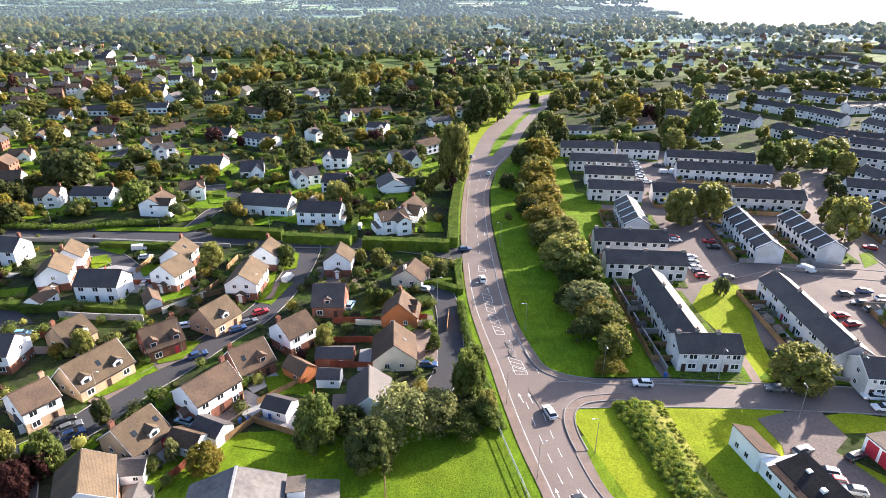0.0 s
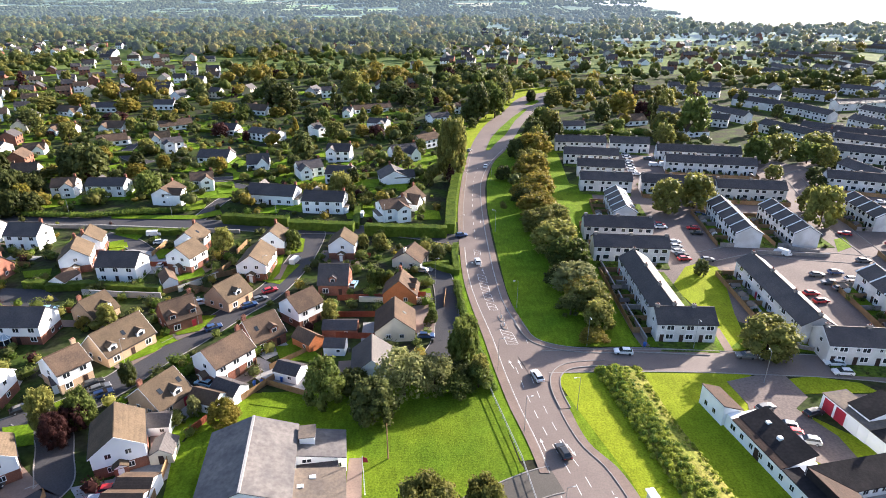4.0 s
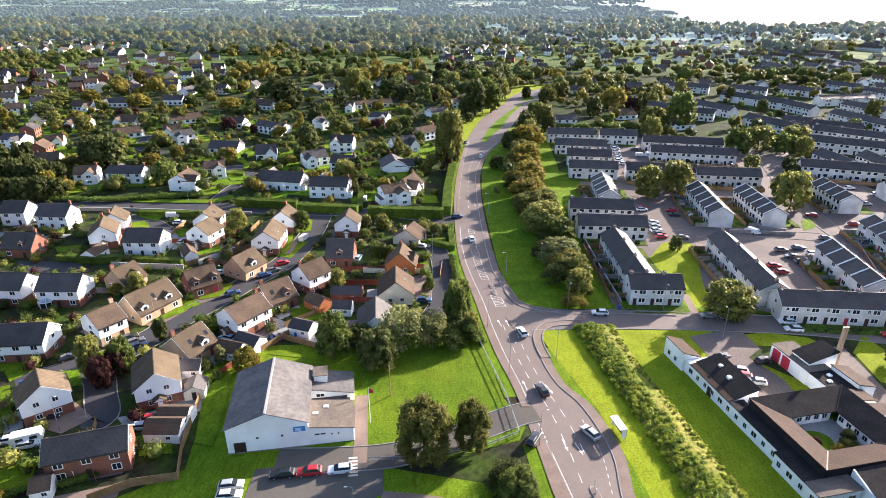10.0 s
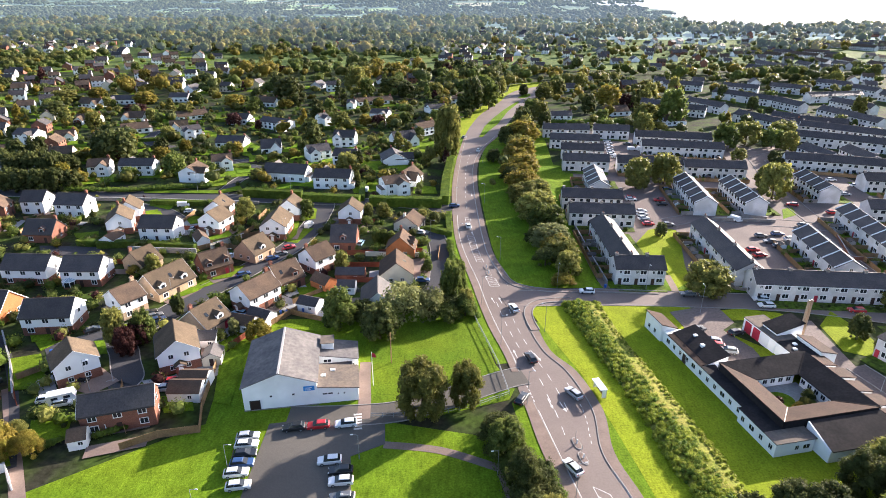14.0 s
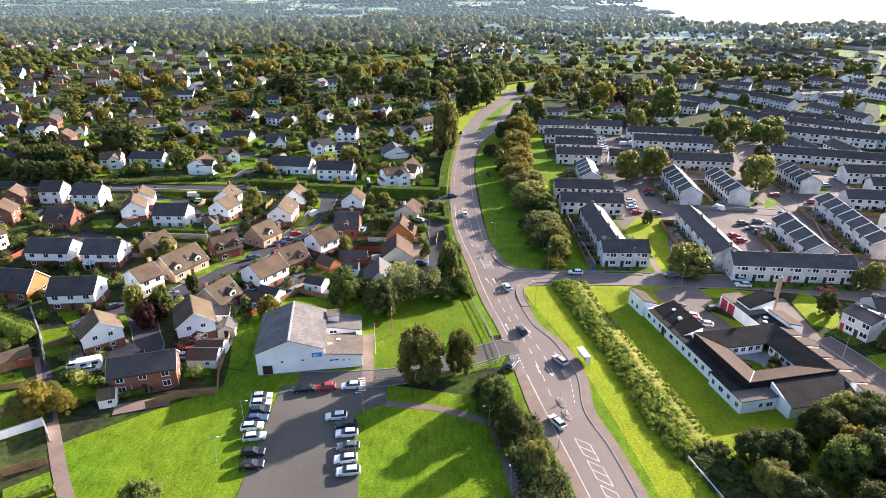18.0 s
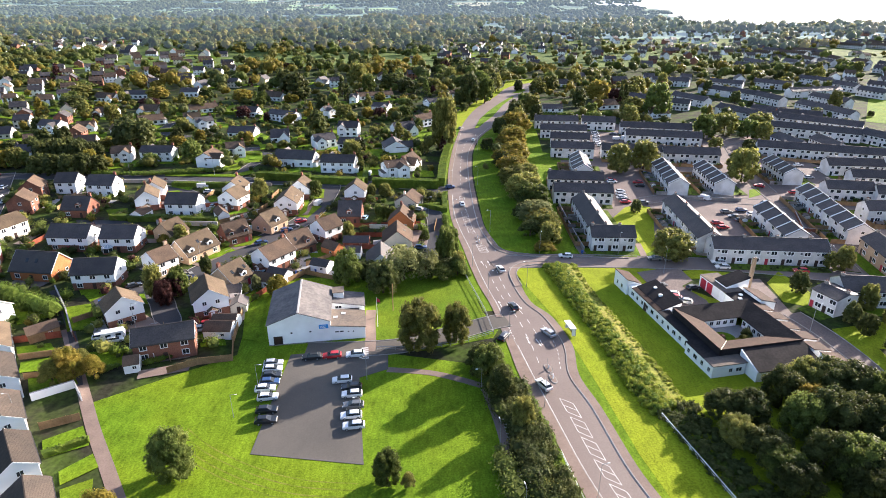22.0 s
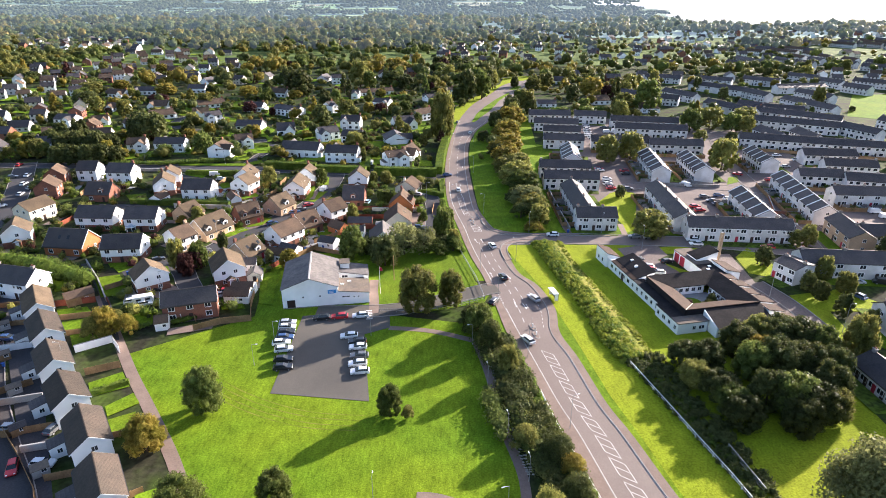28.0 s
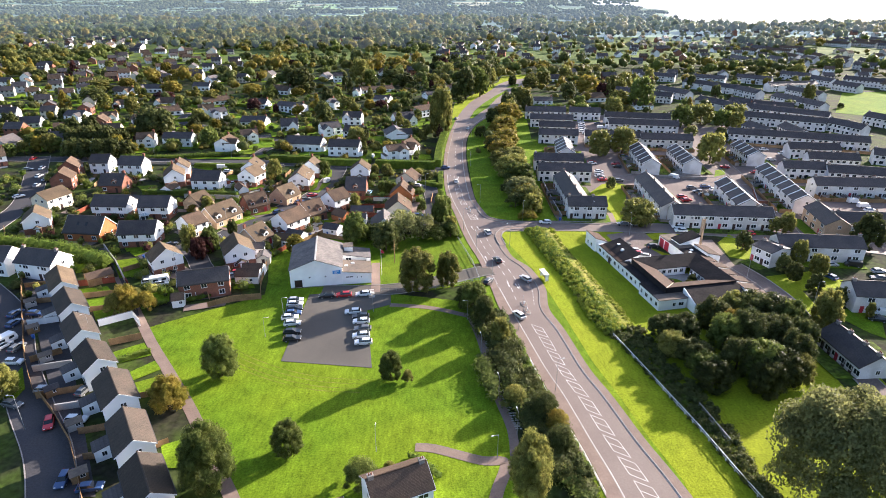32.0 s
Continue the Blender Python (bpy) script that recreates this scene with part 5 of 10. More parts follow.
TRACK = material("worn grass in tyre tracks", (0.17, 0.18, 0.03), 0.95, 0.5, 2.0, 0.2, 0.5, (0.11, 0.15, 0.012))
for i, off in enumerate((0.0, 1.5, 3.1, 4.4)):
    lane("tyre_track", "faint curved tyre track worn into the grass", [(x - off * 0.25, y - off) for x, y in [(-45.5, 24.8), (-39.1, 19.7), (-29.9, 14.8), (-20.5, 11.7), (-10.6, 10.8)]], 0.3, 0.0362 + i * 0.0006, TRACK, "track", kerbs=False)

# ---- roads ----
lane("road_cross", "dark residential road behind hedges", [(6, 172), (-18, 180), (-55, 183), (-115, 190), (-160, 192), (-280, 194)], 8.0, 0.06, DARKWAY, "road", kerbs=True)
lane("road_estate", "dark estate road with parked cars", [(-46, 180), (-44.0, 175.4), (-44.4, 154.0), (-47.9, 135.5), (-54.2, 123.6), (-60.5, 111.0), (-65.6, 102.4), (-69.8, 92.6), (-75.9, 83.7), (-82.7, 78.9), (-89.5, 73.5)], 8.2, 0.055, DARKWAY, "road", kerbs=True)
lane("road_close", "dark curved close between gardens", [(-13.8, 153.0), (-6.4, 153.0), (-1.4, 149.5), (1.2, 138.1), (1.8, 122.8), (1.4, 111.1), (-1.1, 102.9)], 6.0, 0.05, DARKWAY, "road", kerbs=True)
lane("road_branch", "estate cul-de-sac", [(-117.0, 176.5), (-104.8, 170.8), (-95.7, 162.5), (-89.2, 156.7), (-80.2, 151.2)], 6.0, 0.05, DARKWAY, "road", kerbs=True)
lane("road_court", "small estate cul-de-sac", [(-82.1, 82.4), (-74.2, 77.5), (-69.3, 69.8), (-65.9, 63.7), (-68.6, 60.9)], 6.0, 0.045, DARKWAY, "road", kerbs=True)
lane("road_hill", "side street climbing between hedges", [(-89.6, 191.2), (-88.3, 212.3), (-83.9, 229.0), (-104.2, 240.1), (-93.5, 244.0)], 5.0, 0.05, DARKWAY, "road", kerbs=True)
lane("road_west", "residential street with parked cars", [(-154.6, 95.5), (-156.9, 111.0), (-160.1, 125.7), (-172.4, 151.2), (-187.5, 177.9), (-198.4, 197.4)], 9.0, 0.05, DARKWAY, "road", kerbs=True)
lane("road_south_west", "street behind the white terrace", [(-129.3, 57.5), (-106.5, 38.1), (-91.6, 17.8), (-78.2, 1.8), (-66.9, -11.0), (-58.1, -24.0), (-52.4, -33.4)], 7.5, 0.05, DARKWAY, "road", kerbs=True)
lane("road_mid", "quiet residential road", [(-142.2, 270.1), (-159.2, 280.0), (-167.2, 301.6), (-164.4, 311.2)], 5.0, 0.04, DARKWAY, "road", kerbs=True)
lane("road_side", "side road to the terraces", [(24, 101), (45, 101.5), (70, 100.5), (100, 97), (140, 84), (190, 66)], 8.6, 0.07, ASPHALT, "road", kerbs=True)
sheet("road_mouth", "asphalt mouth of the side road", "road", [(24.9, 92.5), (27.3, 96.9), (31.2, 99.8), (39.4, 99.8), (41.3, 106.2), (27.8, 106.2), (22.0, 110.2), (18.1, 102.9), (20.0, 95.5)], 0.1212, ASPHALT)
lane("footway_corner", "brown footway round the corner", [(25.6, 84.5), (25.0, 88.5), (24.9, 92.4), (25.7, 95.8), (27.8, 98.4), (31.4, 99.8), (37.9, 100.4)], 1.9, 0.158, FOOTWAY, "footway", kerbs=True)
lane("footway_side", "footway along the side road", [(20.0, 117.9), (21.8, 111.5), (25.0, 108.1), (30.8, 106.0), (37.4, 105.4), (47.3, 105.6), (62.7, 104.4)], 1.6, 0.157, FOOTWAY, "footway", kerbs=True)
lane("road_avenue", "lane past the terraces", [(95.5, 69.0), (98.5, 57.5), (99.5, 44.1), (97.4, 29.9), (98.2, 17.8), (97.3, -1.7)], 5.0, 0.09, PAVING, "road", kerbs=True)
lane("road_terraces", "estate road between terraces", [(83.7, 158.6), (100.2, 164.5), (111.8, 160.5), (131.0, 156.7), (140.3, 153.0)], 7.0, 0.05, PAVING, "road", kerbs=True)
lane("road_terraces_north", "estate road", [(158.5, 244.9), (142.1, 184.5), (137.4, 140.8), (135.9, 107.8), (132.9, 91.6)], 7.0, 0.055, PAVING, "road", kerbs=True)
lane("road_far_court", "sunlit estate lane far off", [(154.4, 252.2), (174.7, 265.4), (191.9, 272.0), (220.8, 275.0)], 7.0, 0.06, FOOTWAY, "road", kerbs=True)
lane("road_hall", "access road to the hall car park", [(-28.3, 52.0), (-19.4, 52.2), (-7.5, 53.4), (2.9, 57.5), (15.6, 64.0), (20.5, 65.7)], 6.0, 0.075, LOTWAY, "road", kerbs=True)
lane("footpath_park", "worn path across the grass", [(-8.5, 44.1), (2.1, 42.6), (12.8, 38.1)], 1.8, 0.07, FOOTWAY, "path", kerbs=False)
lane("footpath_east", "path along the park hedge", [(12.8, 38.1), (14.8, 27.3), (16.1, 15.6), (17.1, 5.5), (19.0, -4.9), (18.9, -12.5)], 1.8, 0.08, FOOTWAY, "path", kerbs=False)
lane("footpath_south", "path joining from the houses", [(0.6, -9.9), (4.3, -10.3), (12.5, -13.2), (17.0, -13.9), (15.0, -20.4), (13.6, -26.2)], 2.2, 0.085, FOOTWAY, "path", kerbs=False)
lane("footpath_west", "path behind the terrace gardens", [(-90.2, 61.2), (-73.4, 38.1), (-63.8, 24.8), (-54.9, 13.4), (-44.7, 0.0), (-37.3, -11.0), (-29.7, -21.6), (-25.7, -28.4)], 2.4, 0.06, FOOTWAY, "path", kerbs=False)
lane("footpath_alley", "narrow path between garden walls", [(-106.2, 82.0), (-95.0, 69.0), (-84.1, 54.0), (-74.2, 38.1)], 1.8, 0.065, DARKWAY, "path", kerbs=False)
lane("footpath_hall", "path beside the hall", [(-13.2, 51.3), (-13.7, 57.7), (-14.6, 64.8), (-15.0, 70.7)], 2.6, 0.09, FOOTWAY, "path", kerbs=False)
lane("footpath_terrace", "path beside the terrace gardens", [(51.1, 177.5), (49.3, 153.0), (48.5, 130.8), (48.6, 113.3), (49.1, 107.3)], 2.0, 0.07, FOOTWAY, "path", kerbs=False)
lane("footpath_green", "path round the green", [(87.0, 151.2), (84.6, 138.1), (81.9, 122.8), (79.6, 113.3)], 2.0, 0.075, FOOTWAY, "path", kerbs=False)
lane("footpath_corner", "path to the side road", [(69.0, 115.5), (68.4, 108.9), (67.8, 103.8)], 2.0, 0.075, FOOTWAY, "path", kerbs=False)


# ---- the estate west of the main road ----
house(-135.7, 168.1, -4, 11.2, 8, 5, 8, WHITE, DARKROOF, words="white rendered house with dark tiled roof")
house(-112.5, 162.5, 107, 8.5, 8, 5, 8, WHITE, TANROOF, BRICK, stacks=(-1,), words="white rendered house with tan roof over brick ground floor")
house(-110.5, 151.6, 111, 10.2, 8, 5, 8, WHITE, TANROOF, BRICK, stacks=(1,), porch=-1, words="white rendered house with tan roof over brick ground floor")
house(-93.3, 144.9, -2, 11.7, 8, 5, 8, WHITE, DARKROOF, stacks=(), words="white rendered house with dark tiled roof")
house(-77.0, 151.4, 73, 8.0, 8.5, 5, 8, WHITE, TANROOF, BRICK, stacks=(), porch=-1, words="white rendered house with tan roof over brick ground floor")
house(-80.0, 163.6, 88, 8.6, 8, 5, 8, WHITE, TANROOF, BRICK, lights=((0, -1),), words="white rendered house with tan roof over brick ground floor")
house(-88.5, 120.5, 63, 7.0, 9, 3, 6.5, TANWALL, TANROOF, stacks=(-1,), dormers=((1, -1),), words="tan brick chalet house with dormers and tan roof")
house(-100.4, 112.1, 0, 11.0, 8, 5, 8, WHITE, DARKROOF, BRICK, stacks=(), words="white rendered house with dark tiled roof")
house(-66.1, 118.1, 42, 8.2, 8.5, 3.2, 7, BRICK, BROWNROOF, stacks=(1,), dormers=((-2.5, -1), (2.5, -1)), words="red brick chalet house with dormers")
house(-57.2, 129.0, 62, 8.5, 9, 3, 6.8, TANWALL, TANROOF, stacks=(), dormers=((0, -1),), words="tan brick chalet house with dormers and tan roof")
house(-75.2, 106.1, 61, 12.1, 9.5, 3, 7.2, TANWALL, TANROOF, stacks=(), dormers=((-4, -1), (3, -1)), lights=((0, -1),), words="tan brick chalet house with dormers and tan roof")
house(-80.4, 94.0, 56, 6.8, 8, 5, 7.6, WHITE, BROWNROOF, TANWALL, stacks=(1,), words="white rendered house with tan roof over brick ground floor")
house(-56.8, 86.1, 63, 7.9, 9.5, 2.8, 6.6, TANWALL, TANROOF, stacks=(-1,), dormers=((1, -1),), lights=((3, -1), (-1.5, -1)), words="tan brick chalet house with dormers and tan roof")
house(-57.7, 71.7, -64, 10.0, 8.5, 5, 8, WHITE, TANROOF, BRICK, stacks=(), porch=1, words="white rendered house with tan roof over brick ground floor")
house(-47.5, 97.7, 56, 10.2, 8, 5, 7.8, WHITE, BROWNROOF, BRICK, stacks=(1,), porch=-1, words="white rendered house with tan roof over brick ground floor")
house(-53.5, 164.2, 85, 7.4, 8, 5, 8, WHITE, TANROOF, BRICK, stacks=(1,), words="white rendered house with tan roof over brick ground floor")
house(-54.7, 147.8, 90, 11.7, 8.5, 5, 8, WHITE, TANROOF, BRICK, stacks=(), porch=-1, words="white rendered house with tan roof over brick ground floor")
house(-30.9, 160.2, 89, 7.5, 8, 5, 8, WHITE, TANROOF, BRICK, stacks=(), porch=-1, words="white rendered house with tan roof over brick ground floor")
house(-9.3, 153.7, 73, 8.0, 9, 2.6, 5.5, CREAM, BROWNROOF, stacks=(-1,), near=True, words="cream bungalow with brown roof among shrubs")
house(-29.7, 137.3, 0, 8.1, 9, 3.4, 7.5, BRICK, DARKROOF, stacks=(), dormers=((0, -1),), words="red brick chalet house with dormers")
house(-10.7, 131.5, 86, 7.2, 9, 3, 7, ORANGE, BROWNROOF, stacks=(1,), dormers=((-1.5, -1), (1.5, -1)), words="orange brick chalet house with brown roof")
house(-11.1, 114.4, 94, 10.0, 9.5, 3, 6.8, CREAM, BROWNROOF, stacks=(), lights=((0, -1),), words="cream rendered bungalow with brown roof")
house(-14.8, 97.3, -84, 10.1, 8.5, 3, 6.4, WHITE, DARKROOF, stacks=(), words="bungalow with dark and brown tiled roof")
house(-35.4, 120.2, 50, 7.8, 8, 5, 7.8, WHITE, BROWNROOF, BRICK, stacks=(-1,), words="white rendered house with tan roof over brick ground floor")
house(-43.0, 109.7, 45, 8.0, 9, 3.2, 7, BRICK, BROWNROOF, stacks=(-1,), dormers=((1.5, -1),), lights=((-2, -1),), words="red brick chalet house with dormers")
house(-136.5, 98.4, 118, 9.0, 8, 5, 8, WHITE, TANROOF, BRICK, stacks=(), porch=-1, words="white rendered house with tan roof over brick ground floor")
house(-114.9, 92.2, -7, 13.1, 9, 3.2, 7.5, ORANGE, DARKROOF, stacks=(), lights=((-2, -1), (1, -1)), words="orange brick house with dark roof and roof windows")
house(-77.8, 66.0, 128, 7.0, 8.5, 5, 8, WHITE, TANROOF, BRICK, stacks=(), words="white rendered house with tan roof over brick ground floor")
house(-60.3, 50.9, 17, 13.0, 6.2, 4.9, 7.4, BRICK, DARKROOF, stacks=(), words="red brick pair of houses with dark roof and conservatory")
house(-155.7, 146.7, 106, 8.5, 8, 5, 8, BRICK, BROWNROOF, stacks=(), words="red brick house with a brown tiled roof")
house(-162.5, 163.9, 106, 8.5, 8, 5, 8, BRICK, BROWNROOF, stacks=(), words="red brick house with a brown tiled roof")
house(-132.4, 143.8, -3, 10.0, 8, 3.2, 7, BRICK, DARKROOF, stacks=(1,), dormers=((1.5, -1),), words="red brick chalet house with dark roof and dormer")
house(-145.3, 121.4, 70, 10.4, 8.5, 5, 7.5, CREAM, TANROOF, stacks=(), words="tan brick chalet house with dormers and tan roof")
house(-94.6, 86.4, 5, 11.7, 8, 5, 8, WHITE, DARKROOF, BRICK, stacks=(), words="white rendered house with dark tiled roof")
house(-152.0, 171.6, 2, 8.4, 8, 5, 8, WHITE, DARKROOF, stacks=(), words="white rendered house with dark tiled roof")
house(-116.7, 112.9, -3, 13.3, 8, 5, 8, WHITE, DARKROOF, BRICK, stacks=(), words="white rendered house with dark tiled roof")
house(-209.3, 180.5, 41, 9.9, 8, 5, 8, WHITE, TANROOF, BRICK, words="white rendered house with tan roof over brick ground floor")
shed(-78.0, 139.4, -57, 7.3, 4, 2.4, 4, WHITE, BROWNROOF, "white garage with brown roof")
shed(-107.7, 139.6, 82, 6.5, 5, 2.4, 4, WHITE, BROWNROOF, "white garage with tan roof")
shed(-53.6, 78.7, 5, 4.5, 4.5, 2.3, 3.6, WHITE, DARKROOF, "white garden shed with dark roof", "garden_shed", False)
shed(-46.9, 85.4, -18, 6.3, 4.5, 2.5, 4, WHITE, BROWNROOF, "white garage with brown roof")
shed(-43.6, 88.5, -25, 6.3, 4.5, 2.5, 4, WHITE, DARKROOF, "white garage with dark roof")
shed(-32.6, 95.5, -20, 5.7, 4.5, 2.3, 3.6, WHITE, DARKROOF, "white outbuilding with dark roof", "garden_shed", False)
shed(-31.4, 107.9, -37, 6.1, 4.5, 2.4, 4.2, ORANGE, BROWNROOF, "orange brick garage with brown roof")
shed(-24.4, 105.4, -2, 4.9, 4, 2.3, 3.6, WHITE, DARKROOF, "small white outbuilding with dark roof", "garden_shed", False)
shed(-24.5, 113.6, 0, 8.3, 5, 2.3, 3.6, BRICK, DARKROOF, "red brick garage with dark roof")
shed(-50.3, 62.3, 0, 5.9, 5, 2.4, 3.8, WHITE, BROWNROOF, "white garage with dark brown roof")
shed(-50.7, 58.9, 0, 6.6, 5, 2.4, 3.8, WHITE, BROWNROOF, "white garage with dark brown roof")
shed(-49.8, 71.4, 99, 4.5, 4, 2.2, 3.4, CREAM, DARKROOF, "small cream outbuilding with dark roof", "garden_shed", False)
shed(-94.1, 58.4, 42, 6.7, 5, 2.3, 3.4, TIMBER, BROWNROOF, "long timber shed with brown roof", "garden_shed", False)
shed(-65.4, 44.7, 18, 3.1, 4, 2.2, 3.4, WHITE, BROWNROOF, "small garage with grey roof")
shed(-81.5, 91.4, 39, 1.8, 4.5, 2.3, 3.2, WHITE, DARKROOF, "white garage beside the house")


# ---- gardens of the estate ----
dress(-131.4, 163.5, -4, 11.2, 8, -1, CONCRETE, 1)
dress(-112.5, 162.5, 107, 8.5, 8, 1, FOOTWAY, 0)
dress(-110.5, 151.6, 111, 10.2, 8, -1, PAVING, 2)
dress(-93.3, 144.9, -2, 11.7, 8, 1, CONCRETE, 0)
dress(-77.0, 151.4, 73, 8.0, 8.5, -1, FOOTWAY, 1)
dress(-80.0, 163.6, 88, 8.6, 8, 1, PAVING, 1)
dress(-88.5, 120.5, 63, 7.0, 9, -1, CONCRETE, 0)
dress(-94.8, 111.7, -2, 6.1, 8, 1, FOOTWAY, 2)
dress(-66.1, 118.1, 42, 8.2, 8.5, -1, PAVING, 0)
dress(-57.2, 129.0, 62, 8.5, 9, 1, CONCRETE, 1)
dress(-75.2, 106.1, 61, 12.1, 9.5, -1, FOOTWAY, 0)
dress(-80.4, 94.0, 56, 6.8, 8, 1, PAVING, 0)
dress(-56.8, 86.1, 63, 7.9, 9.5, -1, CONCRETE, 2)
dress(-57.7, 71.7, -64, 10.0, 8.5, 1, FOOTWAY, 0)
dress(-47.5, 97.7, 56, 10.2, 8, -1, PAVING, 1)
dress(-53.5, 164.2, 85, 7.4, 8, 1, CONCRETE, 1)
dress(-54.7, 147.8, 90, 11.7, 8.5, -1, FOOTWAY, 0)
dress(-30.9, 160.2, 89, 7.5, 8, 1, PAVING, 0)
dress(-9.3, 153.7, 73, 8.0, 9, -1, CONCRETE, 0)
dress(-29.7, 137.3, 0, 8.1, 9, 1, FOOTWAY, 1)
dress(-10.7, 131.5, 86, 7.2, 9, -1, PAVING, 1)
dress(-11.1, 114.4, 94, 10.0, 9.5, 1, CONCRETE, 0)
dress(-14.8, 97.3, -84, 10.1, 8.5, -1, FOOTWAY, 2)
dress(-35.4, 120.2, 50, 7.8, 8, 1, PAVING, 0)
dress(-43.0, 109.7, 45, 8.0, 9, -1, CONCRETE, 1)
dress(-134.0, 96.9, 125, 16.7, 8, 1, FOOTWAY, 1)
dress(-114.9, 92.2, -7, 13.1, 9, -1, PAVING, 0)
dress(-77.8, 66.0, 128, 7.0, 8.5, 1, CONCRETE, 2)
dress(-59.8, 49.7, 17, 13.0, 9, -1, FOOTWAY, 0)
dress(-169.2, 131.4, 118, 25.7, 8, 1, PAVING, 1)
dress(-156.7, 154.6, 100, 15.6, 8, -1, CONCRETE, 1)
dress(-132.0, 84.4, 102, 7.3, 8, 1, FOOTWAY, 0)
dress(-143.2, 119.9, 83, 10.4, 8.5, -1, PAVING, 2)
dress(-94.6, 86.4, 5, 11.7, 8, 1, CONCRETE, 0)
dress(-149.2, 173.1, 14, 8.4, 8, -1, FOOTWAY, 1)
dress(-116.7, 112.9, -3, 13.3, 8, 1, PAVING, 1)
dress(-209.3, 180.5, 41, 9.9, 8, -1, CONCRETE, 0)
dress(-188.9, 152.2, 91, 10.6, 8, 1, FOOTWAY, 2)
conservatory(-63.0, 49.8, 10)
conservatory(-92.6, 144.4, 3)
conservatory(-103.7, 109.0, 3)
conservatory(-75.4, 210.5, 5)
caravan(-75.9, 56.7, 25)
caravan(-99.0, 24.8, 70)
caravan(106.8, 262.7, 5)
bin_on_wheels(-56.3, 50.4, 81, "blue")
bin_on_wheels(-56.8, 50.3, 46, "dark")
bin_on_wheels(-61.6, 50.7, 22, "blue")
bin_on_wheels(-34.2, 93.5, 16, "blue")
bin_on_wheels(-38.2, 92.5, 20, "blue")
bin_on_wheels(-39.7, 92.2, 5, "blue")
bin_on_wheels(-92.1, 157.4, 25, "dark")
bin_on_wheels(-72.0, 153.0, 75, "blue")
bin_on_wheels(-55.4, 78.3, 24, "blue")
bin_on_wheels(-92.8, 63.1, 50, "dark")
bin_on_wheels(-55.8, -10.3, 15, "blue")
bin_on_wheels(-93.8, 27.3, 60, "blue")
bin_on_wheels(-1.8, 108.9, 80, "dark")
bin_on_wheels(48.7, 107.3, 49, "blue")
bin_on_wheels(-88.6, 74.1, 20, "blue")
bin_on_wheels(-21.2, 104.8, 40, "dark")


# ---- white terrace along the park ----
lean_to(-104.7, 46.7, 36, 3.2, 3.0)
shed(-104.7, 43.6, 36, 2.6, 2.0, 1.8, 2.3, GREYWALL, FLATROOF, "small garden shed in a terrace yard", "garden_shed", False)
house(-98.8, 49.2, -54, 12.5, 6.2, 4.9, 7, WHITE, TANROOF, stacks=(), words="white rendered staggered terrace house with dark and tan roof", group="staggered terrace")
lean_to(-95.1, 34.1, 39, 3.2, 3.0)
shed(-95.7, 30.4, 39, 2.6, 2.0, 1.8, 2.3, TIMBER, FLATROOF, "small garden shed in a terrace yard", "garden_shed", False)
house(-89.3, 36.8, -51, 11.3, 6.2, 4.9, 7, WHITE, GREYROOF, stacks=(), words="white rendered staggered terrace house with dark and tan roof", group="staggered terrace")
lean_to(-85.3, 21.3, 39, 3.2, 3.0)
shed(-85.1, 18.2, 39, 2.6, 2.0, 1.8, 2.3, GREYWALL, FLATROOF, "small garden shed in a terrace yard", "garden_shed", False)
house(-79.6, 24.0, -51, 10.2, 6.2, 4.9, 7, WHITE, GREYROOF, stacks=(), words="white rendered staggered terrace house with dark and tan roof", group="staggered terrace")
lean_to(-75.6, 9.5, 41, 3.2, 3.0)
shed(-76.1, 5.8, 41, 2.6, 2.0, 1.8, 2.3, TIMBER, DARKROOF, "small garden shed in a terrace yard", "garden_shed", False)
house(-69.9, 12.4, -49, 10.1, 6.2, 4.9, 7, WHITE, GREYROOF, stacks=(), words="white rendered staggered terrace house with dark and tan roof", group="staggered terrace")
lean_to(-65.5, -1.5, 37, 3.2, 3.0)
shed(-65.4, -4.6, 37, 2.6, 2.0, 1.8, 2.3, GREYWALL, FLATROOF, "small garden shed in a terrace yard", "garden_shed", False)
house(-59.6, 1.1, -53, 10.9, 6.2, 4.9, 7, WHITE, GREYROOF, stacks=(), words="white rendered staggered terrace house with dark and tan roof", group="staggered terrace")
lean_to(-56.4, -13.9, 35, 3.2, 3.0)
shed(-57.2, -17.6, 35, 2.6, 2.0, 1.8, 2.3, TIMBER, FLATROOF, "small garden shed in a terrace yard", "garden_shed", False)
house(-50.5, -11.5, -55, 10.5, 6.2, 4.9, 7, WHITE, GREYROOF, stacks=(), words="white rendered staggered terrace house with dark and tan roof", group="staggered terrace")
lean_to(-48.2, -25.5, 35, 3.2, 3.0)
shed(-49.1, -29.1, 35, 2.6, 2.0, 1.8, 2.3, TIMBER, DARKROOF, "small garden shed in a terrace yard", "garden_shed", False)
house(-42.3, -23.1, -55, 10.4, 6.2, 4.9, 7, WHITE, GREYROOF, stacks=(), words="white rendered staggered terrace house with dark and tan roof", group="staggered terrace")
house(-35.8, -33.4, -55, 11.3, 6.2, 4.9, 7, WHITE, GREYROOF, stacks=(), words="white rendered staggered terrace house with dark and tan roof", group="staggered terrace")
house(-112.4, 63.1, -13, 12.6, 8, 5, 8, WHITE, DARKROOF, stacks=(), units=2, words="white end terrace with dark roof")
house(-129.6, 66.1, -8, 15.1, 8, 5, 8, WHITE, DARKROOF, stacks=(), units=3, words="white terrace with dark roof")
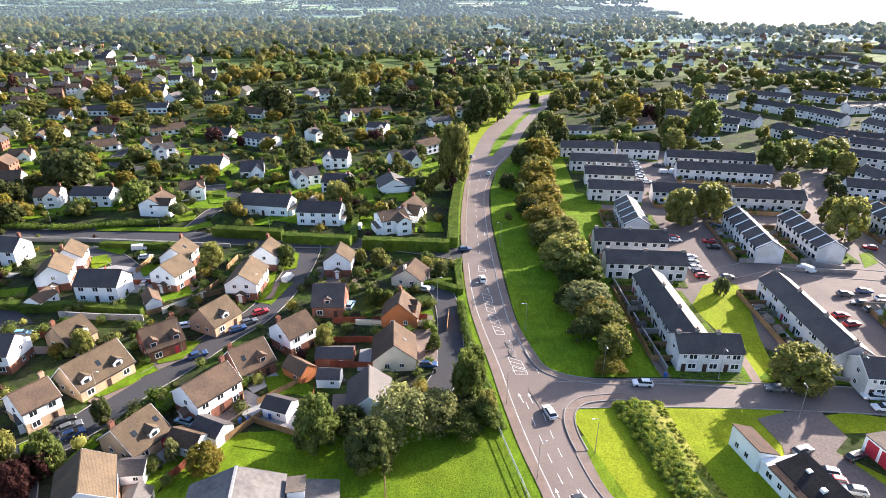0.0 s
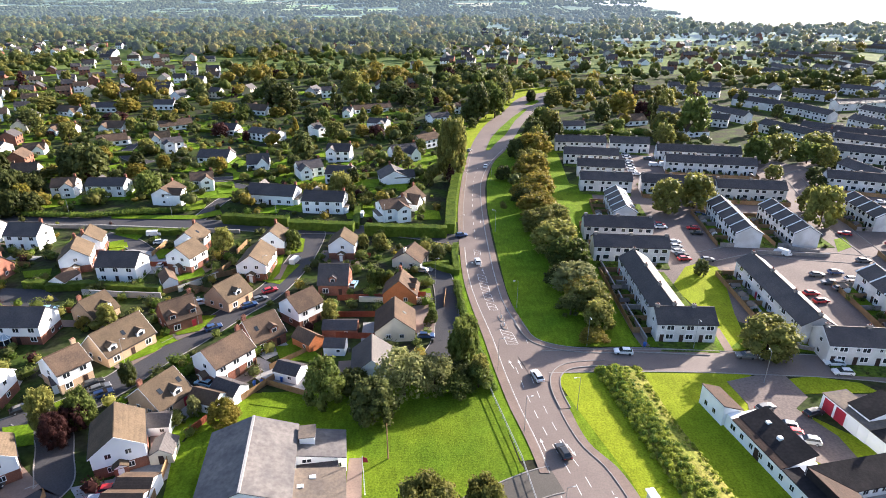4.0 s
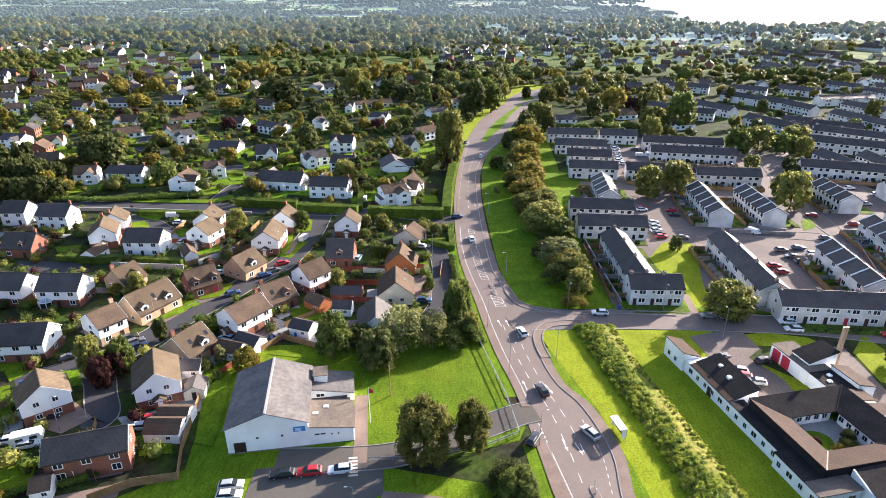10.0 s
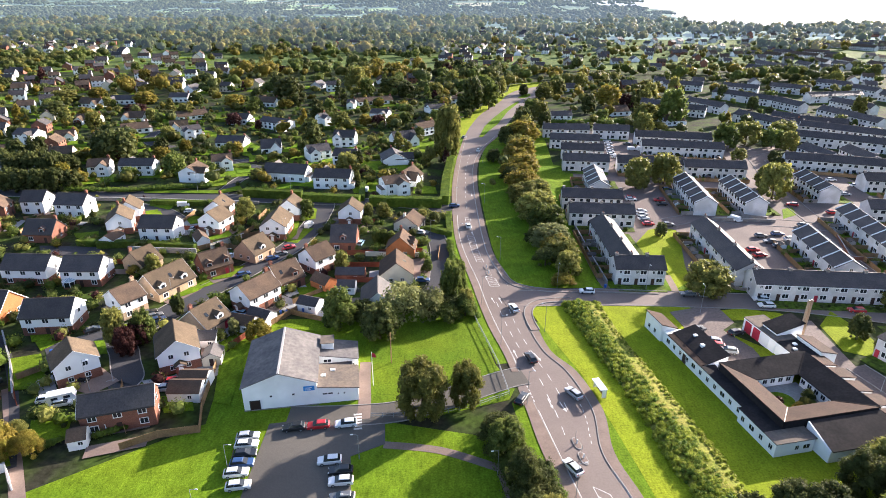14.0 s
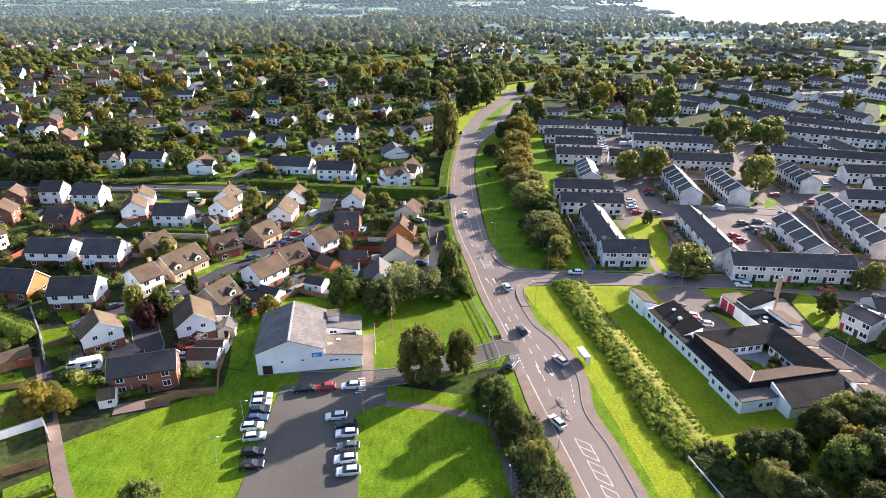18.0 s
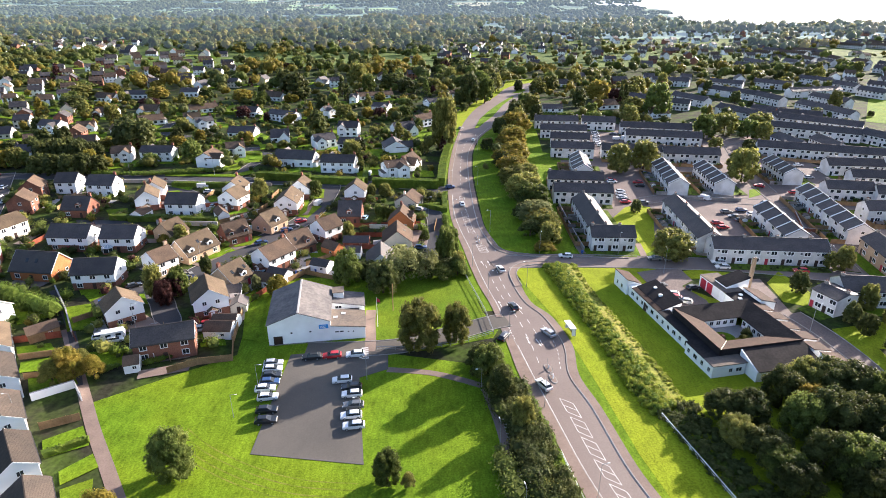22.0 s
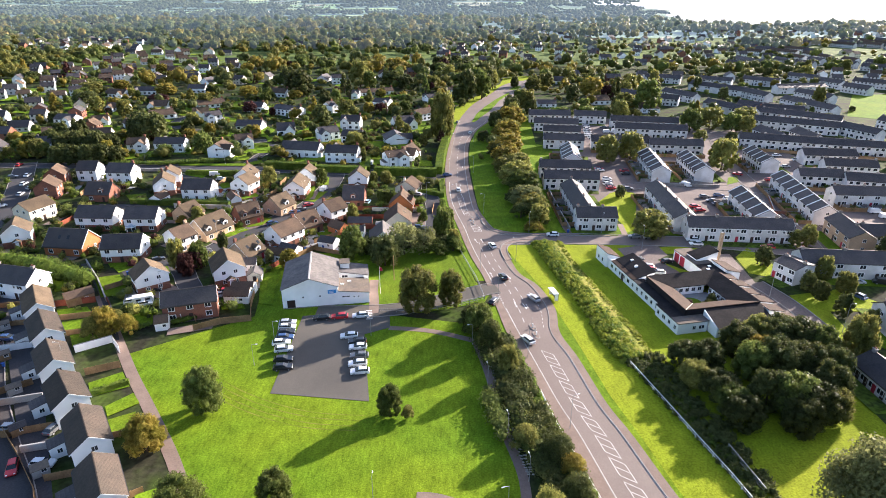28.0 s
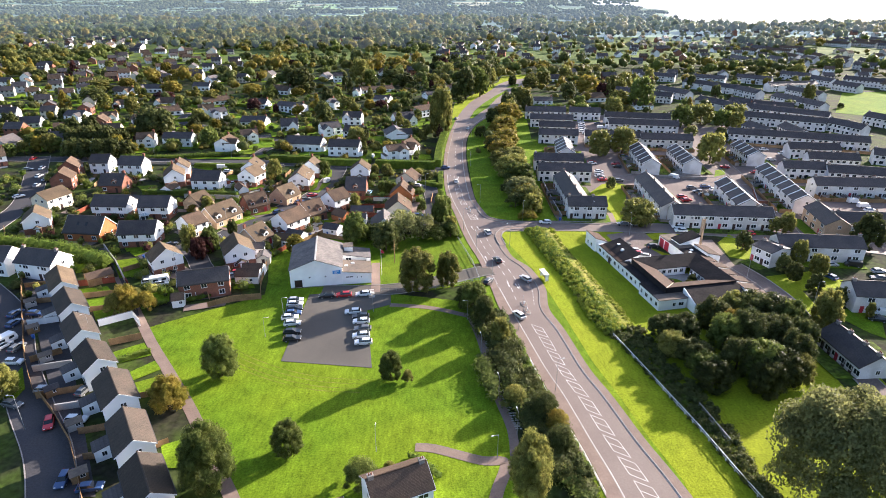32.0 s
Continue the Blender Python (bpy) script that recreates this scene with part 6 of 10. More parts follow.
house(-1.7, -23.2, 24, 9.9, 7, 5, 7.4, WHITE, BROWNROOF, stacks=(), units=2, words="white house with brown roof at the park edge")
house(-10.8, -31.2, 17, 4.1, 8.5, 5, 8, WHITE, BROWNROOF, stacks=(), units=2, words="white house with brown roof at the park edge")


# ---- terraces east of the main road ----
house(60.0, 175.7, -6, 22.6, 8, 5.0, 7.4, PEBBLE, DARKROOF, units=4, near=True, words="pale pebbledash terrace with dark roof", name="terrace", group="terraces")
sheet("terrace_garden", "small planted gardens along the terrace", "garden", [(48.5, 172.7), (70.5, 170.3), (69.9, 166.1), (48.1, 168.4)], 0.1558, GARDENBED)
sheet("terrace_garden", "small planted gardens along the terrace", "garden", [(49.4, 181.1), (71.4, 178.7), (71.8, 184.5), (50.1, 186.8)], 0.1564, GARDENBED)
house(59.5, 158.8, -5, 22.9, 8, 5.0, 7.4, PEBBLE, DARKROOF, units=4, near=True, words="pale pebbledash terrace with dark roof", name="terrace", group="terraces")
sheet("terrace_garden", "small planted gardens along the terrace", "garden", [(47.9, 155.6), (70.3, 153.6), (69.7, 149.3), (47.6, 151.3)], 0.157, GARDENBED)
sheet("terrace_garden", "small planted gardens along the terrace", "garden", [(48.7, 164.0), (71.0, 161.9), (71.3, 167.7), (49.2, 169.7)], 0.1576, GARDENBED)
house(57.1, 130.6, -90, 34.3, 8, 5.0, 7.4, PEBBLE, DARKROOF, units=6, near=True, words="pale pebbledash terrace with dark roof", name="terrace", group="terraces")
sheet("terrace_garden", "small planted gardens along the terrace", "garden", [(52.8, 147.4), (53.0, 113.8), (48.7, 114.1), (48.5, 147.4)], 0.1582, GARDENBED)
sheet("terrace_garden", "small planted gardens along the terrace", "garden", [(61.2, 147.5), (61.4, 113.8), (67.2, 114.2), (67.0, 147.5)], 0.1588, GARDENBED)
house(59.1, 113.2, -2, 14.0, 8, 5.0, 7.4, PEBBLE, DARKROOF, units=3, near=True, words="pale pebbledash terrace with dark roof", name="terrace", group="terraces")
sheet("terrace_garden", "small planted gardens along the terrace", "garden", [(52.1, 109.3), (65.8, 108.8), (65.5, 104.5), (52.0, 105.0)], 0.1594, GARDENBED)
sheet("terrace_garden", "small planted gardens along the terrace", "garden", [(52.4, 117.7), (66.1, 117.2), (66.1, 123.0), (52.6, 123.5)], 0.16, GARDENBED)
house(90.4, 126.9, -92, 36.9, 8, 5.0, 7.4, PEBBLE, DARKROOF, units=6, near=True, words="pale pebbledash terrace with dark roof", name="terrace", group="terraces")
sheet("terrace_garden", "small planted gardens along the terrace", "garden", [(86.7, 145.0), (85.7, 108.9), (81.4, 109.4), (82.4, 145.2)], 0.1606, LUSH)
sheet("terrace_garden", "small planted gardens along the terrace", "garden", [(95.1, 144.8), (94.1, 108.7), (99.9, 108.9), (100.9, 144.6)], 0.1612, GARDENBED)
house(104.8, 102.8, -5, 34.2, 8, 5.0, 7.4, PEBBLE, DARKROOF, units=7, near=True, words="pale pebbledash terrace with dark roof", name="terrace", group="terraces")
sheet("terrace_garden", "small planted gardens along the terrace", "garden", [(87.7, 100.1), (121.1, 97.1), (120.4, 92.9), (87.4, 95.8)], 0.1618, GARDENBED)
sheet("terrace_garden", "small planted gardens along the terrace", "garden", [(88.5, 108.4), (121.8, 105.5), (122.0, 111.3), (89.0, 114.2)], 0.1624, GARDENBED)
house(72.8, 295.5, -5, 25.9, 8, 5.0, 7.4, PEBBLE, DARKROOF, units=4, near=False, words="pale pebbledash terrace with dark roof", name="terrace", group="terraces")
sheet("terrace_garden", "small planted gardens along the terrace", "garden", [(59.8, 292.6), (85.0, 290.2), (84.4, 285.9), (59.4, 288.3)], 0.163, LUSH)
sheet("terrace_garden", "small planted gardens along the terrace", "garden", [(60.6, 300.9), (85.8, 298.5), (86.1, 304.3), (61.1, 306.7)], 0.1636, GARDENBED)
house(97.9, 292.6, -10, 19.6, 8, 5.0, 7.4, PEBBLE, DARKROOF, units=3, near=False, words="pale pebbledash terrace with dark roof", name="terrace", group="terraces")
sheet("terrace_garden", "small planted gardens along the terrace", "garden", [(87.7, 290.2), (106.6, 286.7), (105.6, 282.5), (86.9, 285.9)], 0.1642, GARDENBED)
sheet("terrace_garden", "small planted gardens along the terrace", "garden", [(89.2, 298.4), (108.1, 294.9), (109.0, 300.7), (90.3, 304.1)], 0.1648, GARDENBED)
house(72.6, 269.9, -9, 25.7, 8, 5.0, 7.4, PEBBLE, DARKROOF, units=4, near=False, words="pale pebbledash terrace with dark roof", name="terrace", group="terraces")
sheet("terrace_garden", "small planted gardens along the terrace", "garden", [(59.5, 267.8), (84.3, 263.8), (83.4, 259.6), (58.8, 263.5)], 0.1654, GARDENBED)
sheet("terrace_garden", "small planted gardens along the terrace", "garden", [(60.8, 276.1), (85.7, 272.0), (86.4, 277.8), (61.8, 281.8)], 0.166, GARDENBED)
house(72.2, 248.9, -10, 20.5, 8, 5.0, 7.4, PEBBLE, DARKROOF, units=3, near=False, words="pale pebbledash terrace with dark roof", name="terrace", group="terraces")
sheet("terrace_garden", "small planted gardens along the terrace", "garden", [(61.6, 246.5), (81.3, 243.0), (80.4, 238.8), (60.8, 242.3)], 0.1666, GARDENBED)
sheet("terrace_garden", "small planted gardens along the terrace", "garden", [(63.0, 254.8), (82.8, 251.3), (83.6, 257.0), (64.1, 260.5)], 0.1672, GARDENBED)
house(69.3, 228.3, -8, 21.0, 8, 5.0, 7.4, PEBBLE, DARKROOF, units=3, near=False, words="pale pebbledash terrace with dark roof", name="terrace", group="terraces")
sheet("terrace_garden", "small planted gardens along the terrace", "garden", [(58.5, 225.6), (78.8, 222.6), (78.0, 218.4), (57.9, 221.4)], 0.1678, GARDENBED)
sheet("terrace_garden", "small planted gardens along the terrace", "garden", [(59.7, 233.9), (80.0, 231.0), (80.7, 236.7), (60.6, 239.7)], 0.1684, GARDENBED)
house(97.9, 223.8, -9, 29.2, 8, 5.0, 7.4, PEBBLE, DARKROOF, units=5, near=False, words="pale pebbledash terrace with dark roof", name="terrace", group="terraces")
sheet("terrace_garden", "small planted gardens along the terrace", "garden", [(83.1, 221.8), (111.4, 217.5), (110.4, 213.3), (82.5, 217.6)], 0.169, LUSH)
sheet("terrace_garden", "small planted gardens along the terrace", "garden", [(84.4, 230.1), (112.6, 225.8), (113.2, 231.6), (85.3, 235.9)], 0.1696, GARDENBED)
house(126.4, 274.6, -11, 39.1, 8, 5.0, 7.4, PEBBLE, DARKROOF, units=6, near=False, words="pale pebbledash terrace with dark roof", name="terrace", group="terraces")
sheet("terrace_garden", "small planted gardens along the terrace", "garden", [(106.8, 274.2), (144.4, 266.9), (143.2, 262.7), (106.0, 269.9)], 0.1702, GARDENBED)
sheet("terrace_garden", "small planted gardens along the terrace", "garden", [(108.4, 282.4), (146.0, 275.1), (146.7, 280.9), (109.5, 288.1)], 0.1708, GARDENBED)
house(123.9, 253.9, -12, 39.2, 8, 5.0, 7.4, PEBBLE, DARKROOF, units=6, near=False, words="pale pebbledash terrace with dark roof", name="terrace", group="terraces")
sheet("terrace_garden", "small planted gardens along the terrace", "garden", [(104.2, 253.9), (141.7, 245.7), (140.4, 241.6), (103.3, 249.7)], 0.1714, GARDENBED)
sheet("terrace_garden", "small planted gardens along the terrace", "garden", [(106.0, 262.1), (143.5, 254.0), (144.4, 259.7), (107.2, 267.7)], 0.172, GARDENBED)
house(124.7, 217.0, -8, 26.3, 8, 5.0, 7.4, PEBBLE, DARKROOF, units=4, near=False, words="pale pebbledash terrace with dark roof", name="terrace", group="terraces")
sheet("terrace_garden", "small planted gardens along the terrace", "garden", [(111.4, 214.5), (136.9, 211.1), (136.1, 206.9), (110.8, 210.3)], 0.1726, LUSH)
sheet("terrace_garden", "small planted gardens along the terrace", "garden", [(112.5, 222.9), (138.0, 219.4), (138.5, 225.2), (113.3, 228.6)], 0.1732, GARDENBED)
house(196.4, 221.0, -19, 67.6, 8, 5.0, 7.4, PEBBLE, DARKROOF, units=11, near=False, words="pale pebbledash terrace with dark roof", name="terrace", group="terraces")
sheet("terrace_garden", "small planted gardens along the terrace", "garden", [(163.7, 227.7), (226.4, 206.3), (224.4, 202.4), (162.3, 223.7)], 0.1738, GARDENBED)
sheet("terrace_garden", "small planted gardens along the terrace", "garden", [(166.5, 235.7), (229.1, 214.2), (230.4, 219.9), (168.3, 241.2)], 0.1744, GARDENBED)
house(191.1, 196.5, -6, 24.2, 8, 5.0, 7.4, PEBBLE, DARKROOF, units=4, near=False, words="pale pebbledash terrace with dark roof", name="terrace", group="terraces")
sheet("terrace_garden", "small planted gardens along the terrace", "garden", [(178.9, 193.4), (202.5, 191.1), (201.8, 186.9), (178.5, 189.2)], 0.175, LUSH)
sheet("terrace_garden", "small planted gardens along the terrace", "garden", [(179.7, 201.8), (203.3, 199.5), (203.6, 205.3), (180.3, 207.6)], 0.1756, GARDENBED)
house(189.5, 177.5, -11, 21.8, 8, 5.0, 7.4, PEBBLE, DARKROOF, units=4, near=False, words="pale pebbledash terrace with dark roof", name="terrace", group="terraces")
sheet("terrace_garden", "small planted gardens along the terrace", "garden", [(178.2, 175.5), (199.2, 171.4), (198.2, 167.2), (177.4, 171.2)], 0.1762, GARDENBED)
sheet("terrace_garden", "small planted gardens along the terrace", "garden", [(179.8, 183.7), (200.8, 179.6), (201.7, 185.3), (181.0, 189.4)], 0.1768, GARDENBED)
house(167.0, 162.1, -9, 17.6, 8, 5.0, 7.4, PEBBLE, DARKROOF, units=3, near=False, words="pale pebbledash terrace with dark roof", name="terrace", group="terraces")
sheet("terrace_garden", "small planted gardens along the terrace", "garden", [(157.8, 159.3), (174.8, 156.6), (173.9, 152.3), (157.1, 155.1)], 0.1774, LUSH)
sheet("terrace_garden", "small planted gardens along the terrace", "garden", [(159.1, 167.6), (176.2, 164.8), (176.9, 170.6), (160.1, 173.3)], 0.178, GARDENBED)
house(188.6, 153.0, -16, 28.9, 8, 5.0, 7.4, PEBBLE, DARKROOF, units=5, near=False, words="pale pebbledash terrace with dark roof", name="terrace", group="terraces")
sheet("terrace_garden", "small planted gardens along the terrace", "garden", [(173.8, 152.9), (201.1, 145.0), (199.6, 141.0), (172.6, 148.7)], 0.1786, LUSH)
sheet("terrace_garden", "small planted gardens along the terrace", "garden", [(176.1, 160.9), (203.4, 153.1), (204.7, 158.8), (177.7, 166.5)], 0.1792, GARDENBED)
house(175.2, 136.7, -5, 35.0, 8, 5.0, 7.4, PEBBLE, DARKROOF, units=6, near=False, words="pale pebbledash terrace with dark roof", name="terrace", group="terraces")
sheet("terrace_garden", "small planted gardens along the terrace", "garden", [(157.7, 134.0), (191.9, 130.9), (191.1, 126.7), (157.3, 129.7)], 0.1798, GARDENBED)
sheet("terrace_garden", "small planted gardens along the terrace", "garden", [(158.5, 142.4), (192.6, 139.3), (192.8, 145.1), (159.0, 148.2)], 0.1804, GARDENBED)
house(154.8, 95.8, -4, 26.2, 8, 5.0, 7.4, PEBBLE, DARKROOF, units=4, near=False, words="pale pebbledash terrace with dark roof", name="terrace", group="terraces")
sheet("terrace_garden", "small planted gardens along the terrace", "garden", [(141.7, 92.5), (167.3, 90.8), (166.8, 86.5), (141.4, 88.2)], 0.181, GARDENBED)
sheet("terrace_garden", "small planted gardens along the terrace", "garden", [(142.2, 100.8), (167.8, 99.2), (167.9, 105.0), (142.6, 106.6)], 0.1816, GARDENBED)
house(242.0, 249.8, -68, 22.5, 8, 5.0, 7.4, PEBBLE, DARKROOF, units=4, near=False, words="pale pebbledash terrace with dark roof", name="terrace", group="terraces")
sheet("terrace_garden", "small planted gardens along the terrace", "garden", [(234.1, 258.5), (242.2, 238.0), (238.1, 236.6), (230.1, 256.9)], 0.1822, GARDENBED)
sheet("terrace_garden", "small planted gardens along the terrace", "garden", [(241.9, 261.6), (250.0, 241.1), (255.3, 243.5), (247.3, 263.7)], 0.1828, GARDENBED)
house(123.4, 75.4, -5, 25.3, 8, 5.0, 7.4, PEBBLE, DARKROOF, units=4, near=False, words="pale pebbledash terrace with dark roof", name="terrace", group="terraces")
sheet("terrace_garden", "small planted gardens along the terrace", "garden", [(110.7, 72.4), (135.4, 70.1), (134.7, 65.9), (110.3, 68.1)], 0.1834, LUSH)
sheet("terrace_garden", "small planted gardens along the terrace", "garden", [(111.5, 80.8), (136.1, 78.5), (136.4, 84.3), (112.0, 86.5)], 0.184, GARDENBED)
house(122.9, 43.0, -6, 18.5, 8, 5.0, 7.4, PEBBLE, DARKROOF, units=3, near=False, words="pale pebbledash terrace with dark roof", name="terrace", group="terraces")
sheet("terrace_garden", "small planted gardens along the terrace", "garden", [(113.4, 39.8), (131.4, 37.9), (130.8, 33.6), (112.9, 35.5)], 0.1846, LUSH)
sheet("terrace_garden", "small planted gardens along the terrace", "garden", [(114.3, 48.1), (132.3, 46.2), (132.7, 52.0), (114.9, 53.9)], 0.1852, GARDENBED)
house(227.8, 408.6, -56, 47.4, 8, 5.0, 7.4, PEBBLE, DARKROOF, units=4, near=False, words="pale pebbledash terrace with dark roof", name="terrace", group="terraces")
sheet("terrace_garden", "small planted gardens along the terrace", "garden", [(211.4, 425.5), (237.3, 386.9), (233.4, 384.9), (207.8, 423.1)], 0.1858, GARDENBED)
sheet("terrace_garden", "small planted gardens along the terrace", "garden", [(218.3, 430.2), (244.2, 391.6), (248.8, 395.2), (223.1, 433.4)], 0.1864, GARDENBED)
house(185.5, 374.9, -64, 31.2, 8, 5.0, 7.4, PEBBLE, DARKROOF, units=4, near=False, words="pale pebbledash terrace with dark roof", name="terrace", group="terraces")
sheet("terrace_garden", "small planted gardens along the terrace", "garden", [(174.9, 386.7), (188.5, 359.3), (184.5, 357.7), (171.1, 384.8)], 0.187, GARDENBED)
sheet("terrace_garden", "small planted gardens along the terrace", "garden", [(182.5, 390.5), (196.0, 363.0), (201.1, 365.9), (187.7, 393.0)], 0.1876, GARDENBED)
house(199.3, 320.6, -68, 40.8, 8, 5.0, 7.4, PEBBLE, DARKROOF, units=4, near=False, words="pale pebbledash terrace with dark roof", name="terrace", group="terraces")
sheet("terrace_garden", "small planted gardens along the terrace", "garden", [(187.8, 337.5), (203.0, 300.5), (198.8, 299.2), (183.9, 335.9)], 0.1882, LUSH)
sheet("terrace_garden", "small planted gardens along the terrace", "garden", [(195.6, 340.7), (210.7, 303.7), (215.9, 306.2), (201.0, 342.9)], 0.1888, GARDENBED)
house(244.4, 376.6, -75, 25.4, 8, 5.0, 7.4, PEBBLE, DARKROOF, units=4, near=False, words="pale pebbledash terrace with dark roof", name="terrace", group="terraces")
sheet("terrace_garden", "small planted gardens along the terrace", "garden", [(237.0, 387.5), (243.6, 363.5), (239.4, 362.6), (232.9, 386.4)], 0.1894, GARDENBED)
sheet("terrace_garden", "small planted gardens along the terrace", "garden", [(245.1, 389.7), (251.7, 365.7), (257.2, 367.5), (250.7, 391.3)], 0.19, GARDENBED)
house(218.0, 326.1, -45, 20.5, 8, 5.0, 7.4, PEBBLE, DARKROOF, units=4, near=False, words="pale pebbledash terrace with dark roof", name="terrace", group="terraces")
sheet("terrace_garden", "small planted gardens along the terrace", "garden", [(207.9, 330.2), (222.2, 316.0), (219.1, 313.1), (204.9, 327.2)], 0.1906, LUSH)
sheet("terrace_garden", "small planted gardens along the terrace", "garden", [(213.8, 336.2), (228.1, 322.0), (232.1, 326.3), (217.9, 340.3)], 0.1912, GARDENBED)
house(230.7, 313.5, -25, 25.3, 8, 5.0, 7.4, PEBBLE, DARKROOF, units=4, near=False, words="pale pebbledash terrace with dark roof", name="terrace", group="terraces")
sheet("terrace_garden", "small planted gardens along the terrace", "garden", [(217.7, 315.0), (240.1, 304.4), (238.1, 300.6), (215.8, 311.1)], 0.1918, GARDENBED)
sheet("terrace_garden", "small planted gardens along the terrace", "garden", [(221.2, 322.6), (243.7, 312.0), (245.9, 317.4), (223.7, 327.8)], 0.1924, GARDENBED)
house(244.8, 451.0, -36, 26.7, 8, 5.0, 7.4, PEBBLE, DARKROOF, units=4, near=False, words="pale pebbledash terrace with dark roof", name="terrace", group="terraces")
sheet("terrace_garden", "small planted gardens along the terrace", "garden", [(231.8, 455.3), (252.8, 439.8), (250.0, 436.5), (229.2, 451.9)], 0.193, GARDENBED)
sheet("terrace_garden", "small planted gardens along the terrace", "garden", [(236.7, 462.1), (257.8, 446.6), (261.0, 451.4), (240.2, 466.8)], 0.1936, GARDENBED)
house(203.4, 465.9, -28, 30.3, 8, 5.0, 7.4, PEBBLE, DARKROOF, units=4, near=False, words="pale pebbledash terrace with dark roof", name="terrace", group="terraces")
sheet("terrace_garden", "small planted gardens along the terrace", "garden", [(188.3, 469.0), (214.7, 455.3), (212.4, 451.6), (186.4, 465.2)], 0.1942, LUSH)
sheet("terrace_garden", "small planted gardens along the terrace", "garden", [(192.2, 476.5), (218.6, 462.7), (221.0, 468.0), (194.9, 481.6)], 0.1948, GARDENBED)
house(295.7, 409.9, 11, 45.4, 8, 5.0, 7.4, PEBBLE, DARKROOF, units=4, near=False, words="pale pebbledash terrace with dark roof", name="terrace", group="terraces")
sheet("terrace_garden", "small planted gardens along the terrace", "garden", [(274.7, 401.5), (318.3, 410.1), (318.7, 405.8), (275.6, 397.3)], 0.1954, GARDENBED)
sheet("terrace_garden", "small planted gardens along the terrace", "garden", [(273.1, 409.7), (316.7, 418.4), (315.1, 424.0), (272.0, 415.4)], 0.196, GARDENBED)
house(283.2, 448.4, -44, 29.8, 8, 5.0, 7.4, PEBBLE, DARKROOF, units=4, near=False, words="pale pebbledash terrace with dark roof", name="terrace", group="terraces")
sheet("terrace_garden", "small planted gardens along the terrace", "garden", [(269.9, 455.7), (290.7, 435.2), (287.5, 432.4), (266.9, 452.6)], 0.1966, GARDENBED)
sheet("terrace_garden", "small planted gardens along the terrace", "garden", [(275.8, 461.7), (296.6, 441.2), (300.4, 445.6), (279.8, 465.8)], 0.1972, GARDENBED)
house(286, 371.4, -73, 31.3, 8, 5.0, 7.4, PEBBLE, DARKROOF, units=5, near=False, words="pale pebbledash terrace with dark roof", name="terrace", group="terraces")
house(259.3, 332.2, -76, 44.9, 8, 5.0, 7.4, PEBBLE, DARKROOF, units=7, near=False, words="pale pebbledash terrace with dark roof", name="terrace", group="terraces")
house(215.1, 268.6, -30, 44.5, 8, 5.0, 7.4, PEBBLE, DARKROOF, units=7, near=False, words="pale pebbledash terrace with dark roof", name="terrace", group="terraces")
house(186, 240.7, -84, 21.2, 8, 5.0, 7.4, PEBBLE, DARKROOF, units=3, near=False, words="pale pebbledash terrace with dark roof", name="terrace", group="terraces")
house(203.7, 236, -91, 22.3, 8, 5.0, 7.4, PEBBLE, DARKROOF, units=4, near=False, words="pale pebbledash terrace with dark roof", name="terrace", group="terraces")
house(230.6, 291, -40, 45, 8, 5.0, 7.4, PEBBLE, DARKROOF, units=7, near=False, words="pale pebbledash terrace with dark roof", name="terrace", group="terraces")
house(146.9, 379.3, -46, 19.4, 8, 5.0, 7.4, PEBBLE, DARKROOF, units=3, near=False, words="pale pebbledash terrace with dark roof", name="terrace", group="terraces")
house(169, 355.3, -29, 15.9, 8, 5.0, 7.4, PEBBLE, DARKROOF, units=3, near=False, words="pale pebbledash terrace with dark roof", name="terrace", group="terraces")
house(332.4, 470.5, -53, 26, 8, 5.0, 7.4, PEBBLE, DARKROOF, units=4, near=False, words="pale pebbledash terrace with dark roof", name="terrace", group="terraces")
house(338, 439.1, -74, 25.6, 8, 5.0, 7.4, PEBBLE, DARKROOF, units=4, near=False, words="pale pebbledash terrace with dark roof", name="terrace", group="terraces")
house(280, 262, -66, 36, 8, 5.0, 7.4, PEBBLE, DARKROOF, units=6, near=False, words="pale pebbledash terrace with dark roof", name="terrace", group="terraces")
house(300, 240, -60, 30, 8, 5.0, 7.4, PEBBLE, DARKROOF, units=5, near=False, words="pale pebbledash terrace with dark roof", name="terrace", group="terraces")
house(262, 205, -25, 30, 8, 5.0, 7.4, PEBBLE, DARKROOF, units=5, near=False, words="pale pebbledash terrace with dark roof", name="terrace", group="terraces")
house(224.1, 181.8, -25, 20.6, 8, 5.0, 7.4, PEBBLE, DARKROOF, units=4, near=False, words="pale pebbledash terrace with dark roof", name="terrace", group="terraces")
sheet("terrace_garden", "small planted gardens along the terrace", "garden", [(213.2, 182.2), (231.6, 173.8), (229.6, 170.0), (211.4, 178.3)], 0.1978, GARDENBED)
sheet("terrace_garden", "small planted gardens along the terrace", "garden", [(216.7, 189.9), (235.1, 181.4), (237.3, 186.8), (219.2, 195.1)], 0.1984, GARDENBED)
house(102.2, 181.6, -96, 31.8, 8, 5.0, 7.4, PEBBLE, DARKROOF, units=5, near=False, verges=True, words="pale pebbledash terrace with dark roof", name="terrace", group="terraces")
sheet("terrace_garden", "small planted gardens along the terrace", "garden", [(99.5, 197.5), (96.4, 166.5), (92.2, 167.2), (95.2, 197.9)], 0.199, LUSH)
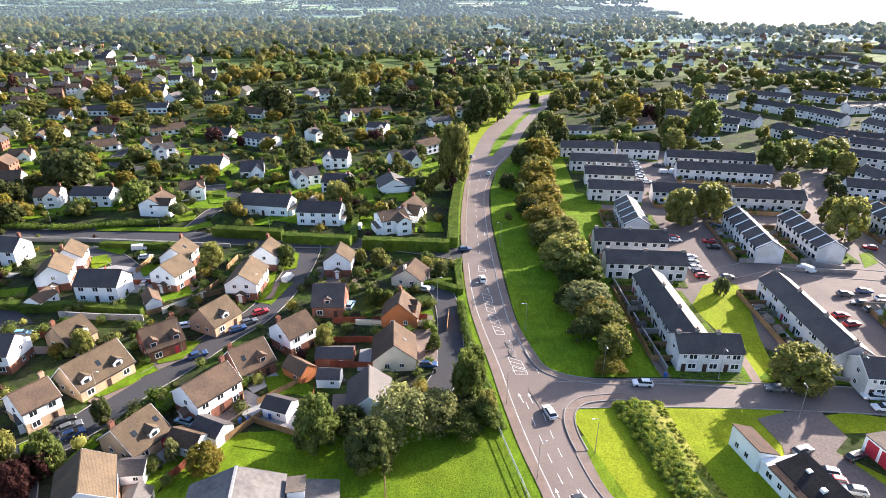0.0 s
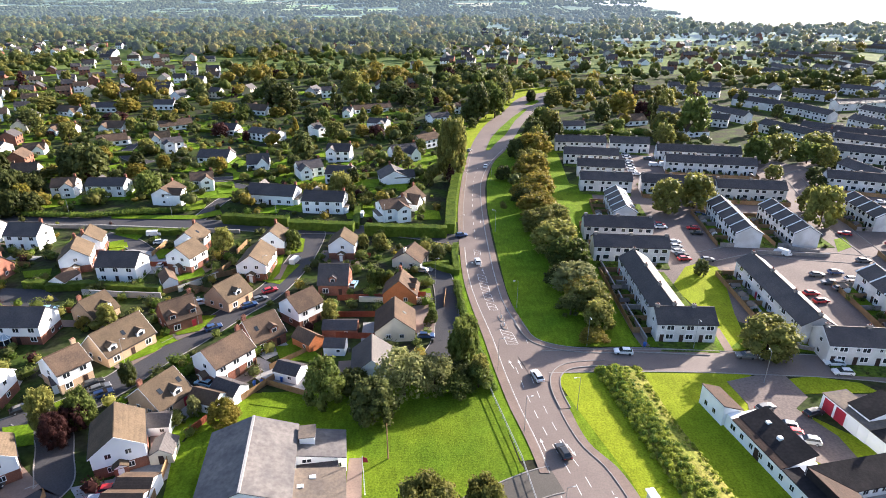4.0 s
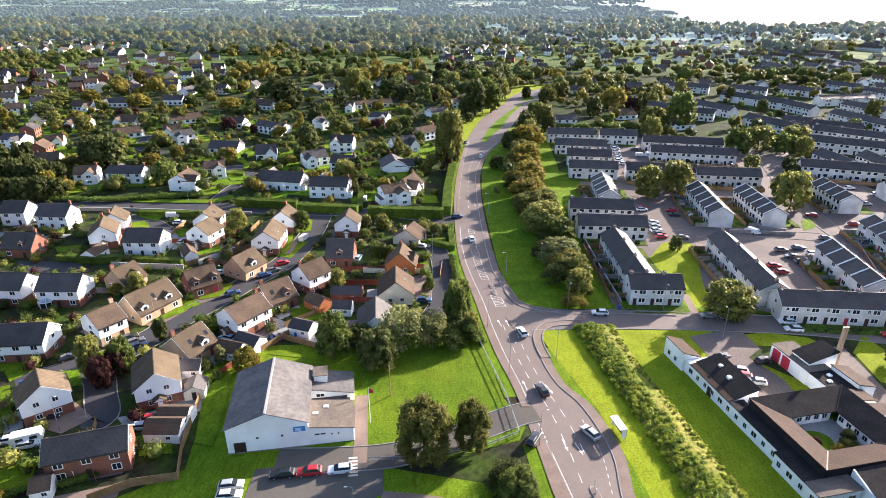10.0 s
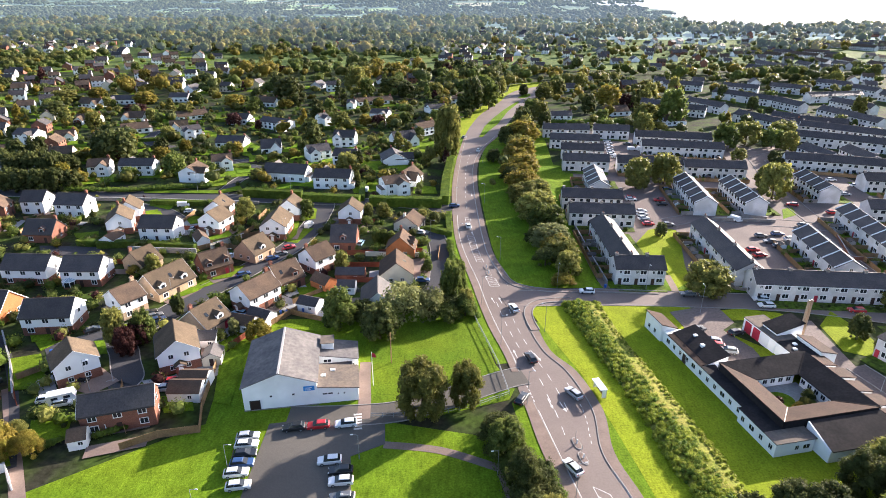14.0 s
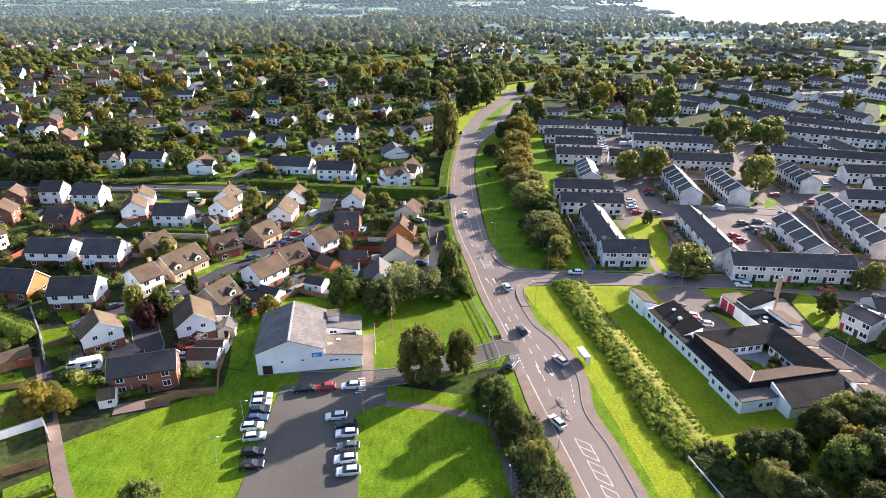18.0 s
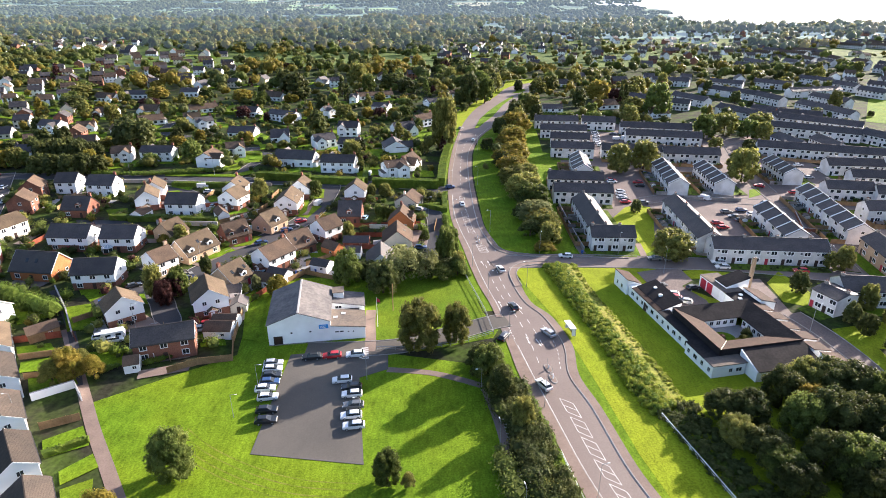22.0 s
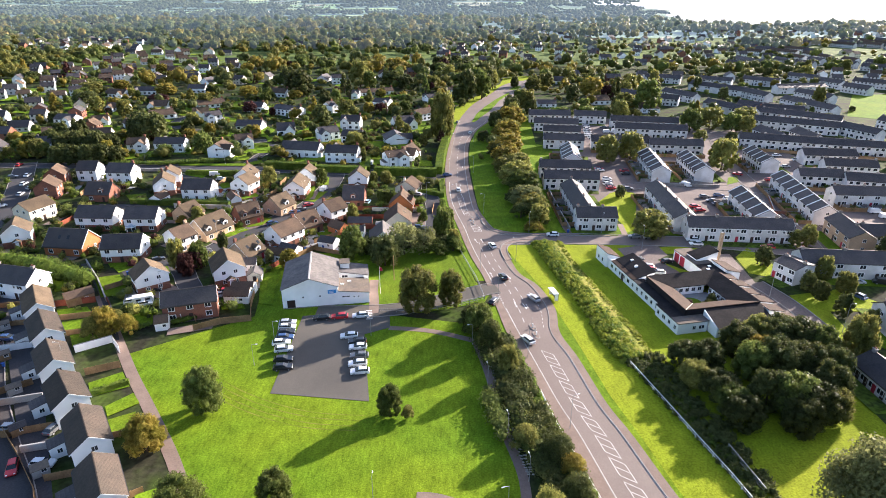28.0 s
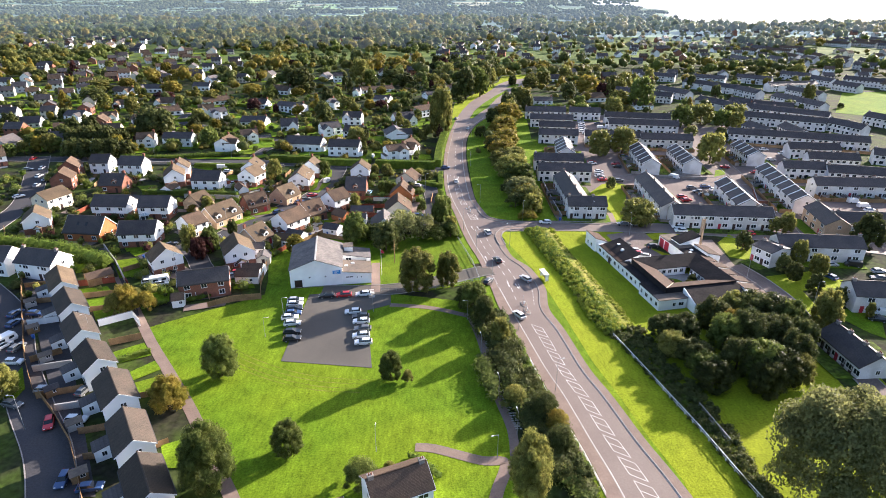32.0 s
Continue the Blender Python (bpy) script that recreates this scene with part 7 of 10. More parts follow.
sheet("terrace_garden", "small planted gardens along the terrace", "garden", [(107.9, 196.6), (104.8, 165.7), (110.6, 165.4), (113.7, 196.1)], 0.1996, GARDENBED)
house(120.4, 179.8, -94, 28.2, 8, 5.0, 7.4, PEBBLE, DARKROOF, units=5, near=False, verges=True, words="pale pebbledash terrace with dark roof", name="terrace", group="terraces")
sheet("terrace_garden", "small planted gardens along the terrace", "garden", [(117.0, 193.9), (115.3, 166.3), (111.1, 166.8), (112.7, 194.1)], 0.2002, GARDENBED)
sheet("terrace_garden", "small planted gardens along the terrace", "garden", [(125.4, 193.3), (123.7, 165.8), (129.5, 165.7), (131.2, 193.0)], 0.2008, GARDENBED)
house(67.1, 198.0, -96, 23.9, 8, 5.0, 7.4, PEBBLE, DARKROOF, units=4, near=False, verges=True, words="pale pebbledash terrace with dark roof", name="terrace", group="terraces")
sheet("terrace_garden", "small planted gardens along the terrace", "garden", [(64.1, 210.0), (61.8, 186.8), (57.5, 187.4), (59.8, 210.5)], 0.2014, GARDENBED)
sheet("terrace_garden", "small planted gardens along the terrace", "garden", [(72.5, 209.2), (70.1, 185.9), (75.9, 185.6), (78.2, 208.6)], 0.202, GARDENBED)
house(156.2, 191.1, -95, 22.9, 8, 5.0, 7.4, PEBBLE, DARKROOF, units=4, near=False, verges=True, words="pale pebbledash terrace with dark roof", name="terrace", group="terraces")
sheet("terrace_garden", "small planted gardens along the terrace", "garden", [(153.0, 202.6), (151.1, 180.2), (146.8, 180.8), (148.7, 203.0)], 0.2026, GARDENBED)
sheet("terrace_garden", "small planted gardens along the terrace", "garden", [(161.4, 201.9), (159.5, 179.5), (165.3, 179.2), (167.1, 201.4)], 0.2032, GARDENBED)
house(120.1, 123.6, -96, 27.8, 8, 5.0, 7.4, PEBBLE, DARKROOF, units=4, near=False, verges=True, words="pale pebbledash terrace with dark roof", name="terrace", group="terraces")
sheet("terrace_garden", "small planted gardens along the terrace", "garden", [(117.3, 137.6), (114.6, 110.5), (110.3, 111.2), (113.0, 138.0)], 0.2038, LUSH)
sheet("terrace_garden", "small planted gardens along the terrace", "garden", [(125.6, 136.8), (122.9, 109.7), (128.7, 109.4), (131.4, 136.2)], 0.2044, GARDENBED)
house(145.4, 136.6, -99, 45.0, 8, 5.0, 7.4, PEBBLE, DARKROOF, units=7, near=False, verges=True, words="pale pebbledash terrace with dark roof", name="terrace", group="terraces")
sheet("terrace_garden", "small planted gardens along the terrace", "garden", [(144.6, 159.0), (137.9, 115.5), (133.7, 116.6), (140.4, 159.7)], 0.205, LUSH)
sheet("terrace_garden", "small planted gardens along the terrace", "garden", [(152.9, 157.7), (146.2, 114.2), (152.0, 113.7), (158.6, 156.8)], 0.2056, GARDENBED)
house(140.4, 98.8, -99, 18.6, 8, 5.0, 7.4, TANWALL, DARKROOF, units=3, near=False, words="pale pebbledash terrace with dark roof", name="terrace", group="terraces")
sheet("terrace_garden", "small planted gardens along the terrace", "garden", [(137.6, 108.4), (134.8, 90.4), (130.6, 91.3), (133.4, 109.1)], 0.2062, LUSH)
sheet("terrace_garden", "small planted gardens along the terrace", "garden", [(145.9, 107.1), (143.1, 89.1), (148.8, 88.4), (151.7, 106.2)], 0.2068, GARDENBED)
house(107.2, 71.6, -68, 7.1, 8, 5.0, 6, PEBBLE, DARKROOF, units=2, near=False, words="pale pebbledash terrace with dark roof", name="terrace", group="terraces")
sheet("terrace_garden", "small planted gardens along the terrace", "garden", [(102.0, 73.2), (104.7, 66.8), (100.7, 65.2), (98.0, 71.6)], 0.2074, GARDENBED)
sheet("terrace_garden", "small planted gardens along the terrace", "garden", [(109.8, 76.4), (112.4, 70.0), (117.8, 72.3), (115.1, 78.6)], 0.208, GARDENBED)
house(99.5, 18.5, -87, 14.6, 8, 3, 5.5, PEBBLE, DARKROOF, units=6, near=False, words="pale pebbledash terrace with dark roof", name="terrace", group="terraces")
sheet("terrace_garden", "small planted gardens along the terrace", "garden", [(94.9, 25.4), (95.7, 11.2), (91.4, 11.0), (90.6, 25.2)], 0.2086, GARDENBED)
sheet("terrace_garden", "small planted gardens along the terrace", "garden", [(103.3, 25.9), (104.1, 11.6), (109.9, 12.1), (109.1, 26.2)], 0.2092, GARDENBED)


# ---- yards and planting round the eastern terraces ----
def yard(x, y, turn, l, d, units, side, seed):
    """Dividing fences and a few sheds behind a terrace."""
    r = random.Random(seed)
    m = pose(x, y, 0, 0, 0, turn)
    ob = thing("yard_fence", "weathered timber fences dividing the terrace yards", "fence", m, "yard fences")
    for i in range(units + 1):
        vx, a, b = -l / 2 + l * i / units, d / 2 + 0.1, d / 2 + r.choice((4.6, 5.4, 5.4))
        part("panel", Build().box(vx - 0.05, min(side * a, side * b), 0, vx + 0.05, max(side * a, side * b), 1.6).mesh("panel", TIMBER if r.random() < 0.6 else STONE), ob)
    part("panel", Build().box(-l / 2, side * (d / 2 + 5.4) - 0.05, 0, l / 2, side * (d / 2 + 5.4) + 0.05, 1.6).mesh("panel", TIMBER), ob)
    for i in range(units):
        if r.random() < 0.4:
            q = m @ Vector((-l / 2 + l * (i + 0.5) / units + r.uniform(-1.2, 1.2), side * (d / 2 + 4.0), 0))
            shed(round(q.x, 1), round(q.y, 1), turn + r.choice((0, 90)), 2.4, 1.9, 1.8, 2.3, r.choice((TIMBER, GREYWALL, WHITE)), r.choice((FLATROOF, DARKROOF)), "small garden shed in a terrace yard", "garden_shed", False)
        for k in range(r.choice((1, 2, 3))):
            q = m @ Vector((-l / 2 + l * (i + r.random()) / units, side * (d / 2 + r.uniform(1.5, 5.0)), 0))
            BUSHES.append((q.x, q.y, r.uniform(0.5, 1.3)))
        for k in range(2):
            q = m @ Vector((-l / 2 + l * (i + r.random()) / units, -side * (d / 2 + r.uniform(2.2, 3.8)), 0))
            BUSHES.append((q.x, q.y, r.uniform(0.35, 0.8)))


BUSHES = []
for i, (x, y, turn, l, d, units, side) in enumerate(((60.0, 175.7, -6, 22.6, 8, 4, 1), (59.5, 158.8, -5, 22.9, 8, 4, 1), (57.1, 130.6, -90, 34.3, 8, 6, -1), (90.4, 126.9, -92, 36.9, 8, 6, -1), (104.8, 102.8, -5, 34.2, 8, 6, 1),
        (97.9, 223.8, -9, 29.2, 8, 5, -1), (124.7, 217.0, -8, 26.3, 8, 4, -1), (189.5, 177.5, -11, 21.8, 8, 4, 1), (167.0, 162.1, -9, 17.6, 8, 3, -1), (188.6, 153.0, -16, 28.9, 8, 5, -1), (175.2, 136.7, -5, 35.0, 8, 6, -1),
        (102.2, 181.6, -96, 31.8, 8, 5, -1), (120.4, 179.8, -94, 28.2, 8, 5, -1), (67.1, 198.0, -96, 23.9, 8, 4, -1), (156.2, 191.1, -95, 22.9, 8, 4, -1), (120.1, 123.6, -96, 27.8, 8, 4, -1), (145.4, 136.6, -99, 45.0, 8, 7, -1),
        (123.9, 253.9, -12, 39.2, 8, 6, -1), (126.4, 274.6, -11, 39.1, 8, 6, -1), (196.4, 221.0, -19, 67.6, 8, 11, -1))):
    yard(x, y, turn, l, d, units, side, 300 + i)
for k, mat in enumerate((DARKLEAF, GREENLEAF, HEDGELEAF)):
    own = BUSHES[k::3]
    v, f = leaf_cloud(np.random.default_rng(90 + k), [(x, y, r * 0.7) for x, y, r in own], [r for x, y, r in own], len(own) * 70, 0.4, 0.85)
    tagged(new("yard_shrubs", mesh_of("yard_shrubs", v, f, mat)), "mixed shrubs in the terrace yards", "shrubs", kind="stuff")


# ---- detached houses north of the cross road ----
house(-154.4, 221.1, 14, 8.9, 9, 4.6, 7, WHITE, BROWNROOF, stacks=(1,), words="white detached house among gardens", near=False, )
house(-136.8, 221.4, 0, 15.5, 8, 4.8, 7, WHITE, DARKROOF, stacks=(1,), words="white detached house among gardens", near=False, )
house(-108.3, 212.2, 84, 10.1, 9, 4.6, 7, WHITE, BROWNROOF, stacks=(1,), words="white detached house among gardens", near=False, )
house(-101.5, 229.6, 20, 8.9, 9, 4.8, 7, WHITE, BROWNROOF, stacks=(1,), words="white detached house among gardens", near=False, )
house(-141.1, 293.0, 37, 9.9, 8, 5, 7, WHITE, DARKROOF, stacks=(1,), words="white detached house among gardens", near=False, )
house(-155.7, 312.2, 23, 10.1, 9, 3, 6, WHITE, TANROOF, stacks=(1,), words="white detached house among gardens", near=False, )
house(-179.9, 307.3, 32, 14.5, 10, 2.8, 5.5, WHITE, BROWNROOF, stacks=(1,), words="white detached house among gardens", near=False, )
house(-221.3, 334.0, 6, 13.6, 9, 2.8, 5.5, WHITE, BROWNROOF, stacks=(1,), words="white detached house among gardens", near=False, )
house(-194.8, 339.9, 0, 13.0, 11, 3, 6, WHITE, BROWNROOF, stacks=(1,), words="white detached house among gardens", near=False, )
house(-161.7, 346.3, 36, 18.7, 9, 2.8, 5.5, WHITE, BROWNROOF, stacks=(1,), words="white detached house among gardens", near=False, )
house(-209.3, 287.5, 21, 9.6, 9, 2.8, 5.5, WHITE, BROWNROOF, stacks=(1,), words="white detached house among gardens", near=False, )
house(-185.6, 277.4, 37, 3.5, 9, 3, 6, WHITE, BROWNROOF, stacks=(1,), words="white detached house among gardens", near=False, )
house(-111.3, 273.5, -4, 15.1, 9, 2.8, 5.5, WHITE, DARKROOF, stacks=(1,), words="white detached house among gardens", near=False, )
house(-125.5, 333.2, -7, 12.7, 9, 3.5, 6, WHITE, DARKROOF, stacks=(1,), words="white detached house among gardens", near=False, )
house(-233.0, 402.8, 0, 18.2, 9, 3.5, 6, WHITE, DARKROOF, stacks=(1,), words="white detached house among gardens", near=False, )
house(-249.7, 389.6, -19, 18.1, 9, 3, 6, WHITE, BROWNROOF, stacks=(1,), words="white detached house among gardens", near=False, )
house(-195.0, 410.7, 0, 13.9, 8, 4, 6.5, WHITE, DARKROOF, stacks=(1,), words="white detached house among gardens", near=False, )
house(-66.6, 212.7, -10, 19.4, 9, 4, 7, WHITE, DARKROOF, stacks=(1,), words="white detached house among gardens", near=False, )
house(-44.3, 202.5, -5, 15.6, 9, 5, 7.5, WHITE, DARKROOF, stacks=(1,), words="white detached house among gardens", near=False, )
house(-18.2, 194.7, 24, 9.8, 9, 5, 7, WHITE, BROWNROOF, stacks=(1,), words="white detached house among gardens", near=False, )
house(-12.6, 207.4, 67, 11.1, 9, 3, 6.5, WHITE, BROWNROOF, stacks=(1,), words="white detached house among gardens", near=False, )
house(-50.4, 275.4, -5, 11.5, 8, 5.2, 8, WHITE, DARKROOF, stacks=(1,), words="white detached house among gardens", near=False, )
house(-60.3, 248.5, 28, 11.2, 9, 4.5, 7, WHITE, DARKROOF, stacks=(1,), words="white detached house among gardens", near=False, )
house(-44.5, 239.1, -9, 10.8, 9, 4.6, 7, WHITE, DARKROOF, stacks=(1,), words="white detached house among gardens", near=False, )
house(-21.5, 240.1, 103, 11.8, 12, 3, 6, WHITE, DARKROOF, stacks=(1,), words="white detached house among gardens", near=False, )
house(-19.3, 278.3, 25, 13.0, 10, 3.5, 7, WHITE, DARKROOF, stacks=(1,), words="white detached house among gardens", near=False, )
house(-8.5, 302.2, 45, 14.1, 9, 4.6, 7, WHITE, BROWNROOF, stacks=(1,), words="white detached house among gardens", near=False, )
house(-86.8, 261.4, 11, 9.9, 9, 3, 6.5, WHITE, DARKROOF, stacks=(1,), words="white detached house among gardens", near=False, )
house(-98.1, 316.8, -28, 20.5, 9, 4.5, 6.5, WHITE, DARKROOF, stacks=(1,), words="white detached house among gardens", near=False, )
house(-48.4, 401.1, 23, 26.7, 9, 2.8, 5, WHITE, BROWNROOF, stacks=(1,), words="white detached house among gardens", near=False, )
house(-89.0, 461.8, 15, 10.6, 9, 5.5, 8, WHITE, DARKROOF, stacks=(1,), words="white detached house among gardens", near=False, )
house(-38.4, 347.8, -16, 11.7, 9, 4, 6, WHITE, DARKROOF, stacks=(1,), words="white detached house among gardens", near=False, )
house(-124.8, 392.8, -20, 17.7, 9, 3.5, 6.5, WHITE, BROWNROOF, stacks=(1,), words="white detached house among gardens", near=False, )
house(-1.8, 360.3, 25, 12.4, 9, 5, 7, WHITE, DARKROOF, stacks=(1,), words="white detached house among gardens", near=False, )
house(7.9, 396.6, 0, 9.7, 9, 5, 6, WHITE, BROWNROOF, stacks=(1,), words="white detached house among gardens", near=False, )
house(-72.9, 328.5, 49, 5.8, 7, 5, 7, WHITE, DARKROOF, stacks=(1,), words="white detached house among gardens", near=False, )
house(-62.5, 384.7, 0, 5.5, 9, 4, 6, WHITE, DARKROOF, stacks=(1,), words="white detached house among gardens", near=False, )
house(-182.1, 216.8, 23, 9.0, 9, 4.6, 7, WHITE, DARKROOF, stacks=(1,), words="white detached house among gardens", near=False, )
house(-214.8, 248.1, 26, 9.9, 9, 4.6, 7, WHITE, BROWNROOF, stacks=(1,), words="white detached house among gardens", near=False, )
house(-227.5, 284.4, -10, 12.9, 9, 4.6, 7, WHITE, DARKROOF, stacks=(1,), words="white detached house among gardens", near=False, )
house(212.0, 320.3, -28, 14.5, 9, 3.5, 6, WHITE, DARKROOF, stacks=(1,), words="white detached house among gardens", near=False, )
house(77.3, 335.2, 0, 12.8, 8, 5, 7, WHITE, DARKROOF, stacks=(1,), words="white detached house among gardens", near=False, )
house(119.8, 361.1, 15, 13.5, 12, 3, 6, WHITE, BROWNROOF, stacks=(1,), words="white detached house among gardens", near=False, )
house(146.3, 331.0, 0, 12.7, 12, 3, 6, WHITE, BROWNROOF, stacks=(1,), words="white detached house among gardens", near=False, )


# ---- trees ----
tree(-42.7, 12.2, 10.4, 8.4, "round", "green", True)
tree(-5.6, 11.0, 7.0, 5.6, "round", "green", True)
tree(-1.9, 10.1, 3.5, 2.7, "shrub", "olive", True)
tree(-22.6, -11.2, 6.9, 6.6, "round", "green", True)
tree(-49.4, 0.9, 7.6, 7.8, "round", "autumn", True)
tree(-34.1, -19.1, 13.2, 10.2, "round", "green", True)
tree(-85.9, 5.5, 7.1, 7.1, "round", "olive", True)
tree(-77.1, 40.5, 7.9, 7.2, "round", "autumn", True)
tree(-79.3, 38.1, 7.5, 5.1, "shrub", "olive", True)
tree(-1.5, 52.8, 12.8, 11.7, "round", "olive", True)
tree(7.2, 55.3, 10.8, 7.6, "round", "olive", True)
tree(-23.3, 85.7, 11.0, 9.5, "round", "green", True)
tree(-12.7, 80.6, 10.3, 10.3, "round", "dark", True)
tree(-7.4, 88.9, 10.9, 11.4, "willow", "pale", True)
tree(-1.1, 90.2, 9.2, 8.6, "willow", "pale", True)
tree(-18.3, 90.2, 5.7, 7.2, "round", "dark", True)
tree(4.8, 97.4, 13.2, 6.9, "round", "green", True)
tree(8.3, 91.6, 6.6, 6.4, "shrub", "green", True)
tree(3.2, 88.9, 5.7, 8.5, "shrub", "green", True)
tree(59.2, 28.4, 6.1, 7.8, "round", "dark", True)
tree(63.5, 26.6, 7.1, 8.8, "round", "dark", True)
tree(58.9, 21.0, 5.9, 7.5, "round", "olive", True)
tree(62.2, 16.8, 6.4, 9.0, "round", "dark", True)
tree(62.8, 12.1, 6.2, 8.0, "round", "green", True)
tree(63.0, 8.0, 6.6, 8.7, "round", "dark", True)
tree(73.2, 32.3, 8.3, 9.2, "round", "dark", True)
tree(79.8, 36.2, 7.8, 8.9, "round", "olive", True)
tree(84.1, 35.4, 8.9, 11.3, "round", "dark", True)
tree(87.8, 32.7, 9.3, 10.9, "round", "dark", True)
tree(90.5, 29.6, 9.2, 8.7, "round", "green", True)
tree(89.2, 22.6, 8.9, 7.8, "round", "dark", True)
tree(71.4, 22.4, 9.6, 8.3, "round", "green", True)
tree(75.6, 27.3, 8.4, 6.7, "round", "autumn", True)
tree(77.7, 23.5, 10.1, 11.0, "round", "dark", True)
tree(82.5, 22.4, 9.6, 10.4, "round", "dark", True)
tree(83.7, 14.8, 9.4, 8.7, "round", "dark", True)
tree(70.6, 13.6, 8.8, 8.6, "round", "dark", True)
tree(74.7, 11.4, 9.5, 10.7, "round", "green", True)
tree(78.1, 9.3, 9.0, 10.0, "round", "dark", True)
tree(82.0, 9.6, 7.5, 6.7, "round", "olive", True)
tree(73.3, 6.3, 8.2, 8.2, "round", "dark", True)
tree(69.0, -22.2, 22.4, 17.9, "willow", "pale", True)
tree(80.9, -19.1, 19.0, 11.6, "round", "dark", True)
tree(103.2, 80.6, 6.9, 5.5, "round", "dark", True)
tree(104.9, 74.0, 5.8, 4.6, "round", "dark", True)
tree(116.0, 71.0, 7.8, 5.6, "round", "olive", True)
tree(107.3, 63.8, 6.1, 4.7, "round", "dark", True)
tree(107.7, 58.6, 6.2, 4.9, "round", "dark", True)
tree(116.7, 61.9, 7.0, 6.0, "round", "olive", True)
tree(108.8, 50.2, 6.5, 5.0, "round", "dark", True)
tree(110.8, 42.6, 6.3, 4.2, "round", "dark", True)
tree(99.3, 29.9, 11.8, 8.1, "round", "olive", True)
tree(144.0, 82.0, 12.2, 11.1, "round", "dark", True)
tree(115.3, 36.7, 5.0, 2.3, "tall", "olive", True)
tree(122.4, 95.7, 5.7, 7.1, "round", "olive", True)
tree(125.9, 96.7, 7.4, 5.9, "round", "olive", True)
tree(75.9, 104.0, 9.6, 13.6, "round", "olive", True)
tree(46.3, 281.0, 12.5, 19.9, "round", "autumn", True)
tree(40.8, 246.4, 10.8, 18.2, "round", "autumn", True)
tree(38.6, 218.1, 10.1, 16.8, "round", "autumn", True)
tree(35.6, 194.4, 9.3, 16.8, "round", "autumn", True)
tree(39.7, 183.6, 8.6, 13.7, "round", "olive", True)
tree(34.9, 180.3, 8.4, 15.8, "round", "olive", True)
tree(36.7, 162.5, 10.6, 17.2, "round", "olive", True)
tree(38.6, 150.9, 10.0, 14.9, "round", "green", True)
tree(37.8, 136.6, 7.9, 15.7, "round", "pale", True)
tree(39.4, 126.4, 7.4, 12.7, "round", "olive", True)
tree(39.6, 115.1, 7.9, 8.4, "round", "olive", True)
tree(36.9, 109.6, 3.7, 7.8, "shrub", "autumn", True)
tree(33.8, 139.0, 7.1, 9.1, "shrub", "dark", True)
tree(32.3, 206.8, 8.6, 9.7, "shrub", "dark", True)
tree(48.3, 290.4, 8.1, 17.0, "round", "autumn", True)
tree(42.7, 263.6, 8.3, 17.2, "round", "olive", True)
tree(37.9, 240.1, 8.7, 16.8, "round", "autumn", True)
tree(34.9, 211.7, 8.6, 15.5, "round", "autumn", True)
tree(38.7, 198.7, 6.9, 12.2, "round", "autumn", True)
tree(36.3, 177.5, 7.0, 13.0, "round", "olive", True)
tree(39.7, 166.5, 6.7, 12.3, "round", "green", True)
tree(38.6, 151.2, 6.3, 13.0, "round", "olive", True)
tree(38.6, 130.2, 6.9, 11.5, "round", "autumn", True)
tree(40.1, 119.3, 6.1, 8.1, "round", "olive", True)
tree(66.6, 438.6, 8.9, 7.4, "round", "dark", True)
tree(34.0, 122.3, 6.6, 8.2, "shrub", "dark", True)
tree(5.1, 242.4, 28.0, 13.6, "tall", "olive", True)
tree(1.9, 244.0, 22.1, 8.3, "tall", "olive", True)
tree(-74.9, 77.6, 10.5, 5.9, "round", "olive", True)
tree(-69.2, 79.6, 8.8, 6.4, "round", "green", True)
tree(-69.9, 78.3, 6.9, 5.9, "round", "purple", True)
tree(-66.1, 91.8, 6.4, 3.8, "tall", "dark", True)
tree(-83.8, 116.7, 6.5, 5.3, "round", "olive", True)
tree(-70.3, 163.7, 8.3, 7.3, "round", "olive", True)
tree(-47.8, 163.7, 7.4, 5.9, "round", "green", True)
tree(-41.8, 79.6, 6.0, 6.6, "round", "autumn", True)
tree(-48.6, 82.3, 4.8, 3.1, "round", "pale", True)
tree(-89.0, 115.5, 3.8, 4.5, "shrub", "autumn", True)
tree(-51.2, 79.6, 3.9, 4.0, "shrub", "green", True)
tree(-19.5, 138.1, 5.6, 3.3, "tall", "green", True)
tree(-16.9, 138.1, 5.6, 3.3, "tall", "green", True)
tree(-14.5, 138.1, 5.3, 3.0, "tall", "green", True)
tree(-27.6, 116.7, 7.7, 4.5, "tall", "olive", True)
tree(-25.0, 164.5, 5.7, 3.8, "round", "olive", True)
tree(-19.8, 164.5, 5.7, 5.9, "round", "olive", True)
tree(-24.7, 154.8, 4.6, 5.0, "shrub", "green", True)
tree(-5.0, 161.3, 4.9, 4.5, "shrub", "olive", True)
tree(-0.7, 156.7, 5.5, 5.0, "shrub", "dark", True)
tree(-1.9, 118.4, 4.4, 3.2, "round", "green", True)
tree(-3.2, 116.7, 3.1, 2.4, "shrub", "green", True)
tree(6.1, 102.9, 11.3, 6.7, "round", "green", True)
tree(8.5, 93.0, 7.5, 4.9, "round", "olive", True)
tree(4.0, 93.8, 5.5, 7.9, "shrub", "dark", True)
tree(12.9, 44.4, 7.3, 8.3, "shrub", "dark", True)
tree(13.8, 40.9, 8.5, 7.8, "round", "green", True)
tree(16.1, 33.8, 9.5, 6.3, "shrub", "dark", True)
tree(19.3, 24.4, 7.8, 5.2, "round", "olive", True)
tree(20.3, 1.8, 5.6, 5.8, "shrub", "olive", True)
tree(19.9, -22.8, 13.7, 8.0, "tall", "olive", True)
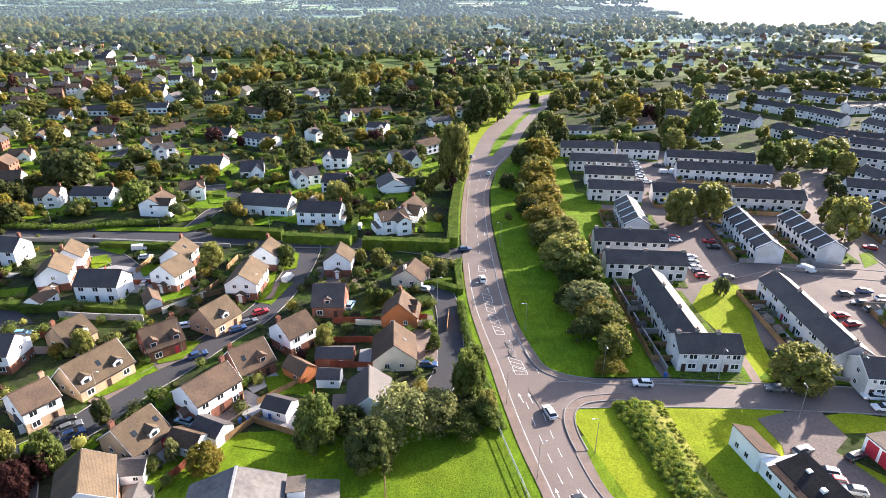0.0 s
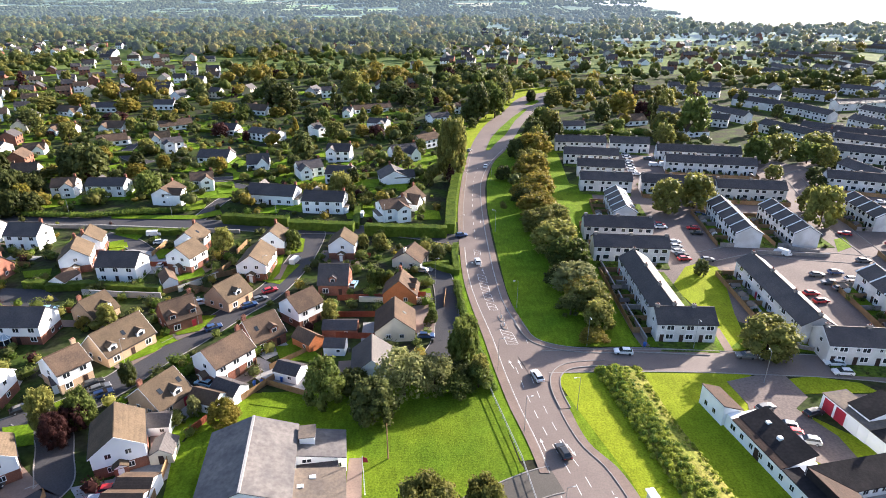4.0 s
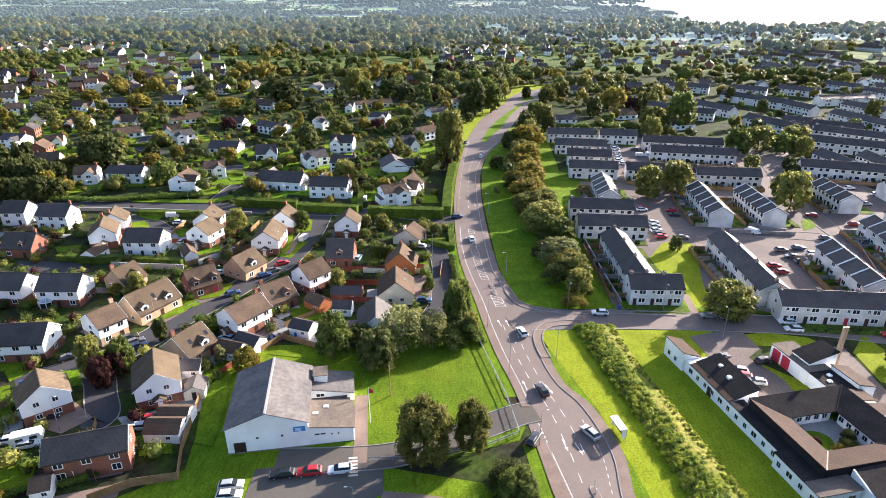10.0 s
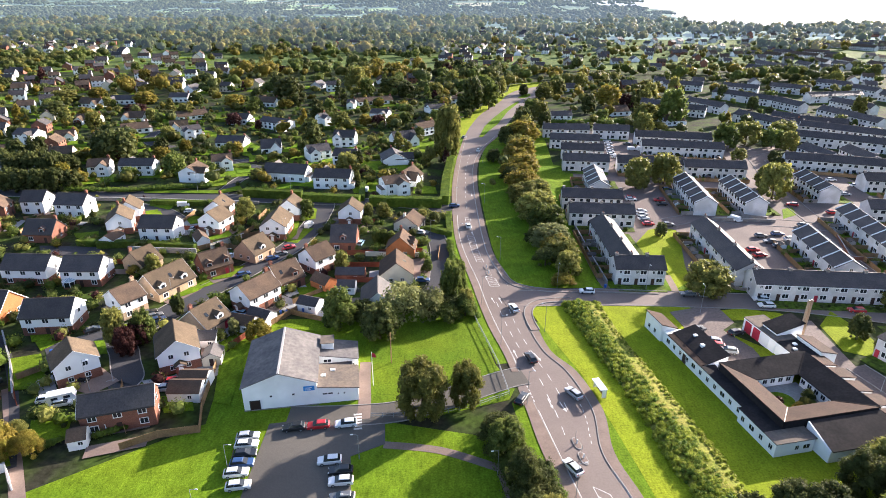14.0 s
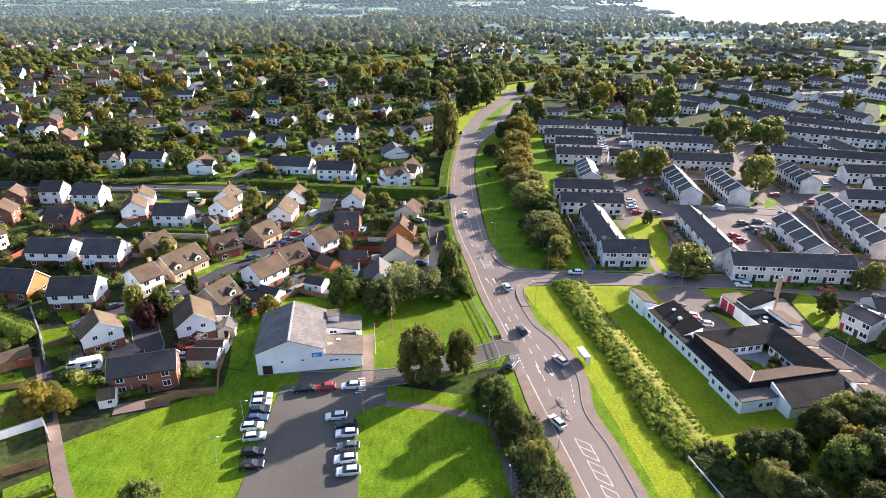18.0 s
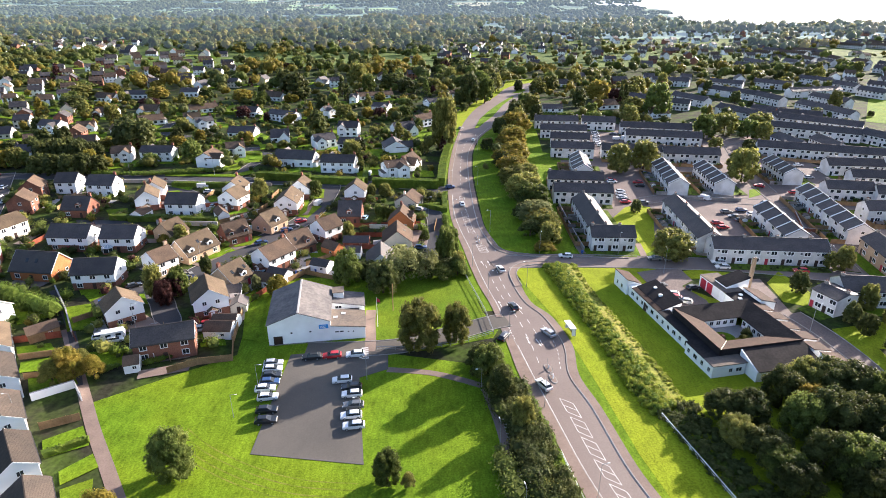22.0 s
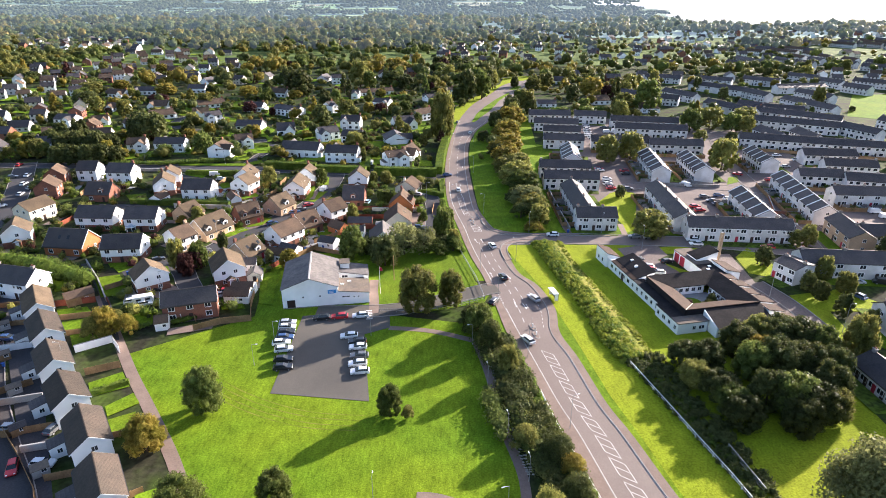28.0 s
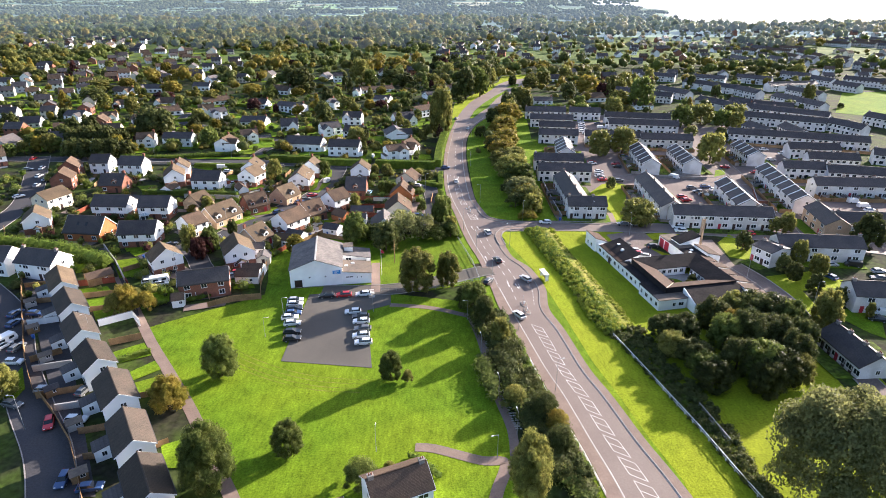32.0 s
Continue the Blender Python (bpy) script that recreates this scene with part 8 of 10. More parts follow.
tree(27.7, -4.9, 4.7, 5.5, "shrub", "autumn", True)
tree(25.5, -1.7, 6.8, 6.7, "shrub", "dark", True)
tree(27.2, -11.0, 6.5, 6.2, "shrub", "dark", True)
tree(-8.2, -19.1, 6.3, 6.8, "shrub", "green", True)
tree(-3.5, -17.2, 3.8, 3.0, "shrub", "olive", True)
tree(-71.1, 74.1, 7.5, 5.7, "round", "purple", True)
tree(-56.9, 86.2, 5.6, 5.6, "round", "autumn", True)
tree(-72.2, 41.1, 6.4, 5.0, "shrub", "autumn", True)
tree(-77.1, 45.3, 5.2, 4.2, "shrub", "olive", True)
tree(23.2, 368.3, 24.7, 16.2, "tall", "dark", False)
tree(32.2, 393.0, 21.8, 15.0, "tall", "green", False)
tree(41.6, 414.7, 18.0, 11.8, "tall", "dark", False)
tree(34.7, 378.5, 19.8, 14.4, "tall", "green", False)
tree(47.1, 429.6, 15.8, 10.6, "tall", "olive", False)
tree(49.8, 308.7, 14.7, 13.8, "round", "dark", False)
tree(62.3, 329.2, 15.1, 14.6, "round", "olive", False)
tree(61.2, 352.3, 12.4, 13.5, "round", "green", False)
tree(63.2, 311.2, 12.1, 9.1, "round", "dark", False)
tree(67.3, 443.3, 8.6, 8.4, "round", "dark", False)
tree(80.8, 425.3, 10.6, 16.1, "round", "olive", False)
tree(93.5, 438.6, 12.5, 14.1, "round", "olive", False)
tree(101.7, 365.0, 13.4, 11.2, "round", "dark", False)
tree(123.0, 396.8, 15.1, 21.1, "round", "autumn", False)
tree(132.4, 368.3, 14.6, 7.7, "cone", "dark", False)
tree(136.4, 371.6, 14.7, 7.1, "cone", "dark", False)
tree(155.9, 404.6, 15.8, 11.5, "round", "olive", False)
tree(132.1, 337.5, 12.0, 18.2, "round", "olive", False)
tree(120.2, 304.0, 12.5, 13.6, "round", "olive", False)
tree(84.8, 198.7, 13.9, 12.6, "round", "olive", False)
tree(98.4, 204.5, 14.3, 14.6, "round", "olive", False)
tree(145.0, 329.2, 22.5, 19.1, "round", "green", False)
tree(77.2, 145.4, 5.6, 4.7, "round", "dark", False)
tree(135.5, 185.1, 15.9, 13.8, "round", "olive", False)
tree(138.9, 198.7, 10.3, 9.0, "round", "olive", False)
tree(167.2, 275.9, 13.4, 16.8, "round", "olive", False)
tree(151.5, 266.4, 14.4, 14.2, "round", "green", False)
tree(177.6, 268.2, 10.8, 12.7, "round", "green", False)
tree(182.4, 260.9, 11.0, 10.3, "round", "olive", False)
tree(196.2, 292.6, 9.5, 20.0, "round", "olive", False)
tree(148.0, 242.4, 6.8, 8.7, "round", "olive", False)
tree(164.7, 240.1, 6.2, 7.2, "round", "dark", False)
tree(160.3, 229.0, 6.0, 7.8, "round", "dark", False)
tree(187.5, 260.9, 5.3, 6.2, "round", "dark", False)
tree(-154.6, 240.1, 17.8, 19.2, "round", "dark", False)
tree(-164.1, 244.0, 14.9, 14.6, "round", "dark", False)
tree(-164.9, 270.1, 8.1, 9.1, "round", "autumn", False)
tree(-67.7, 270.1, 15.3, 12.8, "tall", "dark", False)
tree(-109.5, 398.7, 20.3, 26.5, "round", "dark", False)
tree(-66.1, 440.9, 22.9, 20.8, "round", "olive", False)
tree(-150.6, 285.1, 8.5, 9.5, "round", "olive", False)
tree(-129.5, 256.5, 7.8, 7.1, "round", "autumn", False)
tree(-119.3, 218.7, 10.8, 11.1, "round", "green", False)
tree(-135.1, 209.2, 6.7, 9.4, "round", "green", False)
tree(-175.1, 244.0, 5.0, 12.2, "round", "olive", False)
tree(-171.4, 222.1, 7.0, 11.2, "round", "olive", False)
tree(-162.9, 206.2, 9.9, 8.4, "round", "autumn", False)
tree(-102.8, 256.5, 6.5, 6.1, "round", "autumn", False)
tree(-106.6, 256.5, 6.5, 6.1, "round", "olive", False)
tree(-38.8, 236.3, 7.4, 6.6, "round", "dark", False)
tree(-60.1, 320.0, 10.2, 12.4, "round", "olive", False)
tree(-27.6, 320.0, 7.8, 10.5, "round", "autumn", False)
tree(-37.3, 323.9, 7.5, 9.4, "round", "purple", False)
tree(-45.5, 326.5, 7.0, 9.5, "round", "autumn", False)
tree(-87.4, 240.1, 4.2, 4.8, "shrub", "olive", False)
tree(-127.5, 326.5, 7.9, 10.7, "round", "purple", False)
tree(-184.9, 340.4, 8.2, 7.9, "round", "olive", False)
tree(-165.1, 347.7, 10.0, 13.4, "round", "olive", False)
tree(-209.2, 368.3, 6.0, 17.6, "round", "purple", False)
tree(-280.5, 408.5, 9.5, 23.2, "round", "olive", False)
tree(-261.3, 418.8, 9.7, 15.9, "round", "autumn", False)
tree(-247.2, 340.4, 13.0, 19.7, "round", "dark", False)
tree(-215.6, 398.7, 9.3, 18.9, "round", "autumn", False)
tree(-147.9, 389.3, 9.1, 17.0, "round", "autumn", False)
tree(-109.9, 385.6, 6.2, 12.5, "round", "autumn", False)
tree(-74.5, 363.3, 10.3, 8.3, "tall", "green", False)
tree(-83.2, 363.3, 10.3, 7.0, "tall", "dark", False)
tree(-75.2, 408.5, 15.1, 11.6, "cone", "dark", False)
tree(-68.2, 389.3, 12.7, 8.9, "cone", "dark", False)
tree(-40.1, 452.8, 12.4, 21.3, "round", "dark", False)
tree(-26.0, 429.6, 11.9, 16.2, "round", "dark", False)
tree(-3.7, 429.6, 11.9, 16.2, "round", "olive", False)
tree(-17.4, 418.8, 9.7, 7.9, "cone", "dark", False)
tree(18.7, 347.7, 6.7, 6.7, "round", "dark", False)
tree(-205.2, 224.5, 9, 9, "round", "dark", False)
tree(-196.5, 222.1, 11, 10, "round", "dark", False)
tree(-187.3, 219.7, 12, 11, "round", "dark", False)
tree(-180.2, 219.7, 12, 11, "round", "dark", False)
tree(-173.0, 219.7, 11, 10, "round", "dark", False)
tree(-169.8, 224.5, 9, 9, "round", "dark", False)
tree(-221.7, 237.3, 6, 8, "round", "dark", False)
tree(-231.1, 237.3, 5, 8, "round", "dark", False)
tree(-195.0, 239.9, 13, 11, "round", "dark", False)
tree(-205.1, 239.9, 12, 10, "round", "dark", False)
tree(-180.6, 195.7, 10, 10, "round", "dark", False)
tree(-172.5, 194.2, 10, 10, "round", "dark", False)
tree(-164.4, 192.7, 11, 10, "round", "dark", False)
tree(-159.1, 195.7, 11, 10, "round", "dark", False)
tree(-154.0, 198.0, 9, 9, "round", "dark", False)
tree(-187.6, 211.8, 11, 11, "round", "dark", False)
tree(-179.9, 213.5, 12, 11, "round", "dark", False)
tree(-172.0, 215.3, 12, 11, "round", "dark", False)
tree(-165.4, 217.0, 10, 10, "round", "dark", False)
tree(-203.7, 228.0, 10, 11, "round", "dark", False)


# ---- hedges ----
clipped_hedge([(-26.1, 177.5), (-11.8, 176.1), (2.0, 175.2)], 3.2, 4.0, "tall clipped hedge along the road", None, 3)
clipped_hedge([(-78.8, 188.6), (-66.5, 186.6), (-54.5, 185.1)], 3.2, 3.6, "clipped green hedge along the road", None, 4)
clipped_hedge([(-53.5, 183.1), (-42.3, 181.7), (-30.4, 180.3)], 3, 3.2, "dense dark hedge along the road", None, 5)
clipped_hedge([(3.2, 177.5), (4.0, 203.3), (6.7, 240.1)], 3.6, 4.0, "sunlit hedge beside the main road", None, 6)
clipped_hedge([(-2.3, 151.2), (4.9, 146.1), (4.4, 160.5), (4.9, 166.5)], 2, 1.8, "clipped hedge at the close", None, 7)
hedge([(4.7, 139.6), (5.4, 128.0), (6.4, 117.9)], 2.2, 2, "green hedge beside the main road", None, 8)
hedge([(7.9, 113.3), (9.7, 102.9), (11.0, 90.6)], 1.6, 1.4, "scrubby green hedge along the roadside", None, 9)
hedge([(6.5, 118.9), (8.9, 100.9), (11.7, 89.5)], 2, 1.6, "green hedge beside the main road", None, 10)
clipped_hedge([(-30.1, 182.2), (-31.6, 200.4), (-31.8, 209.2)], 2.4, 2.6, "clipped green hedge beside the drive", None, 11)
clipped_hedge([(-110.9, 136.0), (-98.1, 137.2), (-78.0, 134.2)], 2.6, 2.2, "dense green hedge between gardens", None, 12)
clipped_hedge([(-118.3, 138.1), (-111.7, 137.2)], 2.6, 2.2, "dense green hedge between gardens", None, 13)
clipped_hedge([(-112.4, 178.4), (-99.0, 177.5), (-86.0, 177.5)], 2.2, 2, "clipped green hedge above the road", None, 14)
hedge([(-157.2, 194.9), (-130.2, 193.3), (-118.0, 196.5), (-95.3, 200.4)], 3, 2.2, "hedge and scrub along the road", None, 15)
hedge([(-147.7, 85.7), (-127.8, 81.0), (-111.8, 75.7), (-95.7, 67.0)], 4.6, 4.2, "broad tall green hedgerow by the terrace", None, 16)
clipped_hedge([(-13.8, 153.0), (-5.5, 151.2), (2.6, 153.0)], 1.6, 1.4, "low clipped hedge round a garden", None, 17)
hedge([(-73.6, 41.7), (-68.4, 45.4)], 1.6, 1.4, "brown beech hedge round a garden", None, 18)
hedge([(-63.2, 45.7), (-58.2, 48.9)], 1.6, 1.6, "brown beech hedge round a garden", None, 19)
clipped_hedge([(-68.7, 17.1), (-63.8, 20.5), (-62.4, 21.2)], 1.2, 1.3, "clipped green hedge between gardens", None, 20)
clipped_hedge([(-179.8, 280.0), (-157.6, 285.1), (-140.4, 290.4)], 2.2, 1.8, "clipped green hedge between gardens", None, 21)
clipped_hedge([(-146.5, 326.5), (-167.3, 323.9), (-184.4, 326.5)], 2.2, 1.8, "clipped green hedge between gardens", None, 22)
clipped_hedge([(-3.5, 253.9), (-23.4, 250.5), (-39.9, 244.0)], 2.2, 1.8, "clipped green hedge between gardens", None, 23)
clipped_hedge([(-73.8, 285.1), (-89.2, 290.4), (-107.0, 301.6)], 2.2, 1.8, "clipped green hedge between gardens", None, 24)
clipped_hedge([(-83.8, 244.0), (-73.7, 252.2), (-68.2, 260.9)], 2.2, 1.8, "clipped green hedge between gardens", None, 25)
clipped_hedge([(-59.4, 244.0), (-54.0, 253.9), (-50.1, 260.9)], 2, 1.8, "clipped green hedge between gardens", None, 26)
hedge([(70.3, 329.2), (94.1, 329.2), (120.5, 331.9)], 4, 3.5, "tall dark hedge row", None, 27)
clipped_hedge([(-117.9, 244.0), (-142.2, 244.0), (-148.1, 232.6)], 2.2, 1.8, "clipped green hedge between gardens", None, 28)
clipped_hedge([(-43.5, 311.2), (-57.0, 320.0), (-68.2, 313.6)], 2.2, 1.8, "clipped green hedge between gardens", None, 29)
clipped_hedge([(-45.0, 380.3), (-64.0, 363.3), (-81.6, 347.7)], 3, 2.2, "clipped green hedge between gardens", None, 30)
hedge([(4.9, -17.2), (1.3, -13.2), (-0.8, -12.2)], 1.4, 1.2, "low dark hedge round a garden", None, 31)
clipped_hedge([(-88.5, 229.0), (-106.0, 232.6), (-111.5, 229.0)], 2.2, 1.6, "clipped green hedge between gardens", None, 32)
clipped_hedge([(-114.9, 326.5), (-129.9, 333.3), (-145.6, 340.4)], 2.2, 1.8, "clipped green hedge between gardens", None, 33)
clipped_hedge([(-14.7, 347.7), (-28.4, 352.3)], 2.2, 1.6, "clipped green hedge between gardens", None, 34)
hedge([(14.3, 17.8), (16.8, 1.8)], 4, 2.6, "dense dark shrubs between path and road", GREENLEAF, 80, ragged=0.5, leaf=0.4)
hedge([(18.2, 17.8), (20.7, 5.5)], 4, 2.8, "dense dark shrubs between path and road", DARKLEAF, 81, ragged=0.5, leaf=0.4)
hedge([(20.7, 5.5), (23.9, -4.9)], 4.5, 2.6, "dense dark shrubs between path and road", GREENLEAF, 82, ragged=0.5, leaf=0.4)
hedge([(23.9, -4.9), (27.2, -16.6)], 4.5, 2.4, "dense dark shrubs between path and road", DARKLEAF, 83, ragged=0.5, leaf=0.4)
hedge([(27.2, -16.6), (29.7, -25.1)], 4, 2, "dense dark shrubs between path and road", GREENLEAF, 84, ragged=0.5, leaf=0.4)
hedge([(17.8, 29.9), (20.9, 13.4)], 4, 2.8, "dense dark shrubs between path and road", DARKLEAF, 85, ragged=0.5, leaf=0.4)
hedge([(16.9, 27.3), (19.1, 13.4)], 3.6, 2.4, "dense dark shrubs between path and road", DARKLEAF, 200, ragged=0.55, leaf=0.4, dense=12.0)
hedge([(19.2, 14.5), (21.0, 2.7)], 3.6, 2.2, "dense dark shrubs between path and road", GREENLEAF, 201, ragged=0.55, leaf=0.4, dense=12.0)
hedge([(20.9, 13.4), (23.2, 1.8)], 3.6, 2.0, "dense dark shrubs between path and road", OLIVELEAF, 202, ragged=0.55, leaf=0.4, dense=12.0)
hedge([(21.7, -0.8), (24.8, -9.6)], 3.6, 2.4, "dense dark shrubs between path and road", DARKLEAF, 203, ragged=0.55, leaf=0.4, dense=12.0)
hedge([(24.9, -1.7), (27.4, -9.6)], 3.2, 1.6, "dense dark shrubs between path and road", GREENLEAF, 204, ragged=0.55, leaf=0.4, dense=12.0)
hedge([(26.1, -11.0), (28.4, -20.4)], 3.6, 2.0, "dense dark shrubs between path and road", OLIVELEAF, 205, ragged=0.55, leaf=0.4, dense=12.0)
hedge([(28.4, -15.2), (30.7, -22.8)], 3, 1.6, "dense dark shrubs between path and road", DARKLEAF, 206, ragged=0.55, leaf=0.4, dense=12.0)
hedge([(14.0, 38.1), (16.5, 27.3)], 3.6, 2.6, "dense dark shrubs between path and road", GREENLEAF, 207, ragged=0.55, leaf=0.4, dense=12.0)
hedge([(12.5, 48.9), (14.7, 37.3), (16.5, 27.4)], 4, 2.6, "dense dark shrubs by the junction", DARKLEAF, 90, ragged=0.5, leaf=0.4)


# ---- the overgrown bank between the verge and the school ----
def between(left, right, n):
    """n stations across a strip with the given edges."""
    a, b = smooth([Vector(p) for p in left], 12), smooth([Vector(p) for p in right], 12)
    return [(a[round(i * (len(a) - 1) / (n - 1))], b[round(i * (len(b) - 1) / (n - 1))]) for i in range(n)]


def mound(left, right, high, mat, name, words):
    """A ridge of earth over a strip."""
    rows, b = between(left, right, 30), Build()
    for p, q in rows:
        for k in range(9):
            f = k / 8
            c = p.lerp(q, f)
            b.v.append((c.x, c.y, 0.03 + high * math.sin(math.pi * f) ** 0.8))
    b.f = [(j * 9 + i, j * 9 + i + 1, j * 9 + 10 + i, j * 9 + 9 + i) for j in range(len(rows) - 1) for i in range(8)]
    return tagged(new(name, b.mesh(name, mat)), words, "bank", kind="structure")


def scrub(left, right, high, base, count, clumps, mat, seed, words, leaf=0.3, low=0.35, top=0.95):
    """Brambles and tall weeds over a strip, too dense to count."""
    rng = np.random.default_rng(seed)
    rows, centres, radii = between(left, right, 60), [], []
    for i in range(clumps):
        j, f = rng.integers(0, len(rows) - 1), rng.random()
        c = rows[j][0].lerp(rows[j + 1][0], rng.random()).lerp(rows[j][1].lerp(rows[j + 1][1], 0.5), f)
        r = rng.uniform(low, top)
        centres.append((c.x, c.y, base * math.sin(math.pi * f) ** 0.8 + r * 0.5 * high))
        radii.append(r)
    v, f = leaf_cloud(rng, centres, radii, count, leaf, high)
    tagged(new("bank_scrub", mesh_of("bank_scrub", v, f, mat)), words, "scrub", kind="stuff")


BANK_L = [(35.0, 97.5), (36.4, 88.0), (38.0, 78.2), (41.0, 60.5), (43.0, 47.0), (43.6, 38.0), (46.2, 28.5)]
BANK_R = [(45.0, 98.4), (45.8, 87.0), (47.2, 76.4), (49.6, 63.0), (52.0, 49.0), (53.2, 42.0), (54.0, 32.0)]
mound(BANK_L, BANK_R, 1.0, ROUGHGRASS, "bank", "rough sunlit earth bank beside the verge")
BANK_M = [(p[0] * 0.3 + q[0] * 0.7, p[1] * 0.3 + q[1] * 0.7) for p, q in zip(BANK_L, BANK_R)]
scrub([(c[0] - 0.5, c[1]) for c in BANK_L], BANK_M, 0.8, 0.9, 36000, 1300, BANKLEAF, 60, "sunlit bramble and tall weeds on the bank", 0.24, 0.2, 0.75)
scrub(BANK_L, BANK_M, 1.0, 0.9, 16000, 460, HEDGELEAF, 61, "green bramble and nettles on the bank", 0.26, 0.3, 0.7)
scrub(BANK_M, BANK_R, 0.7, 0.7, 9000, 500, BANKLEAF, 62, "dry tall grass on the slope of the bank", 0.22, 0.15, 0.4)
scrub([(46.2, 30), (49.6, 18), (53.2, 3.6), (55.8, -7), (58.6, -22), (62, -36)], [(55.5, 32), (57.5, 20), (60.0, 7), (61.0, -3), (61.6, -20), (65, -34)], 0.9, 0.3, 20000, 620, DARKLEAF, 63, "dark bramble scrub below the fence", 0.34, 0.4, 1.0)
scrub([(46.6, 29), (50.0, 17), (53.6, 3.0), (56.2, -7), (59.0, -22), (62.4, -36)], [(52.5, 30), (54.5, 18), (57.0, 5), (59.0, -5), (61.0, -20), (64, -34)], 0.8, 0.3, 7000, 260, HEDGELEAF, 64, "green weeds along the fence", 0.3, 0.3, 0.7)
scrub([(15.5, 38), (17.6, 27), (18.8, 15), (20.4, 4), (22.4, -6), (24.6, -18)], [(21.0, 38), (23.2, 27), (25.0, 15), (27.0, 4), (29.2, -6), (31.4, -18)], 1.5, 0.3, 30000, 620, DARKLEAF, 65, "dense dark scrub between path and road", 0.3, 0.5, 1.3)
# lighter leaves on the right edge paint the sunlit rim of the dark scrub
scrub([(20.0, 38), (22.0, 27), (23.6, 15), (25.6, 4), (27.6, -6), (29.8, -18)], [(21.6, 38), (23.9, 27), (25.7, 15), (27.7, 4), (29.9, -6), (32.0, -18)], 1.1, 0.3, 9000, 260, HEDGELEAF, 66, "lighter scrub leaves for the sunlit edge by the roadside rail", 0.28, 0.4, 0.9)


# ---- garden walls and fences ----
fence([(-99.5, 54.7), (-89.1, 57.5)], 1.8, REDFENCE, "red stained garden fence", "fence")
fence([(-93.2, 47.9), (-85.3, 49.9)], 1.6, TIMBER, "dark timber garden fence", "fence")
fence([(-87.2, 40.5), (-76.9, 42.3)], 1.6, TIMBER, "dark timber garden fence", "fence")
fence([(-73.7, 24.3), (-67.4, 27.3)], 1.8, TIMBER, "orange timber garden fence", "fence")
fence([(-58.1, 4.3), (-53.9, 5.5)], 1.4, TIMBER, "timber fence between two gardens", "fence")
fence([(-48.5, -11.0), (-45.5, -8.8)], 1.4, TIMBER, "timber fence between two gardens", "fence")
fence([(-88.1, 17.3), (-82.9, 21.0)], 1.7, TIMBER, "weathered timber yard fence", "fence")
fence([(-78.6, 4.3), (-70.1, 7.0)], 1.7, TIMBER, "brown timber yard fence", "fence")
fence([(-78.8, 5.5), (-72.0, -0.8), (-64.0, -8.8), (-57.3, -17.9), (-53.0, -24.0)], 1.7, TIMBER, "brown timber fence along the street", "fence")
fence([(-113.1, 54.0), (-105.3, 55.7)], 1.6, TIMBER, "dark timber fence between yards", "fence")
fence([(-107.5, 44.1), (-100.1, 45.7)], 1.6, TIMBER, "dark timber fence between yards", "fence")
fence([(-129.2, 77.4), (-107.5, 44.1), (-89.7, 17.8), (-79.9, 5.5)], 1.6, TIMBER, "timber fence behind the yards", "fence")
fence([(-63.7, -6.5), (-58.6, -4.9)], 1.6, TIMBER, "dark timber fence between yards", "fence")
fence([(-59.0, -13.2), (-54.1, -11.8)], 1.6, TIMBER, "dark timber fence between yards", "fence")
fence([(-77.0, 133.6), (-72.6, 137.2), (-62.3, 133.6)], 1.6, TIMBER, "timber fence between two gardens", "fence")
fence([(-38.3, 93.0), (-27.2, 88.2)], 1.5, TIMBER, "brown timber fence beside the garden", "fence")
fence([(-56.9, 42.5), (-51.4, 46.0), (-44.1, 47.5), (-46.3, 54.7), (-49.2, 74.1)], 1.8, TIMBER, "weathered timber fence along the park", "fence")
fence([(-13.5, 129.4), (-2.0, 128.6)], 1.6, REDFENCE, "red stained timber garden fence", "fence")
fence([(-25.3, 111.1), (-15.7, 110.6)], 1.7, REDFENCE, "red stained timber garden fence", "fence")
wall_run([(-81.0, 33.1), (-74.5, 37.6), (-70.6, 33.1)], 1.9, 0.25, WHITE, "white rendered garden wall")
wall_run([(-98.9, 33.1), (-92.3, 35.3)], 1.8, 0.25, WHITE, "white rendered yard wall")
wall_run([(-85.3, 13.8), (-77.7, 16.0)], 1.6, 0.25, GREYWALL, "grey wall between terrace yards")
wall_run([(-72.2, 0.4), (-64.4, 2.5)], 1.6, 0.25, GREYWALL, "grey wall between terrace yards")
wall_run([(-113.2, 77.4), (-105.3, 75.3), (-97.4, 67.0)], 1.6, 0.25, STONE, "curved stone garden wall")
wall_run([(-105.2, 82.0), (-94.6, 69.0), (-86.4, 57.5)], 1.6, 0.25, STONE, "stone wall along the alley")
wall_run([(-99.4, 133.1), (-87.9, 131.9), (-76.7, 131.3)], 1.7, 0.25, GREYWALL, "pale grey garden wall")
wall_run([(-73.4, 134.8), (-69.1, 139.6), (-65.4, 144.4)], 1.8, 0.25, CREAM, "pale rendered garden wall")
wall_run([(-22.1, 129.4), (-12.0, 128.8), (-2.0, 128.6)], 1.5, 0.25, CREAM, "pale rendered wall round a garden")
wall_run([(101.4, 161.0), (123.3, 158.4)], 1.2, 0.25, STONE, "low grey wall along the court")
wall_run([(186.6, 208.5), (193.6, 224.5)], 1.2, 0.25, STONE, "low grey wall along the court")
wall_run([(49.3, 153.0), (49.2, 128.0), (49.6, 108.9)], 1.5, 0.25, STONE, "garden wall along the path")
